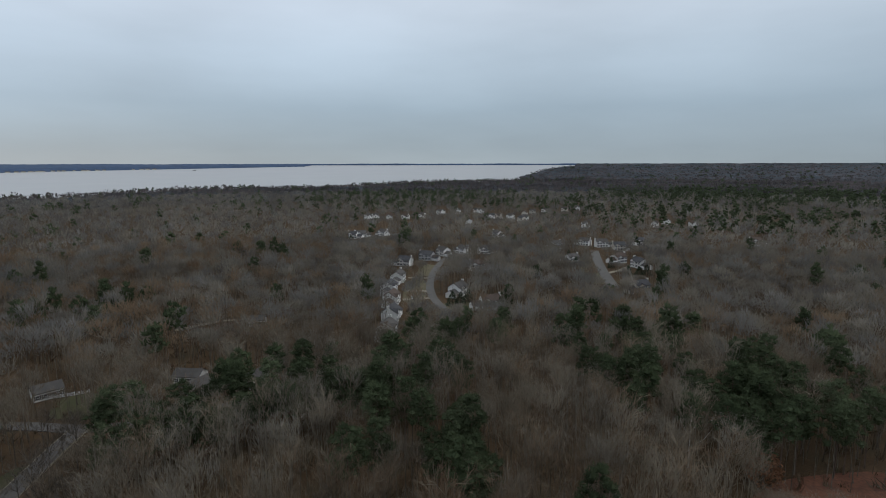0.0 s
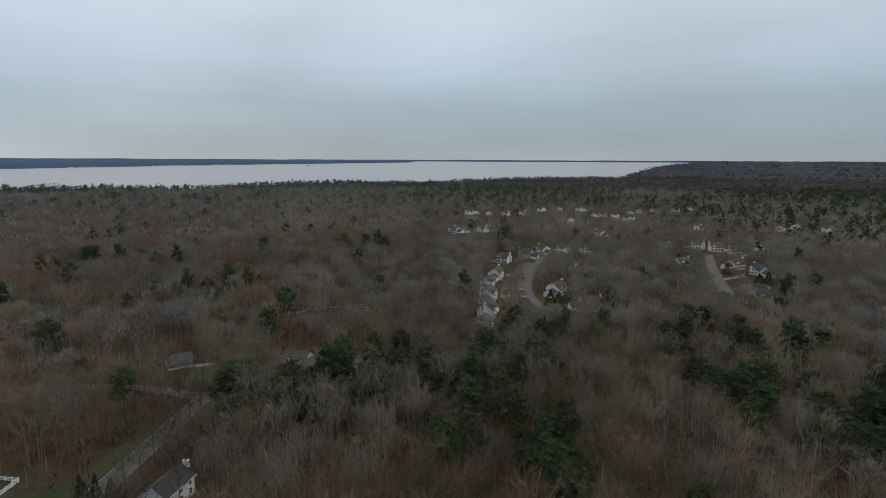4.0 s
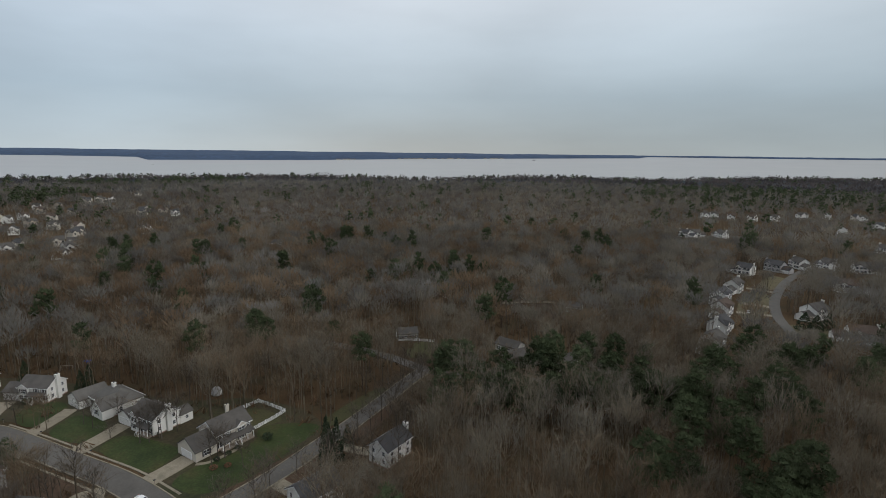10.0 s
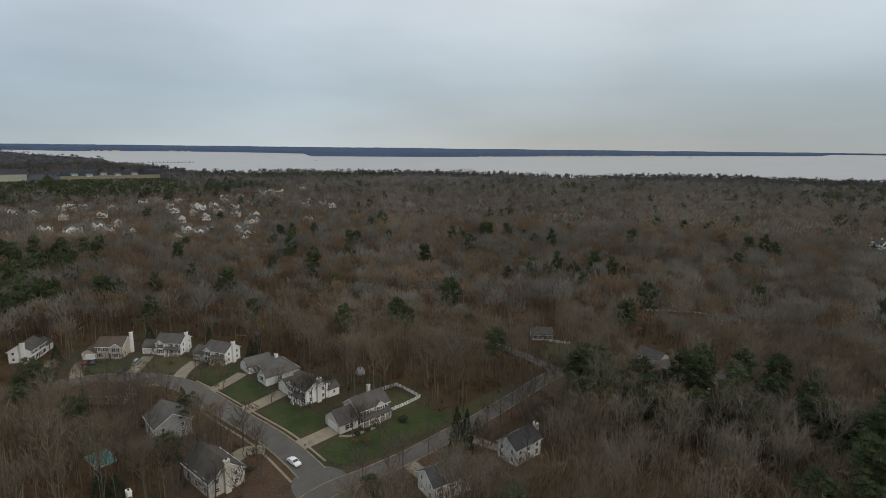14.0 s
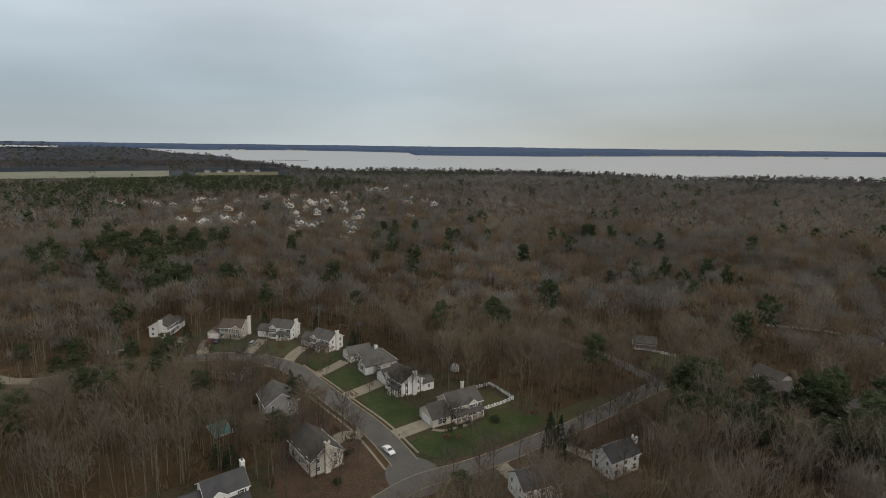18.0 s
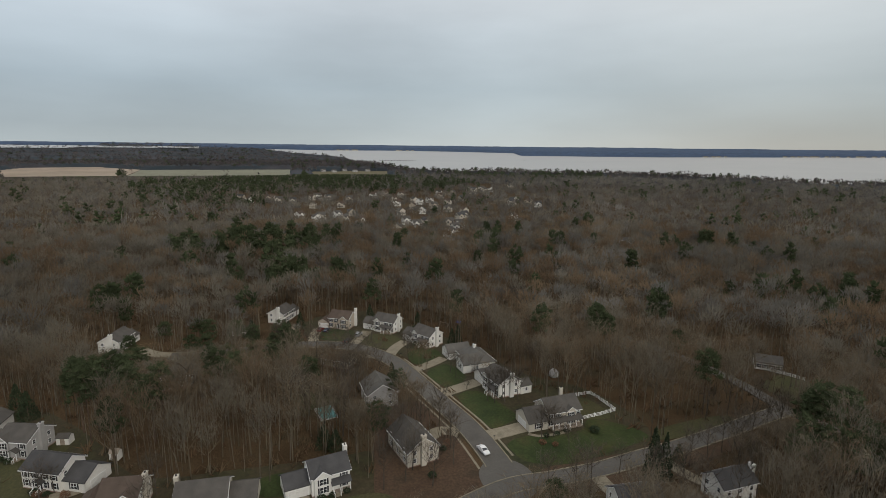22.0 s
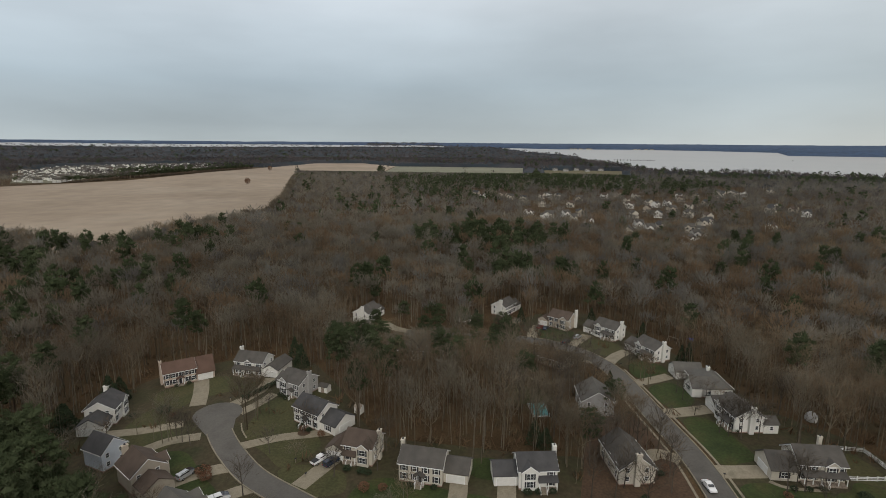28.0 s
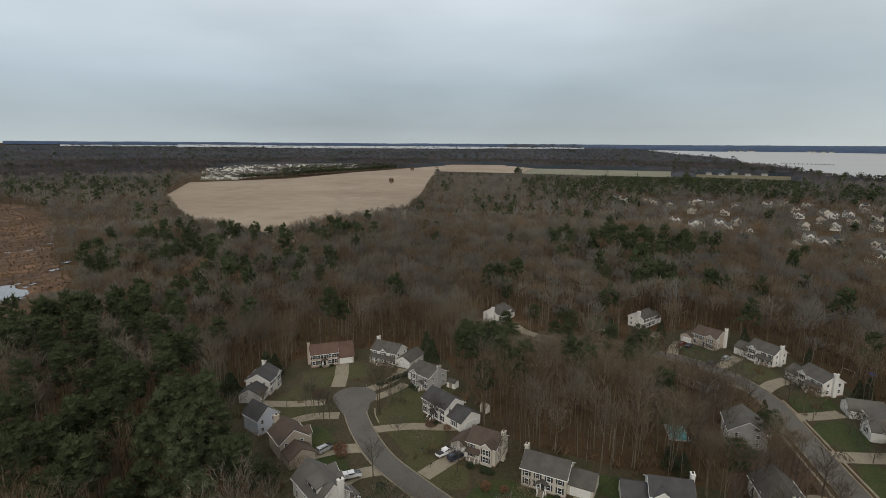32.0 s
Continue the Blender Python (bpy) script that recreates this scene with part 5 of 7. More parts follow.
# ---- the near neighbourhood ----
house((-159.4, -113.0), 130, 10.6, 8.2, M_BRICKTAN, M_SHRED, "two-storey tan house with a rust-red shingle roof at the cul-de-sac", garage=(1, 6.4, 0.3, 8.0, "x", "front", 4.55), chim=(-1, 4.5), cols=5,
      porches=[(4.1, 6.5, 1.3, 2.7, M_SHRED, 0.0, 2, None, True)])
house((-173.5, -94.7), 83.5, 11.5, 8.5, M_WHITE, M_SHGREY, "two-storey white house with a grey roof and full front porch", garage=(1, 6.2, 0.5, 11.0, "y", "front"), chim=(-1, 6.0), gables=[(5.75, 2.8, 0.15)],
      porches=[(0.2, 11.3, 1.8, 2.8, M_SHGREY, 0.0, 6, 5.0)])
house((-160.8, -72.3), 66, 9.4, 9.4, M_GREYWALL, M_SHGREY, "two-storey pale grey house with a broad chimney", chim=(1, 4.7), gables=[(2.3, 3.6, 0.5)], garage=(-1, 4.5, 2.5, 7.0, "x", "front"), cols=3, porches=[(4.6, 7.2, 1.4, 2.7, M_SHGREY, 0.0, 2, 5.9, True)])
house((-143.6, -60.5), 62, 11.0, 8.3, M_WHITE, M_SHDARK, "two-storey white house with a dark roof and entrance gable", garage=(1, 6.3, 1.0, 8.6, "x", "right"), cols=4, porches=[(4.2, 6.8, 1.4, 2.7, M_SHDARK, 0.0, 2, 5.5, True)])
house((-124.9, -39.6), 80, 8.8, 8.6, M_CREAM, M_SHBROWN, "two-storey cream house with a brown roof and side chimney", garage=(-1, 5.4, 0.2, 6.5, "y", "front"), chim=(1, 4.3), gables=[(6.2, 3.4, 0.8)], cols=3, porches=[(0.3, 4.3, 1.3, 2.7, M_SHBROWN, 0.0, 2, 2.6)])
house((-118.4, -23.2), 83.5, 11.6, 8.4, M_CREAM, M_SHGREY, "two-storey cream colonial house with black shutters", garage=(1, 6.4, 2.2, 7.6, "x", "front"), chim=(-1, 5.6), cols=4, porches=[(4.5, 7.1, 1.5, 2.7, M_SHGREY, 0.0, 2, 5.8, True)])
house((-118.4, 6.9), 99, 9.9, 8.2, M_WHITE, M_SHDARK, "two-storey white house with a charcoal roof and front gable", garage=(-1, 6.2, 1.6, 7.0, "x", "front"), chim=(1, 5.8), gables=[(2.7, 4.2, 0.7)], cols=3, porches=[(4.9, 9.7, 1.5, 2.75, M_SHDARK, 0.0, 3, 6.0)])
house((-124.5, 41.0), 190, 14.0, 9.6, M_CREAM, M_SHGREY, "cream house with a grey roof beside the street", eave=4.6, rise_=3.4, garage=None, chim=(-1, 5.0), cols=4)
lot = house((-129.8, 77.6), 91, 11.8, 9.0, M_CREAM, M_SHGREY, "cream corner house with a grey roof and railed front porch", eave=5.0, rise_=2.9, gables=[(8.0, 3.4, 0.5)], garage=(-1, 6.8, 0.0, 9.0, "x", "left", 2.9), cols=5, porches=[(0.6, 11.4, 1.9, 2.6, M_SHGREY, 0.0, 6, 5.6)])
chimney(lot, 10.0, 9.4, 8.0, 1.0, 0.8, M_CREAM, "x")
mid = house((-163.2, 70.0), 6, 11.4, 9.2, M_WHITE, M_SHGREY, "two-storey white house with a grey roof above a green lawn", chim=(1, 5.2), gables=[(3.0, 3.8, 0.7)], garage=(-1, 7.0, 0.2, 7.6, "y", "front"), cols=4, porches=[(5.2, 10.8, 1.5, 2.7, M_SHGREY, 0.0, 4, 7.0)])
part("rear_wing", gable_wall("rear_wing", 5.2, 4.6, 2.9, 1.5, "y", M_WHITE, 6.4, 9.2), mid)
part("rear_roof", gable_roof("rear_roof", 5.2, 4.6, 2.9, 1.5, "y", M_SHGREY, 6.4, 9.2, 0.3), mid)
window(mid, at_side(1, 11.6, 1.7, 11.6), (0.9, 1.1), False)
low = house((-188.8, 69.4), 3, 14.6, 10.4, M_WHITE, M_SHLIGHT, "low white house with a broad grey hipped roof", eave=3.3, rise_=3.5, hip=True, one=True, gables=[(10.9, 7.4, 3.4)], garage=(-1, 7.8, -3.6, 10.0, "y", "front"), cols=5)
chimney(low, 6.4, 5.0, 7.9, 1.4, 0.9, M_WHITE, "x")
house((-211.5, 56.9), 29, 10.9, 8.6, M_WHITE, M_SHGREY, "two-storey white house with a grey roof and side chimney", chim=(1, 4.4), gables=[(2.4, 3.4, 0.6)], garage=(-1, 6.4, 0.3, 7.2, "x", "front"), cols=4, porches=[(4.4, 10.5, 1.5, 2.7, M_SHGREY, 0.0, 4, 6.0)])
house((-231.5, 44.0), 46, 11.0, 8.4, M_WHITE, M_SHGREY, "two-storey white house with a grey roof near the bend", chim=(1, 4.2), gables=[(2.4, 3.4, 0.6)], garage=(-1, 6.2, 0.3, 7.2, "x", "front"), cols=4, porches=[(4.4, 10.5, 1.5, 2.7, M_SHGREY, 0.0, 4, 6.0)])
house((-240.6, 24.6), 56, 10.4, 9.2, M_TAN, M_SHBROWN, "two-storey tan house with a brown roof and white garage", chim=(1, 7.4), chim_mat=M_WHITE, gables=[(8.0, 3.6, 0.6)], garage=(-1, 5.6, -0.3, 7.4, "y", "front"), cols=4)
house((-251.8, 4.8), 150, 10.6, 8.4, M_WHITE, M_SHGREY, "white house with a pale grey roof among trees", eave=5.0, chim=(-1, 2.6), garage=(1, 7.0, 0.6, 7.0, "x", "front"), cols=4)
house((-232.7, -59.3), 165, 12.6, 8.6, M_WHITE, M_SHGREY, "white house with a grey roof at the wood's edge", chim=(-1, 3.0), garage=(1, 5.0, 0.4, 7.0, "x", "front"), cols=4)
house((-135.4, -112.8), 196, 9.2, 8.8, M_WHITE, M_SHDARK, "two-storey pale house with a dark roof facing the cul-de-sac", chim=(1, 6.0), gables=[(6.6, 3.8, 0.6)], garage=(-1, 6.2, 1.0, 7.6, "x", "left"), cols=4)
house((-119.4, -97.2), 252, 7.6, 7.2, M_BLUEGREY, M_SHDARK, "two-storey pale blue house with a dark roof beside pines", rise_=3.0, garage=None, cols=4, back=False)
house((-112.0, -81.2), 237, 9.0, 8.6, M_TAN, M_SHBROWN, "tan house with several brown roofs beside a driveway", eave=5.0, rise_=3.0, gables=[(3.0, 4.0, 1.2)], garage=(-1, 5.6, 0.6, 7.4, "x", "front"), cols=3, chim=(1, 6.0), back=False)
corner = house((-95.2, -58.4), 240, 13.6, 8.6, M_WHITE, M_SHLIGHT, "white house with a grey shingle roof and white chimney", eave=5.0, rise_=3.5, gables=[(10.8, 3.6, 1.6), (6.8, 3.0, 1.2)], chim=(-1, 2.7), cols=4, porches=[(0.2, 4.6, 2.6, 2.7, M_SHLIGHT, 0.0, 3, 2.2)])
part("dormer", solid("dormer", [(2.2, 5.2, 5.6, 7.2, 7.5, 7.35)], M_WHITE), corner, None, "white shed dormer")
part("dormer_roof", prism("dormer_roof", [(4.7, 8.2), (7.9, 7.3), (7.9, 7.5), (4.7, 8.4)], "x", 1.9, 7.5, M_SHLIGHT), corner)
for xx in (3.4, 6.0):
    part("window", W_PANE[1.7, 1.5], corner, pose(xx, 7.51, 6.5, 0, 0, 180))
house((-91.8, 109.2), 270, 10.6, 7.0, M_WHITE, M_SHDARK, "white house with a dark roof among bare trees", chim=(-1, 4.5), cols=4)
house((-93.5, 84.0), 262, 11.0, 8.2, M_WHITE, M_SHDARK, "white house with a grey roof beside the road", eave=4.8, cols=4)
house((-157.6, 37.6), 182, 11.0, 10.4, M_GREYWALL, M_SHLIGHT, "grey house half hidden behind bare trees", rise_=3.2, cols=4)
house((-196.5, 30.5), 231, 12.0, 8.0, M_TAN, M_SHBROWN, "low brown-roofed house behind the street trees", eave=3.4, rise_=2.6, one=True, cols=4)
house((-191.0, -38.5), 101, 12.4, 7.6, M_GREYWALL, M_SHGREY, "pale grey house deep in the bare woods", eave=4.6, cols=4)


# ---- houses further off ----
def far_house(x, y, angle, w, d, wall, roof, label, eave=5.4, rise_=2.8, garage=1, chim=True, group="houses on the hill", gable=True):
    h = new("house")
    h.matrix_basis = pose(x, y, 0.05, 0, 0, angle) @ pose(-w / 2, 0, 0)
    tagged(h, label, "house", group=group)
    part("wall", gable_wall("wall", w, d, eave, rise_, "x", wall), h)
    part("roof", gable_roof("roof", w, d, eave, rise_, "x", roof), h)
    if gable:
        r = 1.5
        part("front_gable", gable_wall("front_gable", 4.2, 3.8, eave, r, "y", wall, 0.6, -0.8), h)
        part("gable_roof", gable_roof("gable_roof", 4.2, 4.0, eave, r, "y", roof, 0.6, -0.8, 0.3), h)
    for z in ((1.7, 4.2) if eave > 4.5 else (1.5,)):
        for k in range(4):
            xx = w * (k + 0.5) / 4
            yy = -0.8 if gable and xx < 5.0 else 0.0
            window(h, at_front(xx, z, yy), (1.0, 1.5), True)
        for s in (-1, 1):
            window(h, at_side(s, d * 0.5, z, w), (0.9, 1.1), False)
    if garage:
        garage_wing(h, w if garage > 0 else -6.0, 6.0, 0.6, 6.8, 2.8, 2.0, "x", wall, roof, "front")
    if chim:
        chimney(h, w + 0.45 if garage < 0 else -0.45, d * 0.5, eave + rise_ + 0.9, mat=wall)
    return h


def facing(x, y, off=0.0):
    """The turn of a house whose front looks back at the camera's place, plus some degrees."""
    return math.degrees(math.atan2(y, x)) - 90 + off


WALLS = [M_WHITE, M_WHITE, M_CREAM, M_TAN, M_WHITE, M_GREYWALL]
ROOFS = [M_SHGREY, M_SHDARK, M_SHGREY, M_SHBROWN]
WALL_WORDS = ["white", "white", "cream", "tan", "white", "grey"]
ROOF_WORDS = ["grey", "dark", "grey", "brown"]
rr = random.Random(5)
for k, (x, y) in enumerate(HILL_HOUSES):
    a = facing(x, y, rr.choice((-50, -25, 20, 40)))
    if x < -20 and 240 < y < 400:
        a = facing(x, y, 75)
    if k == 0:
        a = facing(x, y, 62)
    wi, ri = (0, rr.randrange(4)) if k % 4 != 3 else (rr.randrange(6), rr.randrange(4))
    far_house(x, y, a, rr.uniform(10, 12), rr.uniform(8, 9), WALLS[wi], ROOFS[ri], "%s two-storey house with a %s roof among bare trees" % (WALL_WORDS[wi], ROOF_WORDS[ri]), garage=rr.choice((-1, 1)))
for k, (x, y) in enumerate(WOOD_HOUSES):
    wi, ri = rr.choice((0, 0, 5)), rr.choice((0, 0, 2))
    far_house(x, y, facing(x, y, rr.uniform(-50, 50)), rr.uniform(9, 12), 7.0, WALLS[wi], ROOFS[ri], "low %s house with a %s roof hidden in the woods" % (WALL_WORDS[wi], ROOF_WORDS[ri]), eave=3.0 if k != 3 else 2.6, rise_=2.0, garage=0, chim=False, gable=False, group="houses in the woods")


def tiny_house(x, y, angle, w, wall, roof, label, group, panes=True):
    h = new("house")
    h.matrix_basis = pose(x, y, float(rise(math.hypot(x, y))) + 0.05, 0, 0, angle) @ pose(-w / 2, 0, 0)
    tagged(h, label, "house", group=group)
    part("wall", gable_wall("wall", w, 8.0, 6.0, 3.0, "x", wall), h)
    part("roof", gable_roof("roof", w, 8.0, 6.0, 3.0, "x", roof), h)
    part("front_gable", gable_wall("front_gable", 4.5, 4.0, 6.0, 1.8, "y", wall, 0.5, -1.0), h)
    part("gable_roof", gable_roof("gable_roof", 4.5, 4.2, 6.0, 1.8, "y", roof, 0.5, -1.0), h)
    for xx, yy, z in ((w * 0.62, 0.0, 1.9), (w * 0.86, 0.0, 4.6), (2.7, -1.0, 4.4)) if panes else ():
        part("window", W_PANE[1.7, 1.5], h, at_front(xx, z, yy))
    return h


for x, y in FAR_HOUSES:
    wi, ri = rr.choice((0, 0, 2, 2, 3)) if x < -300 else rr.choice((0, 1, 4, 0, 2)), rr.randrange(4)
    tiny_house(x, y, facing(x, y, rr.uniform(-85, 85)), rr.uniform(8.5, 11), WALLS[wi], ROOFS[ri], "%s house with a %s roof in the distant neighbourhood" % (WALL_WORDS[wi], ROOF_WORDS[ri]), "distant houses")
tw = []
while len(tw) < 260:
    az_, r_ = rr.uniform(115, 136), rr.uniform(1260, 2200)
    x, y = polar(az_, r_)
    if inside(np.array([x]), np.array([y]), TOWN)[0] and all(math.hypot(x - a, y - b) > 16.5 for a, b in tw):
        tw.append((x, y))
tw.sort(key=lambda p: math.hypot(*p))
far_walls, far_roofs = bmesh.new(), bmesh.new()


def add_to(bm, me, m):
    n0 = len(bm.verts)
    bm.from_mesh(me)
    bm.verts.ensure_lookup_table()
    bmesh.ops.transform(bm, matrix=m, verts=bm.verts[n0:])


for k, (x, y) in enumerate(tw):
    wi, ri, turn_, w_ = rr.choice((0, 1, 4)), rr.choice((0, 0, 2, 3)), facing(x, y, rr.choice((-70, -20, 25, 80))), rr.uniform(13, 18)
    if k < 135:
        tiny_house(x, y, turn_, w_, WALLS[wi], ROOFS[ri], "white house with a %s roof in the development beyond the field" % ROOF_WORDS[ri], "houses beyond the field", False)
    else:
        m_ = pose(x, y, 0.05, 0, 0, turn_)
        add_to(far_walls, gable_wall("walls", w_, 9.0, 6.0, 3.0, "x", M_WHITE), m_)
        add_to(far_roofs, gable_roof("roofs", w_, 9.0, 6.0, 3.0, "x", M_SHGREY), m_)
for bm, mat_, nm_, lb_ in ((far_walls, M_WHITE, "distant_house_walls", "white walls of the farthest rows of houses"), (far_roofs, M_SHGREY, "distant_house_roofs", "grey roofs of the farthest rows of houses")):
    me = bpy.data.meshes.new(nm_)
    bm.to_mesh(me)
    bm.free()
    me.materials.clear()
    me.materials.append(mat_)
    tagged(new(nm_, me), lb_, "houses", kind="stuff")


# ---- yards, driveways ----
patch("town_ground", TOWN, M_PASTURE, 0.44, "pale grass and paving of the distant development", "yard")

def yard(name, poly, mat, z, label, category="lawn", n=5):
    return patch(name, rounded(poly, n) if n else poly, mat, z, label, category)


yard("yard_ground", [(-118, -124), (-146, -126), (-168, -120), (-186, -100), (-190, -76), (-176, -60), (-160, -48), (-140, -34), (-136, -10), (-134, 14), (-132, 26), (-106, 28), (-96, 10), (-92, -30), (-90, -62), (-98, -100)], M_YARD, 0.08, "mottled brown and olive winter ground of the yards", "yard")
yard("yard_ground", [(-112, 60), (-140, 60), (-180, 54), (-204, 46), (-224, 22), (-240, 12), (-258, 20), (-262, 44), (-236, 62), (-206, 76), (-170, 88), (-150, 104), (-124, 108), (-112, 96)], M_YARD, 0.08, "mottled brown and olive winter ground of the yards", "yard")
yard("lawn", [(-116, 64), (-122, 62), (-126, 62.5), (-128, 69), (-126, 86), (-131, 93), (-125, 101), (-117, 104), (-114, 92), (-112, 74)], M_LAWN, 0.16, "deep green lawn beside the corner house")
yard("lawn", [(-114, 108), (-119, 108), (-121, 124), (-120, 136), (-115.5, 134)], M_DRYLAWN, 0.15, "green grass verge along the road")
yard("lawn", [(-136, 61), (-157, 58.5), (-160, 66), (-151, 70), (-140, 72), (-136.5, 67)], M_LAWN, 0.16, "deep green lawn between two driveways")
yard("lawn", [(-166, 57), (-179, 54), (-185, 62), (-181, 66), (-172, 67), (-168, 64)], M_LAWN, 0.16, "deep green lawn between two driveways")
yard("lawn", [(-188, 52.5), (-197, 51), (-203, 55), (-203, 62), (-197, 65), (-190, 62)], M_LAWN, 0.16, "deep green lawn in front of a white house")
yard("lawn", [(-209, 42), (-219, 36), (-226, 42), (-223, 50), (-215, 53), (-208, 50)], M_DRYLAWN, 0.15, "dull green winter lawn by the bend")
yard("lawn", [(-224, 22), (-231, 18), (-240, 24), (-236, 33), (-228, 38), (-222, 32)], M_LAWN, 0.15, "green lawn in front of the tan house")
yard("lawn", [(-226, -50), (-233, -48), (-240, -52), (-238, -64), (-228, -66)], M_DRYLAWN, 0.15, "pale lawn in front of the white house")
yard("pine_straw_bed", [(-108, 49), (-122, 50.5), (-138, 49.5), (-156, 46), (-158, 36), (-145, 28), (-128, 24), (-112, 22), (-106, 32), (-105, 40)], M_STRAW, 0.13, "reddish-brown pine straw ground beside the street", "yard")
yard("pine_straw_bed", [(-112, 66), (-112, 92), (-113.5, 112), (-112, 128), (-105, 128), (-102, 104), (-100, 88), (-101, 66)], M_STRAW, 0.12, "brown bare ground beside the road", "yard")
yard("lawn", [(-126, -62), (-134, -72), (-146, -74), (-155, -77), (-157, -68), (-146, -60), (-138, -52), (-130, -48), (-120, -54)], M_DRYLAWN, 0.14, "dull olive winter lawn inside the bend")
yard("lawn", [(-152, -98), (-158, -92), (-166, -82), (-170, -88), (-171, -98), (-163, -108), (-155, -113), (-147, -108), (-143, -101)], M_DRYLAWN, 0.15, "dull olive winter lawn round the cul-de-sac")
yard("lawn", [(-108, -66), (-115, -74), (-124, -84), (-121, -92), (-111, -92), (-106, -80), (-103, -70)], M_LAWN, 0.15, "green lawn beside the tan house")
yard("lawn", [(-136, -96), (-129, -90), (-122, -92), (-122, -102), (-130, -108), (-140, -109), (-146, -106)], M_DRYLAWN, 0.13, "dull winter lawn between two driveways")
yard("lawn", [(-110, -46), (-118, -55), (-122, -51), (-121, -44), (-120, -38), (-112, -36)], M_DRYLAWN, 0.145, "dull winter lawn beside the pickup's driveway")
yard("lawn", [(-105, -32), (-112, -34), (-118, -30), (-119, -24), (-116, -10), (-113, 4), (-104, 2), (-101, -12)], M_LAWN, 0.15, "dark green lawn in front of the cream house")
yard("lawn", [(-104, 8), (-114, 8), (-116, 20), (-112, 26), (-103, 24)], M_DRYLAWN, 0.14, "dull winter lawn in front of the white house")
yard("lawn", [(-122, -4), (-128, -8), (-131, 0), (-127, 6), (-122, 4)], M_LAWN, 0.14, "strip of green grass behind the houses")
yard("lawn", [(-148, 88), (-135, 88), (-130, 100), (-143, 100)], M_DRYLAWN, 0.13, "dull grass inside the white fence")
yard("lawn", [(-163, 8), (-172, 4), (-176, 14), (-166, 20)], M_DRYLAWN, 0.12, "dull grass beside the pool")
yard("lawn", [(-150, -64), (-160, -56), (-166, -60), (-158, -70)], M_DRYLAWN, 0.125, "dull winter grass behind the grey house")
yard("lawn", [(-24, 318), (-13, 316), (-12, 345), (-14, 376), (-24, 380), (-27, 350)], M_TANLAWN, 0.15, "tan winter lawns beside the hill street")
yard("lawn", [(2, 300), (22, 302), (30, 312), (10, 318), (-2, 312)], M_TANLAWN, 0.15, "tan grass at the end of the hill street")
yard("lawn", [(-20, 400), (-9, 395), (-4, 430), (-18, 440)], M_TANLAWN, 0.15, "tan winter lawn on the hill")
yard("lawn", [(104, 375), (115, 370), (122, 430), (112, 436)], M_TANLAWN, 0.15, "tan winter lawn beside the street")
yard("lawn", [(-105, 262), (-92, 262), (-90, 275), (-104, 276)], M_DRYLAWN, 0.14, "dull grass clearing round a house in the woods")
yard("lawn", [(-132, 166), (-120, 170), (-121, 186), (-138, 182)], M_DRYLAWN, 0.14, "dull grass clearing beside the road")
yard("lawn", [(-120, 250), (-92, 258), (-98, 285), (-118, 282)], M_STRAW, 0.11, "brown clearing in the woods", "yard")


def driveway(pts, w, z=0.2):
    ob = new("driveway", ribbon("driveway", smooth_line(pts, 6), -w / 2, w / 2, 0.0, z, M_CONC))
    return tagged(ob, "pale concrete driveway up to a house", "driveway", kind="structure")


for n, (pts, w) in enumerate([
        ([(-131.6, 57.8), (-132.2, 64), (-133.2, 71)], 5.6), ([(-161.7, 54.2), (-164, 62), (-166.6, 69.6)], 5.4), ([(-183, 50), (-187, 58), (-191, 64.5)], 4.6), ([(-201, 44.5), (-208, 49), (-213.5, 54.5)], 5.0),
        ([(-214, 31), (-223, 36), (-231, 41)], 4.6), ([(-221.5, 16), (-232, 17), (-241, 20)], 4.6), ([(-223, 2), (-236, 6), (-248, 11)], 4.0), ([(-225, -38), (-229, -46), (-235, -52)], 5.0),
        ([(-136, 51), (-138.5, 46), (-136, 42)], 4.6), ([(-172, 46.5), (-172, 41), (-166, 38)], 4.4), ([(-200, 39.5), (-203, 34), (-201, 29)], 4.0),
        ([(-149, -95), (-158, -99), (-167, -104)], 5.0), ([(-151, -84), (-161, -80), (-171.5, -80)], 4.2), ([(-146, -79.5), (-153, -76), (-160, -74)], 3.6), ([(-128.5, -70), (-134, -61), (-137, -52), (-139.5, -46)], 3.8),
        ([(-113, -47.5), (-119, -45), (-125.5, -42.3)], 4.6), ([(-100, -14), (-110, -8.5), (-120, -8)], 4.6), ([(-97, 2), (-108, 3.5), (-119.5, 4)], 4.6),
        ([(-138, -93), (-133, -102), (-129.5, -112)], 4.0), ([(-132, -84), (-128, -92), (-121, -97)], 4.0), ([(-119, -68), (-115, -75), (-109.5, -80.5)], 4.6), ([(-112.5, -57.0), (-107.2, -63.8), (-99.5, -66)], 4.4),
        ([(-105, 100), (-99, 101), (-94, 103)], 3.6), ([(-105, 78), (-99, 78), (-95, 79)], 4.2),
        ([(-9, 345), (-18, 346), (-25, 345)], 4.5), ([(-8, 385), (-18, 388), (-27, 388)], 4.5), ([(-9, 327), (-18, 325), (-26, 323)], 4.0), ([(122, 400), (140, 415), (153, 430)], 4.0), ([(-138, 261), (-131, 268), (-121, 277), (-109, 281)], 3.0)]):
    driveway(pts, w, 0.19 + 0.0005 * n)
walk_line = smooth_line([(-129, 70.5), (-127, 73), (-126.4, 78), (-126.6, 83)], 5)
tagged(new("footpath", ribbon("footpath", walk_line, -0.6, 0.6, 0, 0.21, M_CONC)), "pale concrete footpath to the porch", "footpath", kind="structure")
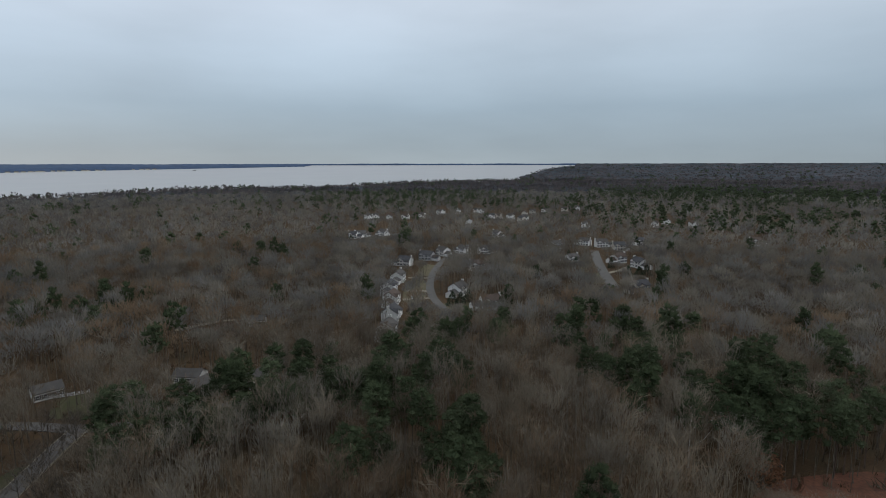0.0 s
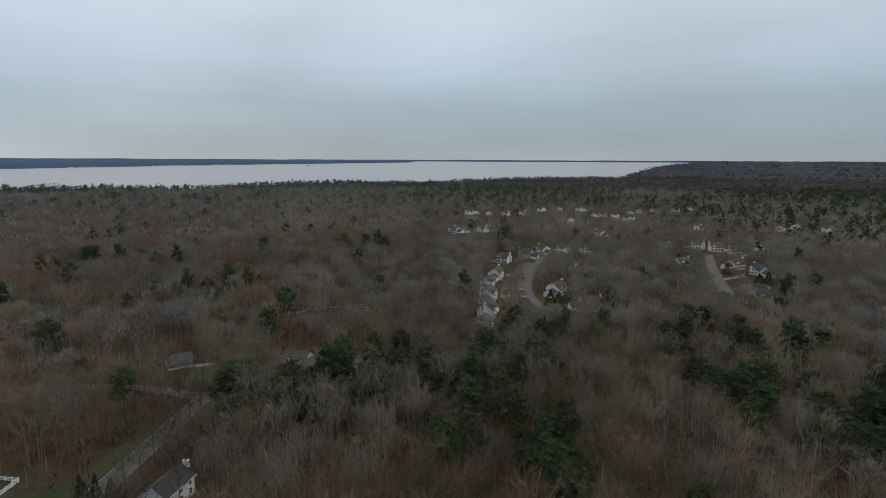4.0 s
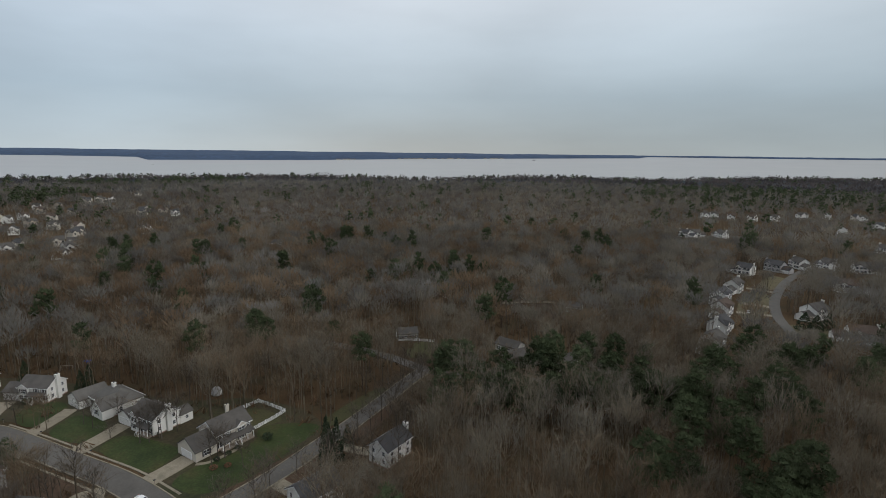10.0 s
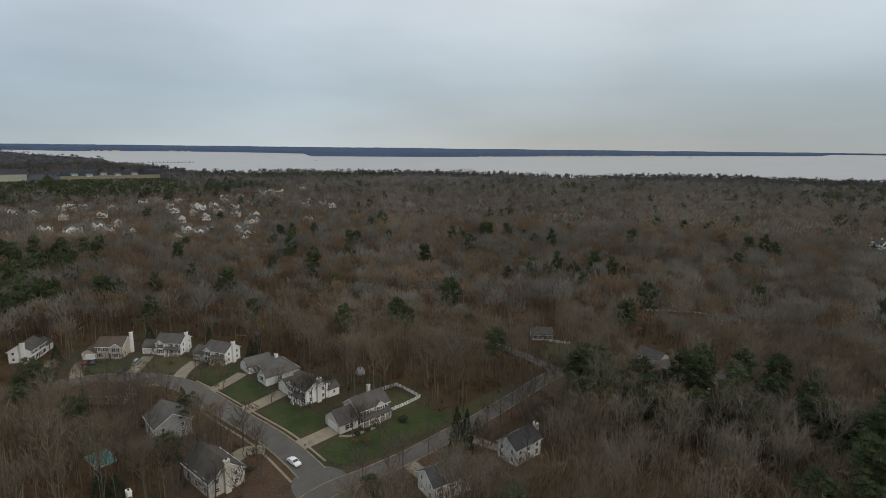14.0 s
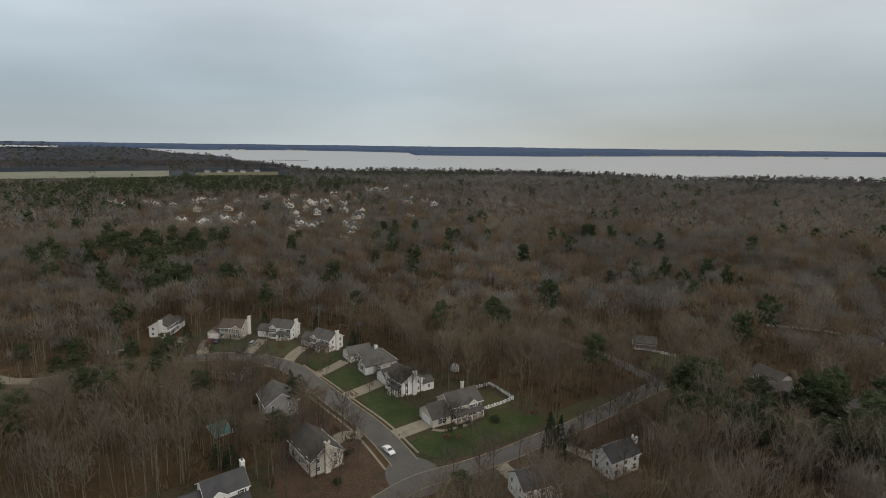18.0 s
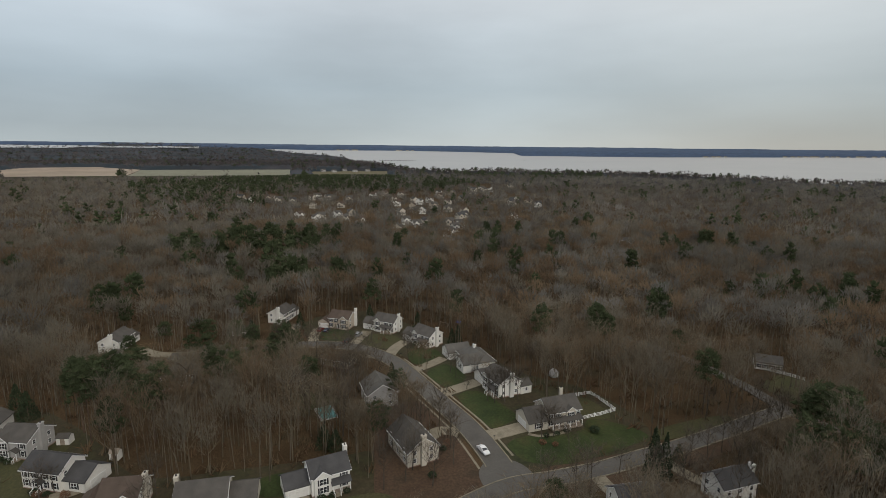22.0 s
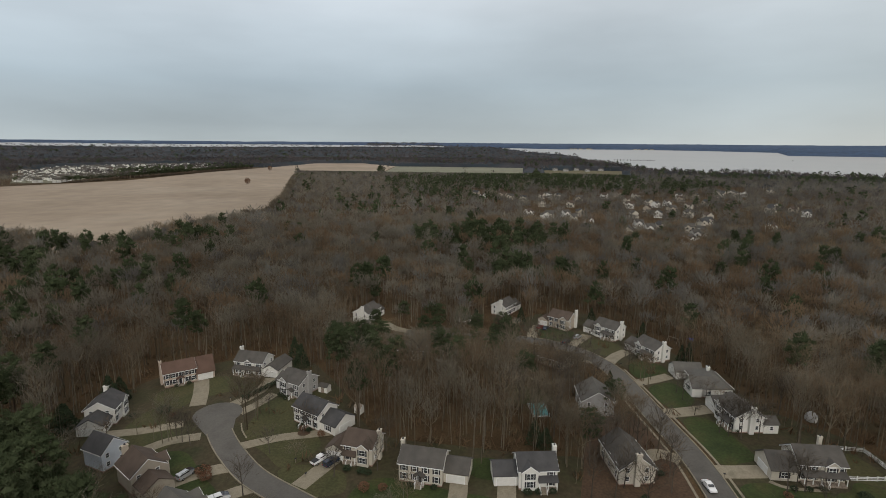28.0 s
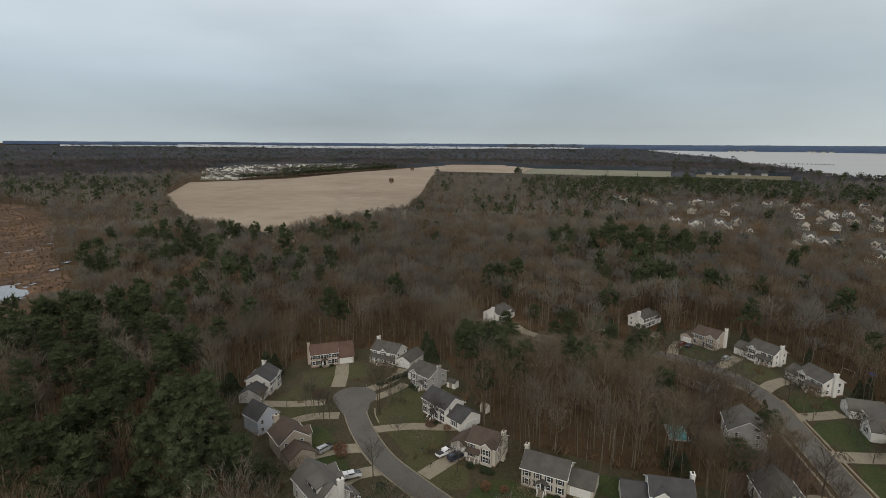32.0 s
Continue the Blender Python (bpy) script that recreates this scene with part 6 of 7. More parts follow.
for line in ([(-120, 61.2), (-138, 60.2), (-156, 57), (-178, 53), (-195, 49.2)], [(-117, 50), (-138, 49.2), (-156.5, 46), (-178, 42)], [(-140.2, -75.8), (-136.4, -73.6), (-132.6, -70.4)]):
    half = 0.2 if line[0][1] < 0 else 0.32
    tagged(new("sidewalk", ribbon("sidewalk", smooth_line(line, 8), -half, half, 0, 0.215, M_CONC)), "narrow pale concrete pavement beside the street", "pavement", kind="structure")


# ---- cars ----
def car_body(w, profile, name, mat, tuck=0.12):
    """A body from a side outline, narrowing above the waist."""
    n = len(profile)
    verts = []
    for side in (-1, 1):
        for x, z in profile:
            k = w / 2 - (tuck * (z - 0.95) / 0.6 if z > 0.95 else 0)
            verts.append((x, side * k, z))
    faces = [tuple(range(n)), tuple(range(2 * n - 1, n - 1, -1))] + [(i, i + n, (i + 1) % n + n, (i + 1) % n) for i in range(n)]
    me = mesh_from(name, verts, faces, mat)
    bm = bmesh.new()
    bm.from_mesh(me)
    bmesh.ops.recalc_face_normals(bm, faces=bm.faces[:])
    bmesh.ops.bevel(bm, geom=bm.edges[:], offset=0.05, segments=2, affect="EDGES")
    bm.to_mesh(me)
    bm.free()
    return me


def wheel_mesh(r, w, mat, name):
    bm = bmesh.new()
    bmesh.ops.create_cone(bm, cap_ends=True, segments=16, radius1=r, radius2=r, depth=w, matrix=Matrix.Rotation(radians(90), 4, "X"))
    bmesh.ops.bevel(bm, geom=[e for e in bm.edges if len(e.link_faces) == 2 and any(len(f.verts) > 4 for f in e.link_faces)], offset=0.03, segments=1, affect="EDGES")
    me = bpy.data.meshes.new(name)
    bm.to_mesh(me)
    bm.free()
    me.materials.append(mat)
    return me


TYRE, RIM_ME = wheel_mesh(0.34, 0.22, M_TYRE, "tyre"), wheel_mesh(0.2, 0.235, M_RIM, "rim")
SHAPES = {
    "sedan": (4.7, 1.8, [(-2.35, 0.3), (-2.35, 0.85), (-1.7, 0.98), (-1.0, 1.42), (0.35, 1.46), (1.15, 0.98), (2.2, 0.8), (2.35, 0.6), (2.35, 0.3)], [(-1.05, 1.36, 0.4, 1.4)]),
    "suv": (4.8, 1.9, [(-2.4, 0.35), (-2.4, 1.0), (-2.25, 1.72), (-1.9, 1.8), (0.5, 1.78), (1.2, 1.12), (2.25, 1.0), (2.4, 0.7), (2.4, 0.35)], [(-2.2, 1.66, 0.5, 1.7)]),
    "pickup": (5.6, 1.95, [(-2.8, 0.5), (-2.8, 1.08), (-0.75, 1.1), (-0.65, 1.8), (0.85, 1.8), (1.45, 1.16), (2.65, 1.06), (2.8, 0.75), (2.8, 0.45)], [(-0.6, 1.72, 0.8, 1.74)]),
}


def car(shape, x, y, angle, mat, label, capped=False):
    length, w, prof, _ = SHAPES[shape]
    c = new("car" if shape != "pickup" else "pickup_truck")
    c.matrix_basis = pose(x, y, 0.25, 0, 0, angle)
    tagged(c, label, "car", group="parked cars")
    part("body", car_body(w, prof, "body", mat), c)
    up = [p for p in prof if p[1] > 1.3]
    x0, x1, top = up[0][0], up[-1][0], max(p[1] for p in prof)
    waist = [p[0] for p in prof if 0.93 <= p[1] <= 1.2]
    gl = [(min(x0, x0) + 0.08, top - 0.42), (x0 + 0.1, top - 0.1), (x1 - 0.02, top - 0.1), (x1 + 0.3, top - 0.42)]
    for s in (-1, 1):
        part("side_window", prism("side_window", gl, "y", s * (w / 2 - 0.105), s * (w / 2 - 0.055), M_GLASS), c)
    fx = max(waist)
    part("windscreen", mesh_from("windscreen", [(x1 + 0.10, -w / 2 + 0.2, top - 0.06), (x1 + 0.10, w / 2 - 0.2, top - 0.06), (fx + 0.02, w / 2 - 0.14, 1.16 if shape != "sedan" else 1.05), (fx + 0.02, -w / 2 + 0.14, 1.16 if shape != "sedan" else 1.05)], [(0, 1, 2, 3)], M_GLASS), c)
    if shape == "sedan":
        part("rear_window", mesh_from("rear_window", [(-1.08, -0.68, 1.41), (-1.08, 0.68, 1.41), (-1.68, 0.72, 1.03), (-1.68, -0.72, 1.03)], [(0, 1, 2, 3)], M_GLASS), c)
    elif shape == "suv":
        part("rear_window", solid("rear_window", [(-2.37, -0.7, 1.12, -2.30, 0.7, 1.55)], M_GLASS), c)
        for s in (-1, 1):
            part("roof_rail", solid("roof_rail", [(-1.8, s * 0.62 - 0.03, 1.8, 0.3, s * 0.62 + 0.03, 1.87)], M_SHUT), c)
    else:
        part("truck_bed" if not capped else "bed_cap", solid("truck_bed", [(-2.7, -0.8, 1.12, -0.8, 0.8, 1.16)], M_SHUT) if not capped else solid("bed_cap", [(-2.78, -0.9, 1.1, -0.78, 0.9, 1.75)], mat, 0.08), c)
    for wx in (-length * 0.3, length * 0.31):
        for s in (-1, 1):
            t_ = part("wheel", TYRE, c, pose(wx, s * (w / 2 - 0.09), 0.34))
            part("rim", RIM_ME, t_)
    for s in (-1, 1):
        part("headlight", solid("headlight", [(length / 2 - 0.06, s * 0.62 - 0.18, 0.68, length / 2 + 0.015, s * 0.62 + 0.18, 0.82)], M_LAMPW), c)
        part("tail_light", solid("tail_light", [(-length / 2 - 0.015, s * 0.72 - 0.1, 0.72, -length / 2 + 0.06, s * 0.72 + 0.1, 0.95)], M_LAMPR), c)
    return c


car("suv", -113.6, -77.3, 160, M_CARSILVER, "silver estate car parked on a concrete driveway")
car("pickup", -105.5, -64.4, 132, M_CARWHITE, "white pickup with a capped bed on a driveway", True)
car("pickup", -124.0, -45.6, 150, M_CARWHITE, "white pickup truck parked before a garage")
car("suv", -123.2, -42.3, 150, M_CARDARK, "dark blue car parked beside the white pickup")
car("sedan", -237.6, 20.6, 150, M_CARRED, "dark red car parked before the tan house")
car("sedan", -236.2, 23.2, 150, M_CARDARK, "dark car parked before the tan house")
car("suv", -226.0, 36.0, 145, M_CARSILVER, "silver minivan parked on a driveway")
car("sedan", -220.0, 30.4, 140, M_CARDARK, "dark car parked at the street's bend")
car("sedan", -124.2, 54.0, 8, M_CARWHITE, "white saloon car on the grey street")
car("sedan", -20.0, 325.5, 90, M_CARWHITE, "white car parked beside a house on the hill")


# ---- small outdoor things ----
def shed(x, y, angle, w, d, wall, roof, label):
    s = new("shed")
    s.matrix_basis = pose(x, y, 0.05, 0, 0, angle)
    tagged(s, label, "shed", group="garden sheds")
    part("wall", gable_wall("wall", w, d, 2.1, 0.9, "x", wall), s)
    part("roof", gable_roof("roof", w, d, 2.1, 0.9, "x", roof, 0, 0, 0.15, 0.12), s)
    part("door", solid("door", [(w / 2 - 0.6, -0.05, 0.1, w / 2 + 0.6, 0, 1.95)], M_WOOD), s, None, "plain wooden shed door")
    return s


shed(-150.6, -43.6, 70, 2.4, 2.0, M_WHITE, M_WOOD, "small white shed with a weathered roof in the woods")
shed(-163.2, -59.6, 75, 3.4, 2.6, M_WHITE, M_SHGREY, "small white shed behind the grey house")
dome = new("dome_tent")
dome.matrix_basis = pose(-163.0, 98.6, 0.05, 0, 0, 20)
tagged(dome, "small pale faceted garden dome at the wood's edge", "garden dome")
rings = [(1.75, 0.0), (1.85, 1.1), (1.55, 2.0), (0.85, 2.7), (0.12, 2.95)]
dv = [(r_ * math.cos(q * math.pi / 4), r_ * math.sin(q * math.pi / 4), z_) for r_, z_ in rings for q in range(8)]
part("shell", mesh_from("shell", dv, [(i * 8 + q, i * 8 + (q + 1) % 8, i * 8 + 8 + (q + 1) % 8, i * 8 + 8 + q) for i in range(4) for q in range(8)] + [tuple(range(32, 40))], M_GREYWALL), dome)
part("door_flap", solid("door_flap", [(1.62, -0.5, 0.0, 1.78, 0.5, 1.5)], M_DOORW), dome)
shed(-242.5, -17.5, 80, 5.4, 4.0, M_WHITE, M_SHDARK, "white outbuilding with a dark roof among trees")
shed(-228.0, -61.0, 100, 3.2, 3.0, M_WHITE, M_SHGREY, "small white shed by a lawn")


def fence(pts, label):
    f = new("fence")
    tagged(f, label, "fence")
    rail = {}
    for i in range(len(pts) - 1):
        a, b = Vector(pts[i]), Vector(pts[i + 1])
        n = max(1, round((b - a).length / 2.4))
        step = (b - a) / n
        ang = math.degrees(math.atan2(step.y, step.x))
        for k in range(n):
            p = a + step * k
            part("post", POST, f, pose(p.x, p.y, 0.05))
            key = round(step.length, 2)
            if key not in rail:
                rail[key] = solid("rail", [(0.09, -0.03, 0, step.length - 0.09, 0.03, 0.16)], M_TRIM)
            for z in (0.3, 0.72, 1.14):
                part("rail", rail[key], f, pose(p.x, p.y, z, 0, 0, ang))
    part("post", POST, f, pose(pts[-1][0], pts[-1][1], 0.05))


POST = solid("post", [(-0.08, -0.08, 0, 0.08, 0.08, 1.4), (-0.11, -0.11, 1.4, 0.11, 0.11, 1.46)], M_TRIM)
fence([(-131.6, 90.4), (-132.2, 98), (-133.2, 104), (-139.3, 103.8), (-146, 103.2), (-146.2, 94), (-141, 90)], "white post-and-rail fence round a back yard")
fence([(-146, 179), (-138, 183), (-132, 186)], "grey-white rail fence beside a house in the woods")

pool = new("swimming_pool")
tagged(pool, "covered swimming pool with a teal cover and pale deck", "pool")
pl = [(-163.0, 12.0), (-166.0, 15.2), (-158.5, 17.8), (-154.5, 16.2), (-156.0, 12.6)]
ctr = Vector((sum(p[0] for p in pl) / 5, sum(p[1] for p in pl) / 5))
part("deck", solid("deck", [(-4.4, -2.9, -0.2, 4.4, 2.9, 0.22)], M_GREYWALL, 0.1), pool, pose(ctr.x, ctr.y, 0, 0, 0, 10))
part("cover", solid("cover", [(-3.9, -2.4, 0.0, 3.9, 2.4, 0.36)], M_POOL, 0.12), pool, pose(ctr.x, ctr.y, 0, 0, 0, 10), "teal pool cover")
tarp = new("tarp", prism("tarp", [(-0.9, 0), (0.9, 0), (0.8, 0.5), (0.2, 0.8), (-0.7, 0.5)], "x", -1.3, 1.3, M_TARP))
tarp.matrix_basis = pose(-230.9, 85.7, 0.0, 0, 0, 30)
tagged(tarp, "blue tarpaulin over a pile in the back yard", "tarpaulin")
play = new("play_set")
play.matrix_basis = pose(-226.6, 76.6, 0.0, 0, 0, 40)
tagged(play, "wooden garden play set at the wood's edge", "play set")
for px in (-2.2, 2.2):
    for s in (-1, 1):
        part("leg", prism("leg", [(s * 1.1 - 0.06, 0), (s * 1.1 + 0.06, 0), (0.06, 2.3), (-0.06, 2.3)], "x", px - 0.06, px + 0.06, M_WOOD), play)
part("beam", solid("beam", [(-2.4, -0.08, 2.24, 2.4, 0.08, 2.42)], M_WOOD), play)
for sx in (-0.9, 0.7):
    part("swing_seat", solid("swing_seat", [(sx - 0.25, -0.12, 0.5, sx + 0.25, 0.12, 0.55), (sx - 0.24, -0.01, 0.55, sx - 0.22, 0.01, 2.26), (sx + 0.22, -0.01, 0.55, sx + 0.24, 0.01, 2.26)], M_SHUT), play)
mulch = [(-137.2 + 1.9 * math.cos(a), -51.9 + 1.9 * math.sin(a)) for a in np.linspace(0, 2 * math.pi, 17)[:-1]]
patch("mulch_bed", [(x - 0.2, y - 3.2) for x, y in mulch], M_STRAW, 0.2, "round dark mulch bed under a yard tree", "flower bed")


def mailbox(x, y, angle):
    b = new("mailbox")
    b.matrix_basis = pose(x, y, 0.1, 0, 0, angle)
    tagged(b, "dark mailbox on a wooden post beside the street", "mailbox", group="mailboxes")
    part("post", solid("post", [(-0.06, -0.06, 0, 0.06, 0.06, 1.1)], M_WOOD), b)
    part("box", prism("box", [(-0.12, 1.1), (0.12, 1.1), (0.12, 1.26), (0.07, 1.34), (-0.07, 1.34), (-0.12, 1.26)], "x", -0.28, 0.28, M_SHUT), b)


for x, y, a in ((-129.2, 59.6, 80), (-157, 56.4, 80), (-180, 52.4, 80), (-198, 48.6, 70), (-140.5, 50, 80), (-122.8, -52.0, 140), (-117, -47, 140), (-146, -98, 20), (-153.4, -86, 90)):
    mailbox(x, y, a)


def tuft_mesh(name, seed, n, shape, mat, size):
    """Loose leaf triangles filling a rounded or a conical form of unit size."""
    rnd = random.Random(seed)
    tri = []
    for _ in range(n):
        if shape == "cone":
            z = rnd.random() ** 1.3
            rad = (1 - z) ** 0.8 * (0.75 + 0.35 * rnd.random()) * 0.5
            a = rnd.uniform(0, 6.28)
            p = Vector((math.cos(a) * rad, math.sin(a) * rad, 0.04 + z * 0.96))
        else:
            u = rand_dir(rnd, 0.3) * (0.35 + 0.15 * rnd.random())
            p = Vector((u.x, u.y, max(0.02, 0.45 + u.z)))
        u, v = rand_dir(rnd, 0.1) * size * rnd.uniform(0.6, 1.4), rand_dir(rnd, 0.1) * size * rnd.uniform(0.6, 1.4)
        tri.append((tuple(p), tuple(p + u), tuple(p + v)))
    return triangles(name, np.array(tri), mat)


CONE = [tuft_mesh("crown", 200 + s, 900, "cone", M_HEDGE, 0.075) for s in range(3)]
BALL = [tuft_mesh("leaves", 210 + s, 420, "ball", M_HEDGE, 0.13) for s in range(3)]
RBALL = [tuft_mesh("leaves", 220 + s, 360, "ball", M_RUST, 0.12) for s in range(2)]
STEM = solid("trunk", [(-0.02, -0.02, 0, 0.02, 0.02, 0.5)], M_PBARK)


def evergreen(x, y, h, w, k=0):
    e = new("evergreen_tree")
    e.matrix_basis = pose(x, y, 0, 0, 0, 77 * k) @ Matrix.Diagonal((w, w, h, 1))
    tagged(e, "dense dark conical evergreen tree beside a house", "tree", group="evergreens of the yards")
    part("trunk", STEM, e)
    part("crown", CONE[k % 3], e)


def shrub(x, y, w, h, k=0, russet=False):
    e = new("shrub")
    e.matrix_basis = pose(x, y, 0.05, 0, 0, 50 * k) @ Matrix.Diagonal((w, w, h, 1))
    tagged(e, "bare russet shrub in a yard" if russet else "clipped dark evergreen shrub beside a house", "shrub", group="shrubs of the yards")
    part("leaves", RBALL[k % 2] if russet else BALL[k % 3], e)
    part("stem", STEM, e)


for k, (x, y, h, w) in enumerate([(-144, -121, 11, 8), (-150, -122, 8, 6), (-131, -126, 8, 8), (-131, -125, 8, 6), (-183, -73, 9, 6), (-187, -77, 10, 6), (-238, -9, 8, 6), (-228, 64, 8, 4.5), (-203, 75, 9, 4.5), (-205, 73, 7, 4), (-246, 45, 8, 5),
                                  (-100, 91, 14, 5.0), (-98.6, 93.5, 13, 4.5), (-101.2, 93, 11, 4.0), (-103, 102, 6, 4), (-177, 40, 7, 4), (5, 309, 9, 8), (10, 311, 8, 7), (15, 318, 8, 8), (139, 393, 8, 7), (146, 390, 8, 8), (136, 425, 9, 6), (154, 396, 8, 8), (110, 434, 8, 6), (194, 494, 9, 7), (188, 505, 9, 7),
                                  (-222, 6, 11, 6), (-105, 1, 4, 4), (-140, 12, 7, 5), (-138, 15, 6, 5), (-243, 12, 8, 5), (112, 470, 8, 6), (-117, 580, 9, 6), (-102, 575, 8, 6)]):
    evergreen(x, y, h, w, k)
k = 0
for x, y in [(-156, -82), (-158.2, -81), (-160.4, -80), (-162.6, -79), (-164.8, -78), (-167, -77)]:
    shrub(x, y, 2.6, 1.3, k)
    k += 1
for x, y, w, h in [(-144.1, -103.2, 4.0, 2.2), (-103.4, -53.8, 2.6, 1.6), (-104.8, -55.6, 2.4, 1.5), (-116, -74.6, 3.2, 2.0), (-124, 90, 3.0, 2.2), (-121.2, -37.5, 2.2, 1.3), (-120.6, -33.5, 2.4, 1.3), (-120.2, -31.5, 2.0, 1.2), (-116.6, -20, 1.8, 1.1), (-116.2, -14, 1.8, 1.1),
                   (-117, 9, 2.2, 1.3), (-117.4, 11.6, 1.8, 1.2), (-118.0, 15.2, 1.8, 1.2), (-126.2, 75, 1.8, 1.1), (-126.2, 78.6, 1.8, 1.1), (-126.6, 82, 1.8, 1.1), (-153, 72, 2.2, 1.4), (-179, 68.5, 2.0, 1.3), (-176.6, 71, 2.0, 1.3), (-174.4, 73.2, 2.0, 1.3), (-207.5, 57.8, 3.2, 2.0), (-204, 59.6, 2.0, 1.4),
                   (-157, -68.5, 2.0, 1.6), (-158.4, -71, 2.0, 1.6), (-140.4, -57.4, 2.0, 1.3), (-138.4, -54, 1.8, 1.2), (-172, -88, 1.8, 1.2), (-172.6, -91.6, 1.8, 1.2), (-161, -109.6, 1.6, 1.1), (-163.6, -106.6, 1.6, 1.1), (-140, -110.8, 2.0, 1.3), (-117.5, 37, 2.2, 1.6), (-128.3, 43.6, 1.9, 1.4)]:
    shrub(x, y, w, h, k)
    k += 1
for x, y, w, h in [(-113.7, -31, 3.0, 2.2), (-114.4, -26.5, 2.4, 1.8), (-115.4, -73.6, 4.0, 2.4), (-113.2, -71.8, 3.0, 2.0), (-130, 45.3, 2.4, 2.2), (-123, 72, 2.2, 1.4), (-121, 75, 2.0, 1.2), (-139, -56, 2.2, 1.4), (-136.5, -49.5, 2.4, 1.5), (-142, -99, 2.0, 1.2)]:
    shrub(x, y, w, h, k, True)
    k += 1

YARD_TREE = tree_thing("yard_tree", [bare_tree(300 + s, 13, 230, 0.0021, 5, 90, 0.125) for s in range(5)], (M_BARKDARK, M_YARDTWIG), "bare spreading shade tree in a yard", ("trunk", "crown", "bare trees in the yards"))
spots_y = [(-137.4, -55.1, 8), (-139, -52.5, 6), (-128.5, -87.5, 8), (-127, -84.2, 7), (-130, -90, 7), (-108.2, -59.4, 8), (-126, -60.5, 6), (-198.2, 35.2, 9), (-191.2, 31.1, 9), (-197.6, 51.5, 8), (-141, 46.5, 11), (-170, 69.8, 7), (-151.5, 19.4, 11), (-149, 13, 12),
           (-193.5, 50.5, 8), (-189.1, 37, 9), (-101.4, 73.8, 10), (-101.6, 62, 10), (-124.6, 72.5, 9), (-125, 74.8, 9), (-125.4, 77, 8), (-150, 68.8, 10), (-150.6, 72, 10), (-152, 67.2, 9), (-117, 77, 7), (-101, 69, 9), (-96, 88, 10), (-127.6, 45.6, 11),
           (-208.6, 1.1, 13), (-213, -8.5, 12), (-133, 30, 12), (-131, 26, 12), (-136, 33, 11), (-160, 22, 13), (-167, 22, 12), (-173, 27, 12), (-171, 34, 11), (-156, 26, 12), (-207, 16, 11), (-200, 12, 12), (-193, 20, 11), (-122, -29.5, 8), (-131, -29, 9), (-122, 33, 10), (-118, 30, 9),
           (-88, 96, 11), (-84, 102, 11), (-87, 112, 12), (-94, 113, 11), (-86, 88, 11), (-87, 78, 10), (-95, 96, 9), (-165, 90, 12), (-217, 40, 8), (-213, 24, 9), (-162, 63.5, 4), (-208, 52.5, 5), (-147, -70, 6), (-118, -40, 7), (-149, 72, 11), (-149.5, 77, 10), (-172, 63, 8), (-177, 62.5, 7),
           (-103, 112, 9), (-104, 118, 10), (-105, 124, 11), (-106, 131, 10), (-107, 138, 11), (-109, 146, 10), (-101, 104, 10), (-100, 120, 12), (-102, 136, 12), (-112, 150, 9), (-106, 76, 6), (-104, 84, 7), (-119, 146, 9), (-121, 138, 10), (-120, 128, 9), (-122, 152, 9), (-156, 20, 12), (-192, 28, 12), (-186, 24, 13), (-203, 28, 11), (-160, 8, 12), (-153, 8, 13), (-158, 4, 12), (-144, 18, 12), (-121, 44, 9), (-114, 36, 10), (-116, 24, 11), (-138, 40, 9)]
plant(YARD_TREE, range(len(spots_y)), (np.array([p[0] for p in spots_y]), np.array([p[1] for p in spots_y]), None, np.array([p[2] * 1.25 for p in spots_y])))

# a row of pines along the back of the woodland houses
row_az = np.linspace(35, 5.5, 40) + RNG.normal(0, 0.35, 40)
row_r = np.interp(row_az, [5, 14, 20, 26, 31, 35], [170, 165, 161, 153, 156, 151]) + RNG.normal(0, 3.0, 40)
plant(tree_thing("pine_tree", [pine_tree(520 + s_, 40, 42, 0.0145) for s_ in range(4)], (M_PBARK, M_NEEDLE), "dark green pine in a row beside the woodland houses", ("trunk", "crown", "row of pines")), range(40),
      (-np.sin(np.radians(row_az)) * row_r, np.cos(np.radians(row_az)) * row_r, None, RNG.uniform(14, 19, 40)))
plant(tree_thing("pine_tree", [pine_tree(500 + s_, 40, 42, 0.0145) for s_ in range(3)], (M_PBARK, M_NEEDLE), "dark green pine standing among the houses", ("trunk", "crown", "pines near the houses")), range(16),
      (np.array([-212, -205, -214, -206, -212, -222, -198, -227, -203, -232, -190, -236, -218, -196, -186, -209.0]), np.array([-8, 0, 3, -24, -30, -14, -16, -25, -46, -42, -52, -30, -52, -8, -18, 8.0]), None, np.array([15, 13, 15, 15, 13, 14, 13, 14, 13, 13, 14, 12, 13, 13, 13, 12.0])))
snag = new("dead_tree")
tagged(snag, "bleached leafless dead tree trunk standing in the woods", "tree")
sw, sf = bare_tree(411, 4, 6, 0.004, 1)
part("trunk", triangles("trunk", sw * np.array([26, 26, 17]), M_SNAG), snag)
part("branch", triangles("branch", sf * np.array([20, 20, 17]), M_SNAG), snag)
snag.matrix_basis = pose(68, 136.4, 0)
snag2 = copy_thing(snag, pose(78, 306, 0, 0, 0, 80))
tagged(snag2, "bleached dead tree trunk beside the hill street", "tree")
patch("clay_clearing", rounded([(76, 119), (84, 127), (96, 132), (122, 134), (124, 118), (100, 112)], 4), M_REDSOIL, 0.14, "red-brown clay clearing under the pines", "ground")
beech = new("beech_tree")
tagged(beech, "low tree holding dry russet leaves at the clearing", "tree")
part("trunk", STEM, beech)
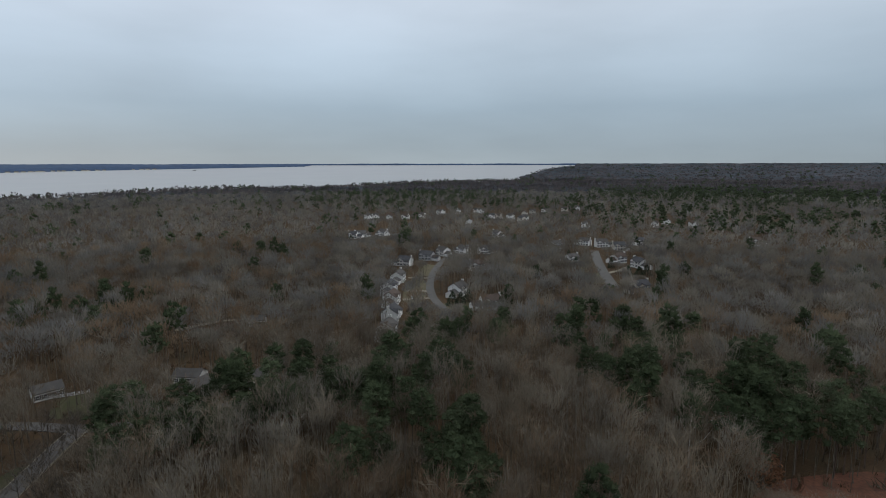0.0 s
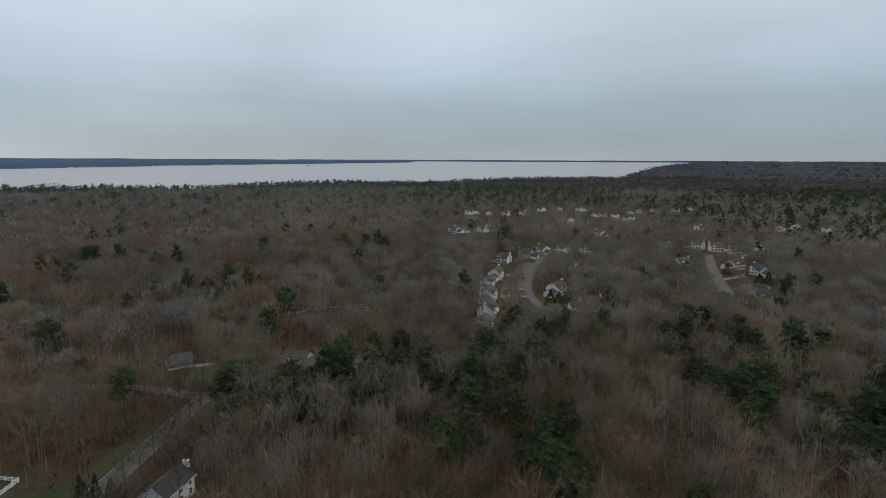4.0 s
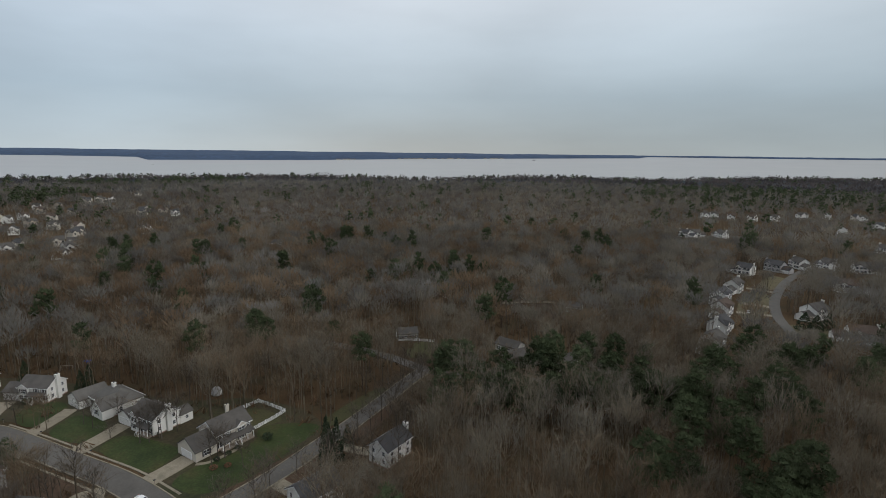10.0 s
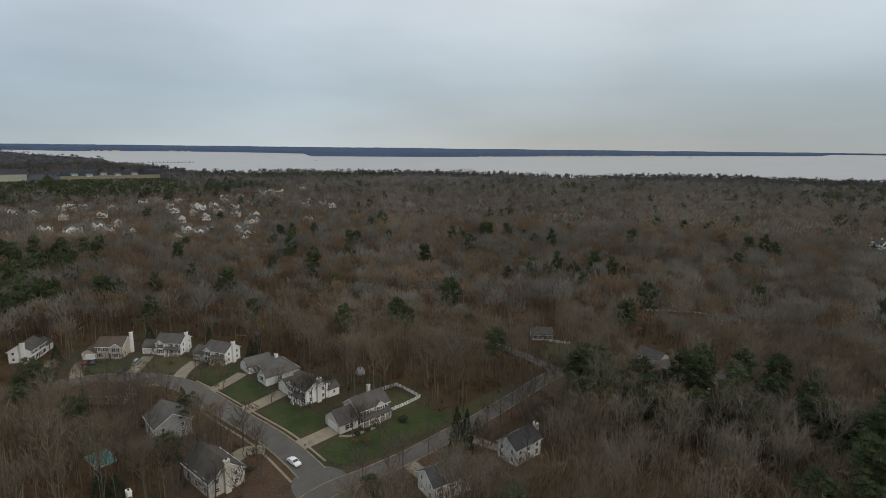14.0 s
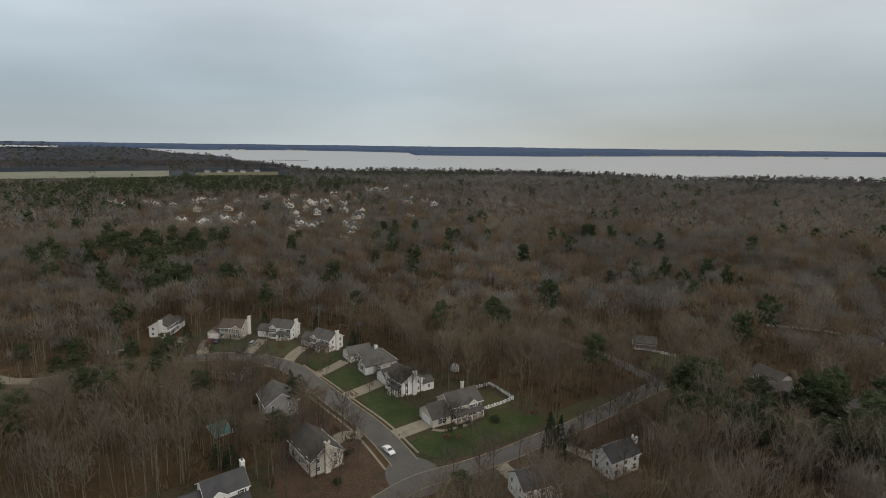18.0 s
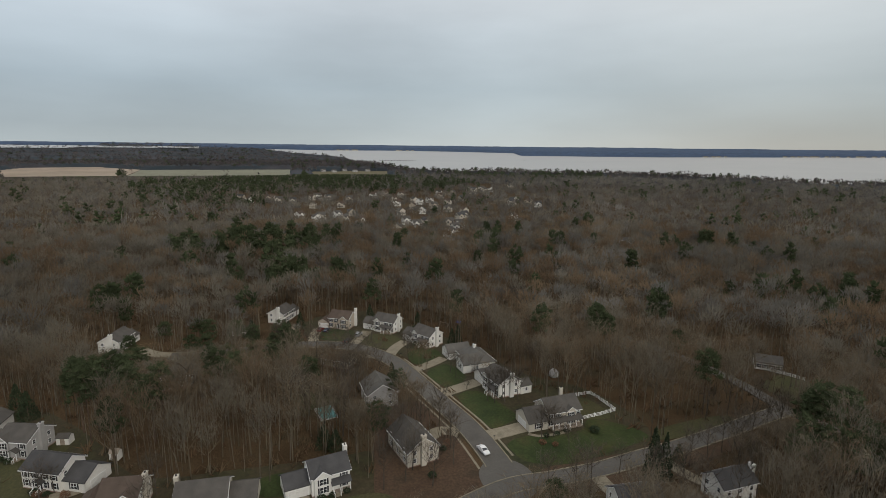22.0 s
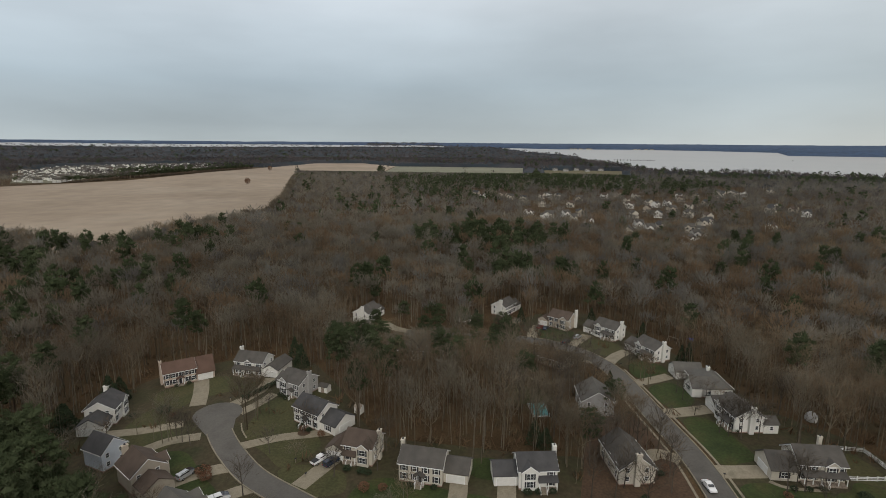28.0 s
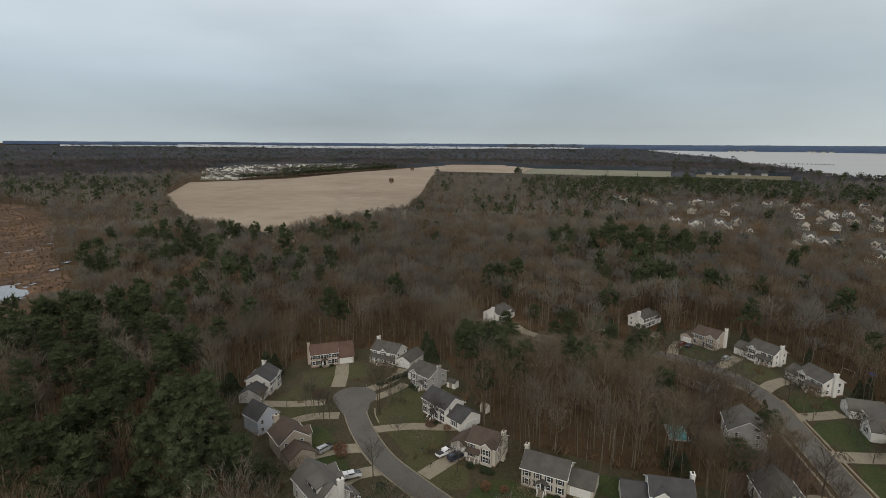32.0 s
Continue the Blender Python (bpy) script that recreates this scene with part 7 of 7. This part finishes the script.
part("crown", tuft_mesh("crown", 260, 700, "ball", M_BEECH, 0.09), beech)
beech.matrix_basis = pose(84, 128.5, 0) @ Matrix.Diagonal((9, 9, 10, 1))
for x, y, h in ((-1027.6, -505.1, 13), (-1533.9, -680.7, 14)):
    e = new("field_tree")
    tagged(e, "lone dark tree standing in the crop field", "tree", group="lone field trees")
    part("trunk", STEM, e)
    part("crown", tuft_mesh("crown", int(-x), 300, "ball", M_RUST, 0.16), e)
    e.matrix_basis = pose(x, y, 0.4) @ Matrix.Diagonal((h * 0.8, h * 0.8, h, 1))

# ---- on the river ----
dock = new("dock")
tagged(dock, "long dark timber pier on piles in the river", "pier")
d0, d1 = Vector(polar(78.4, reach(-1.62))), Vector(polar(74.6, reach(-1.62)))
zd = float(rise(reach(-1.62)))
da = math.degrees(math.atan2((d1 - d0).y, (d1 - d0).x))
dl = (d1 - d0).length
part("deck", solid("deck", [(0, -2, 3.2, dl, 2, 4.2)], M_DOCK), dock, pose(d0.x, d0.y, zd, 0, 0, da))
pile = solid("pile", [(-1.0, -1.0, -1, 1.0, 1.0, 7.5)], M_DOCK)
for k in range(13):
    q = d0.lerp(d1, k / 12)
    part("pile", pile, dock, pose(q.x, q.y, zd))


def boat(az, el, s, label):
    r = reach(el)
    x, y = polar(az, r)
    b = new("boat")
    b.matrix_basis = pose(x, y, float(rise(r)) + 0.3, 0, 0, az) @ Matrix.Diagonal((s, s, s, 1))
    tagged(b, label, "boat")
    part("hull", prism("hull", [(-7, 1.6), (-6, 0), (5, 0), (8, 2.0)], "y", -1.6, 1.6, M_DOCK), b)
    part("cabin", solid("cabin", [(-3, -1.2, 1.7, 1.5, 1.2, 4.0)], M_WHITE, 0.2), b)


boat(25.0, -0.62, 1.7, "small dark workboat far out on the river")
boat(63.0, -1.35, 0.9, "tiny dark boat on the pale river")
# pale houses and bluffs along the far bank
for az, el, n in ((36.5, -0.60, 7), (33.5, -0.56, 4), (29.5, -0.50, 4), (39, -0.66, 3), (76, -0.50, 4), (82, -0.53, 5), (45, -0.76, 4)):
    for j in range(n):
        a = az + (j - n / 2) * 0.5 + rr.uniform(-0.15, 0.15)
        r = far_radii(a)[0]
        x, y = polar(a, r - 6)
        tiny_house(x, y, facing(x, y), rr.uniform(14, 30), M_CREAM, M_SHGREY, "pale waterfront house on the far shore", "houses on the far shore")
for x, y in ((-1762, 144), (-1737, 177), (-1790, 215), (-1760, 247), (-1700, 272), (-1740, 320), (-1690, 205)):
    tiny_house(x, y, facing(x, y, 20), 14, M_GREYWALL, M_SHGREY, "pale grey farm building beside the pasture", "farm buildings")
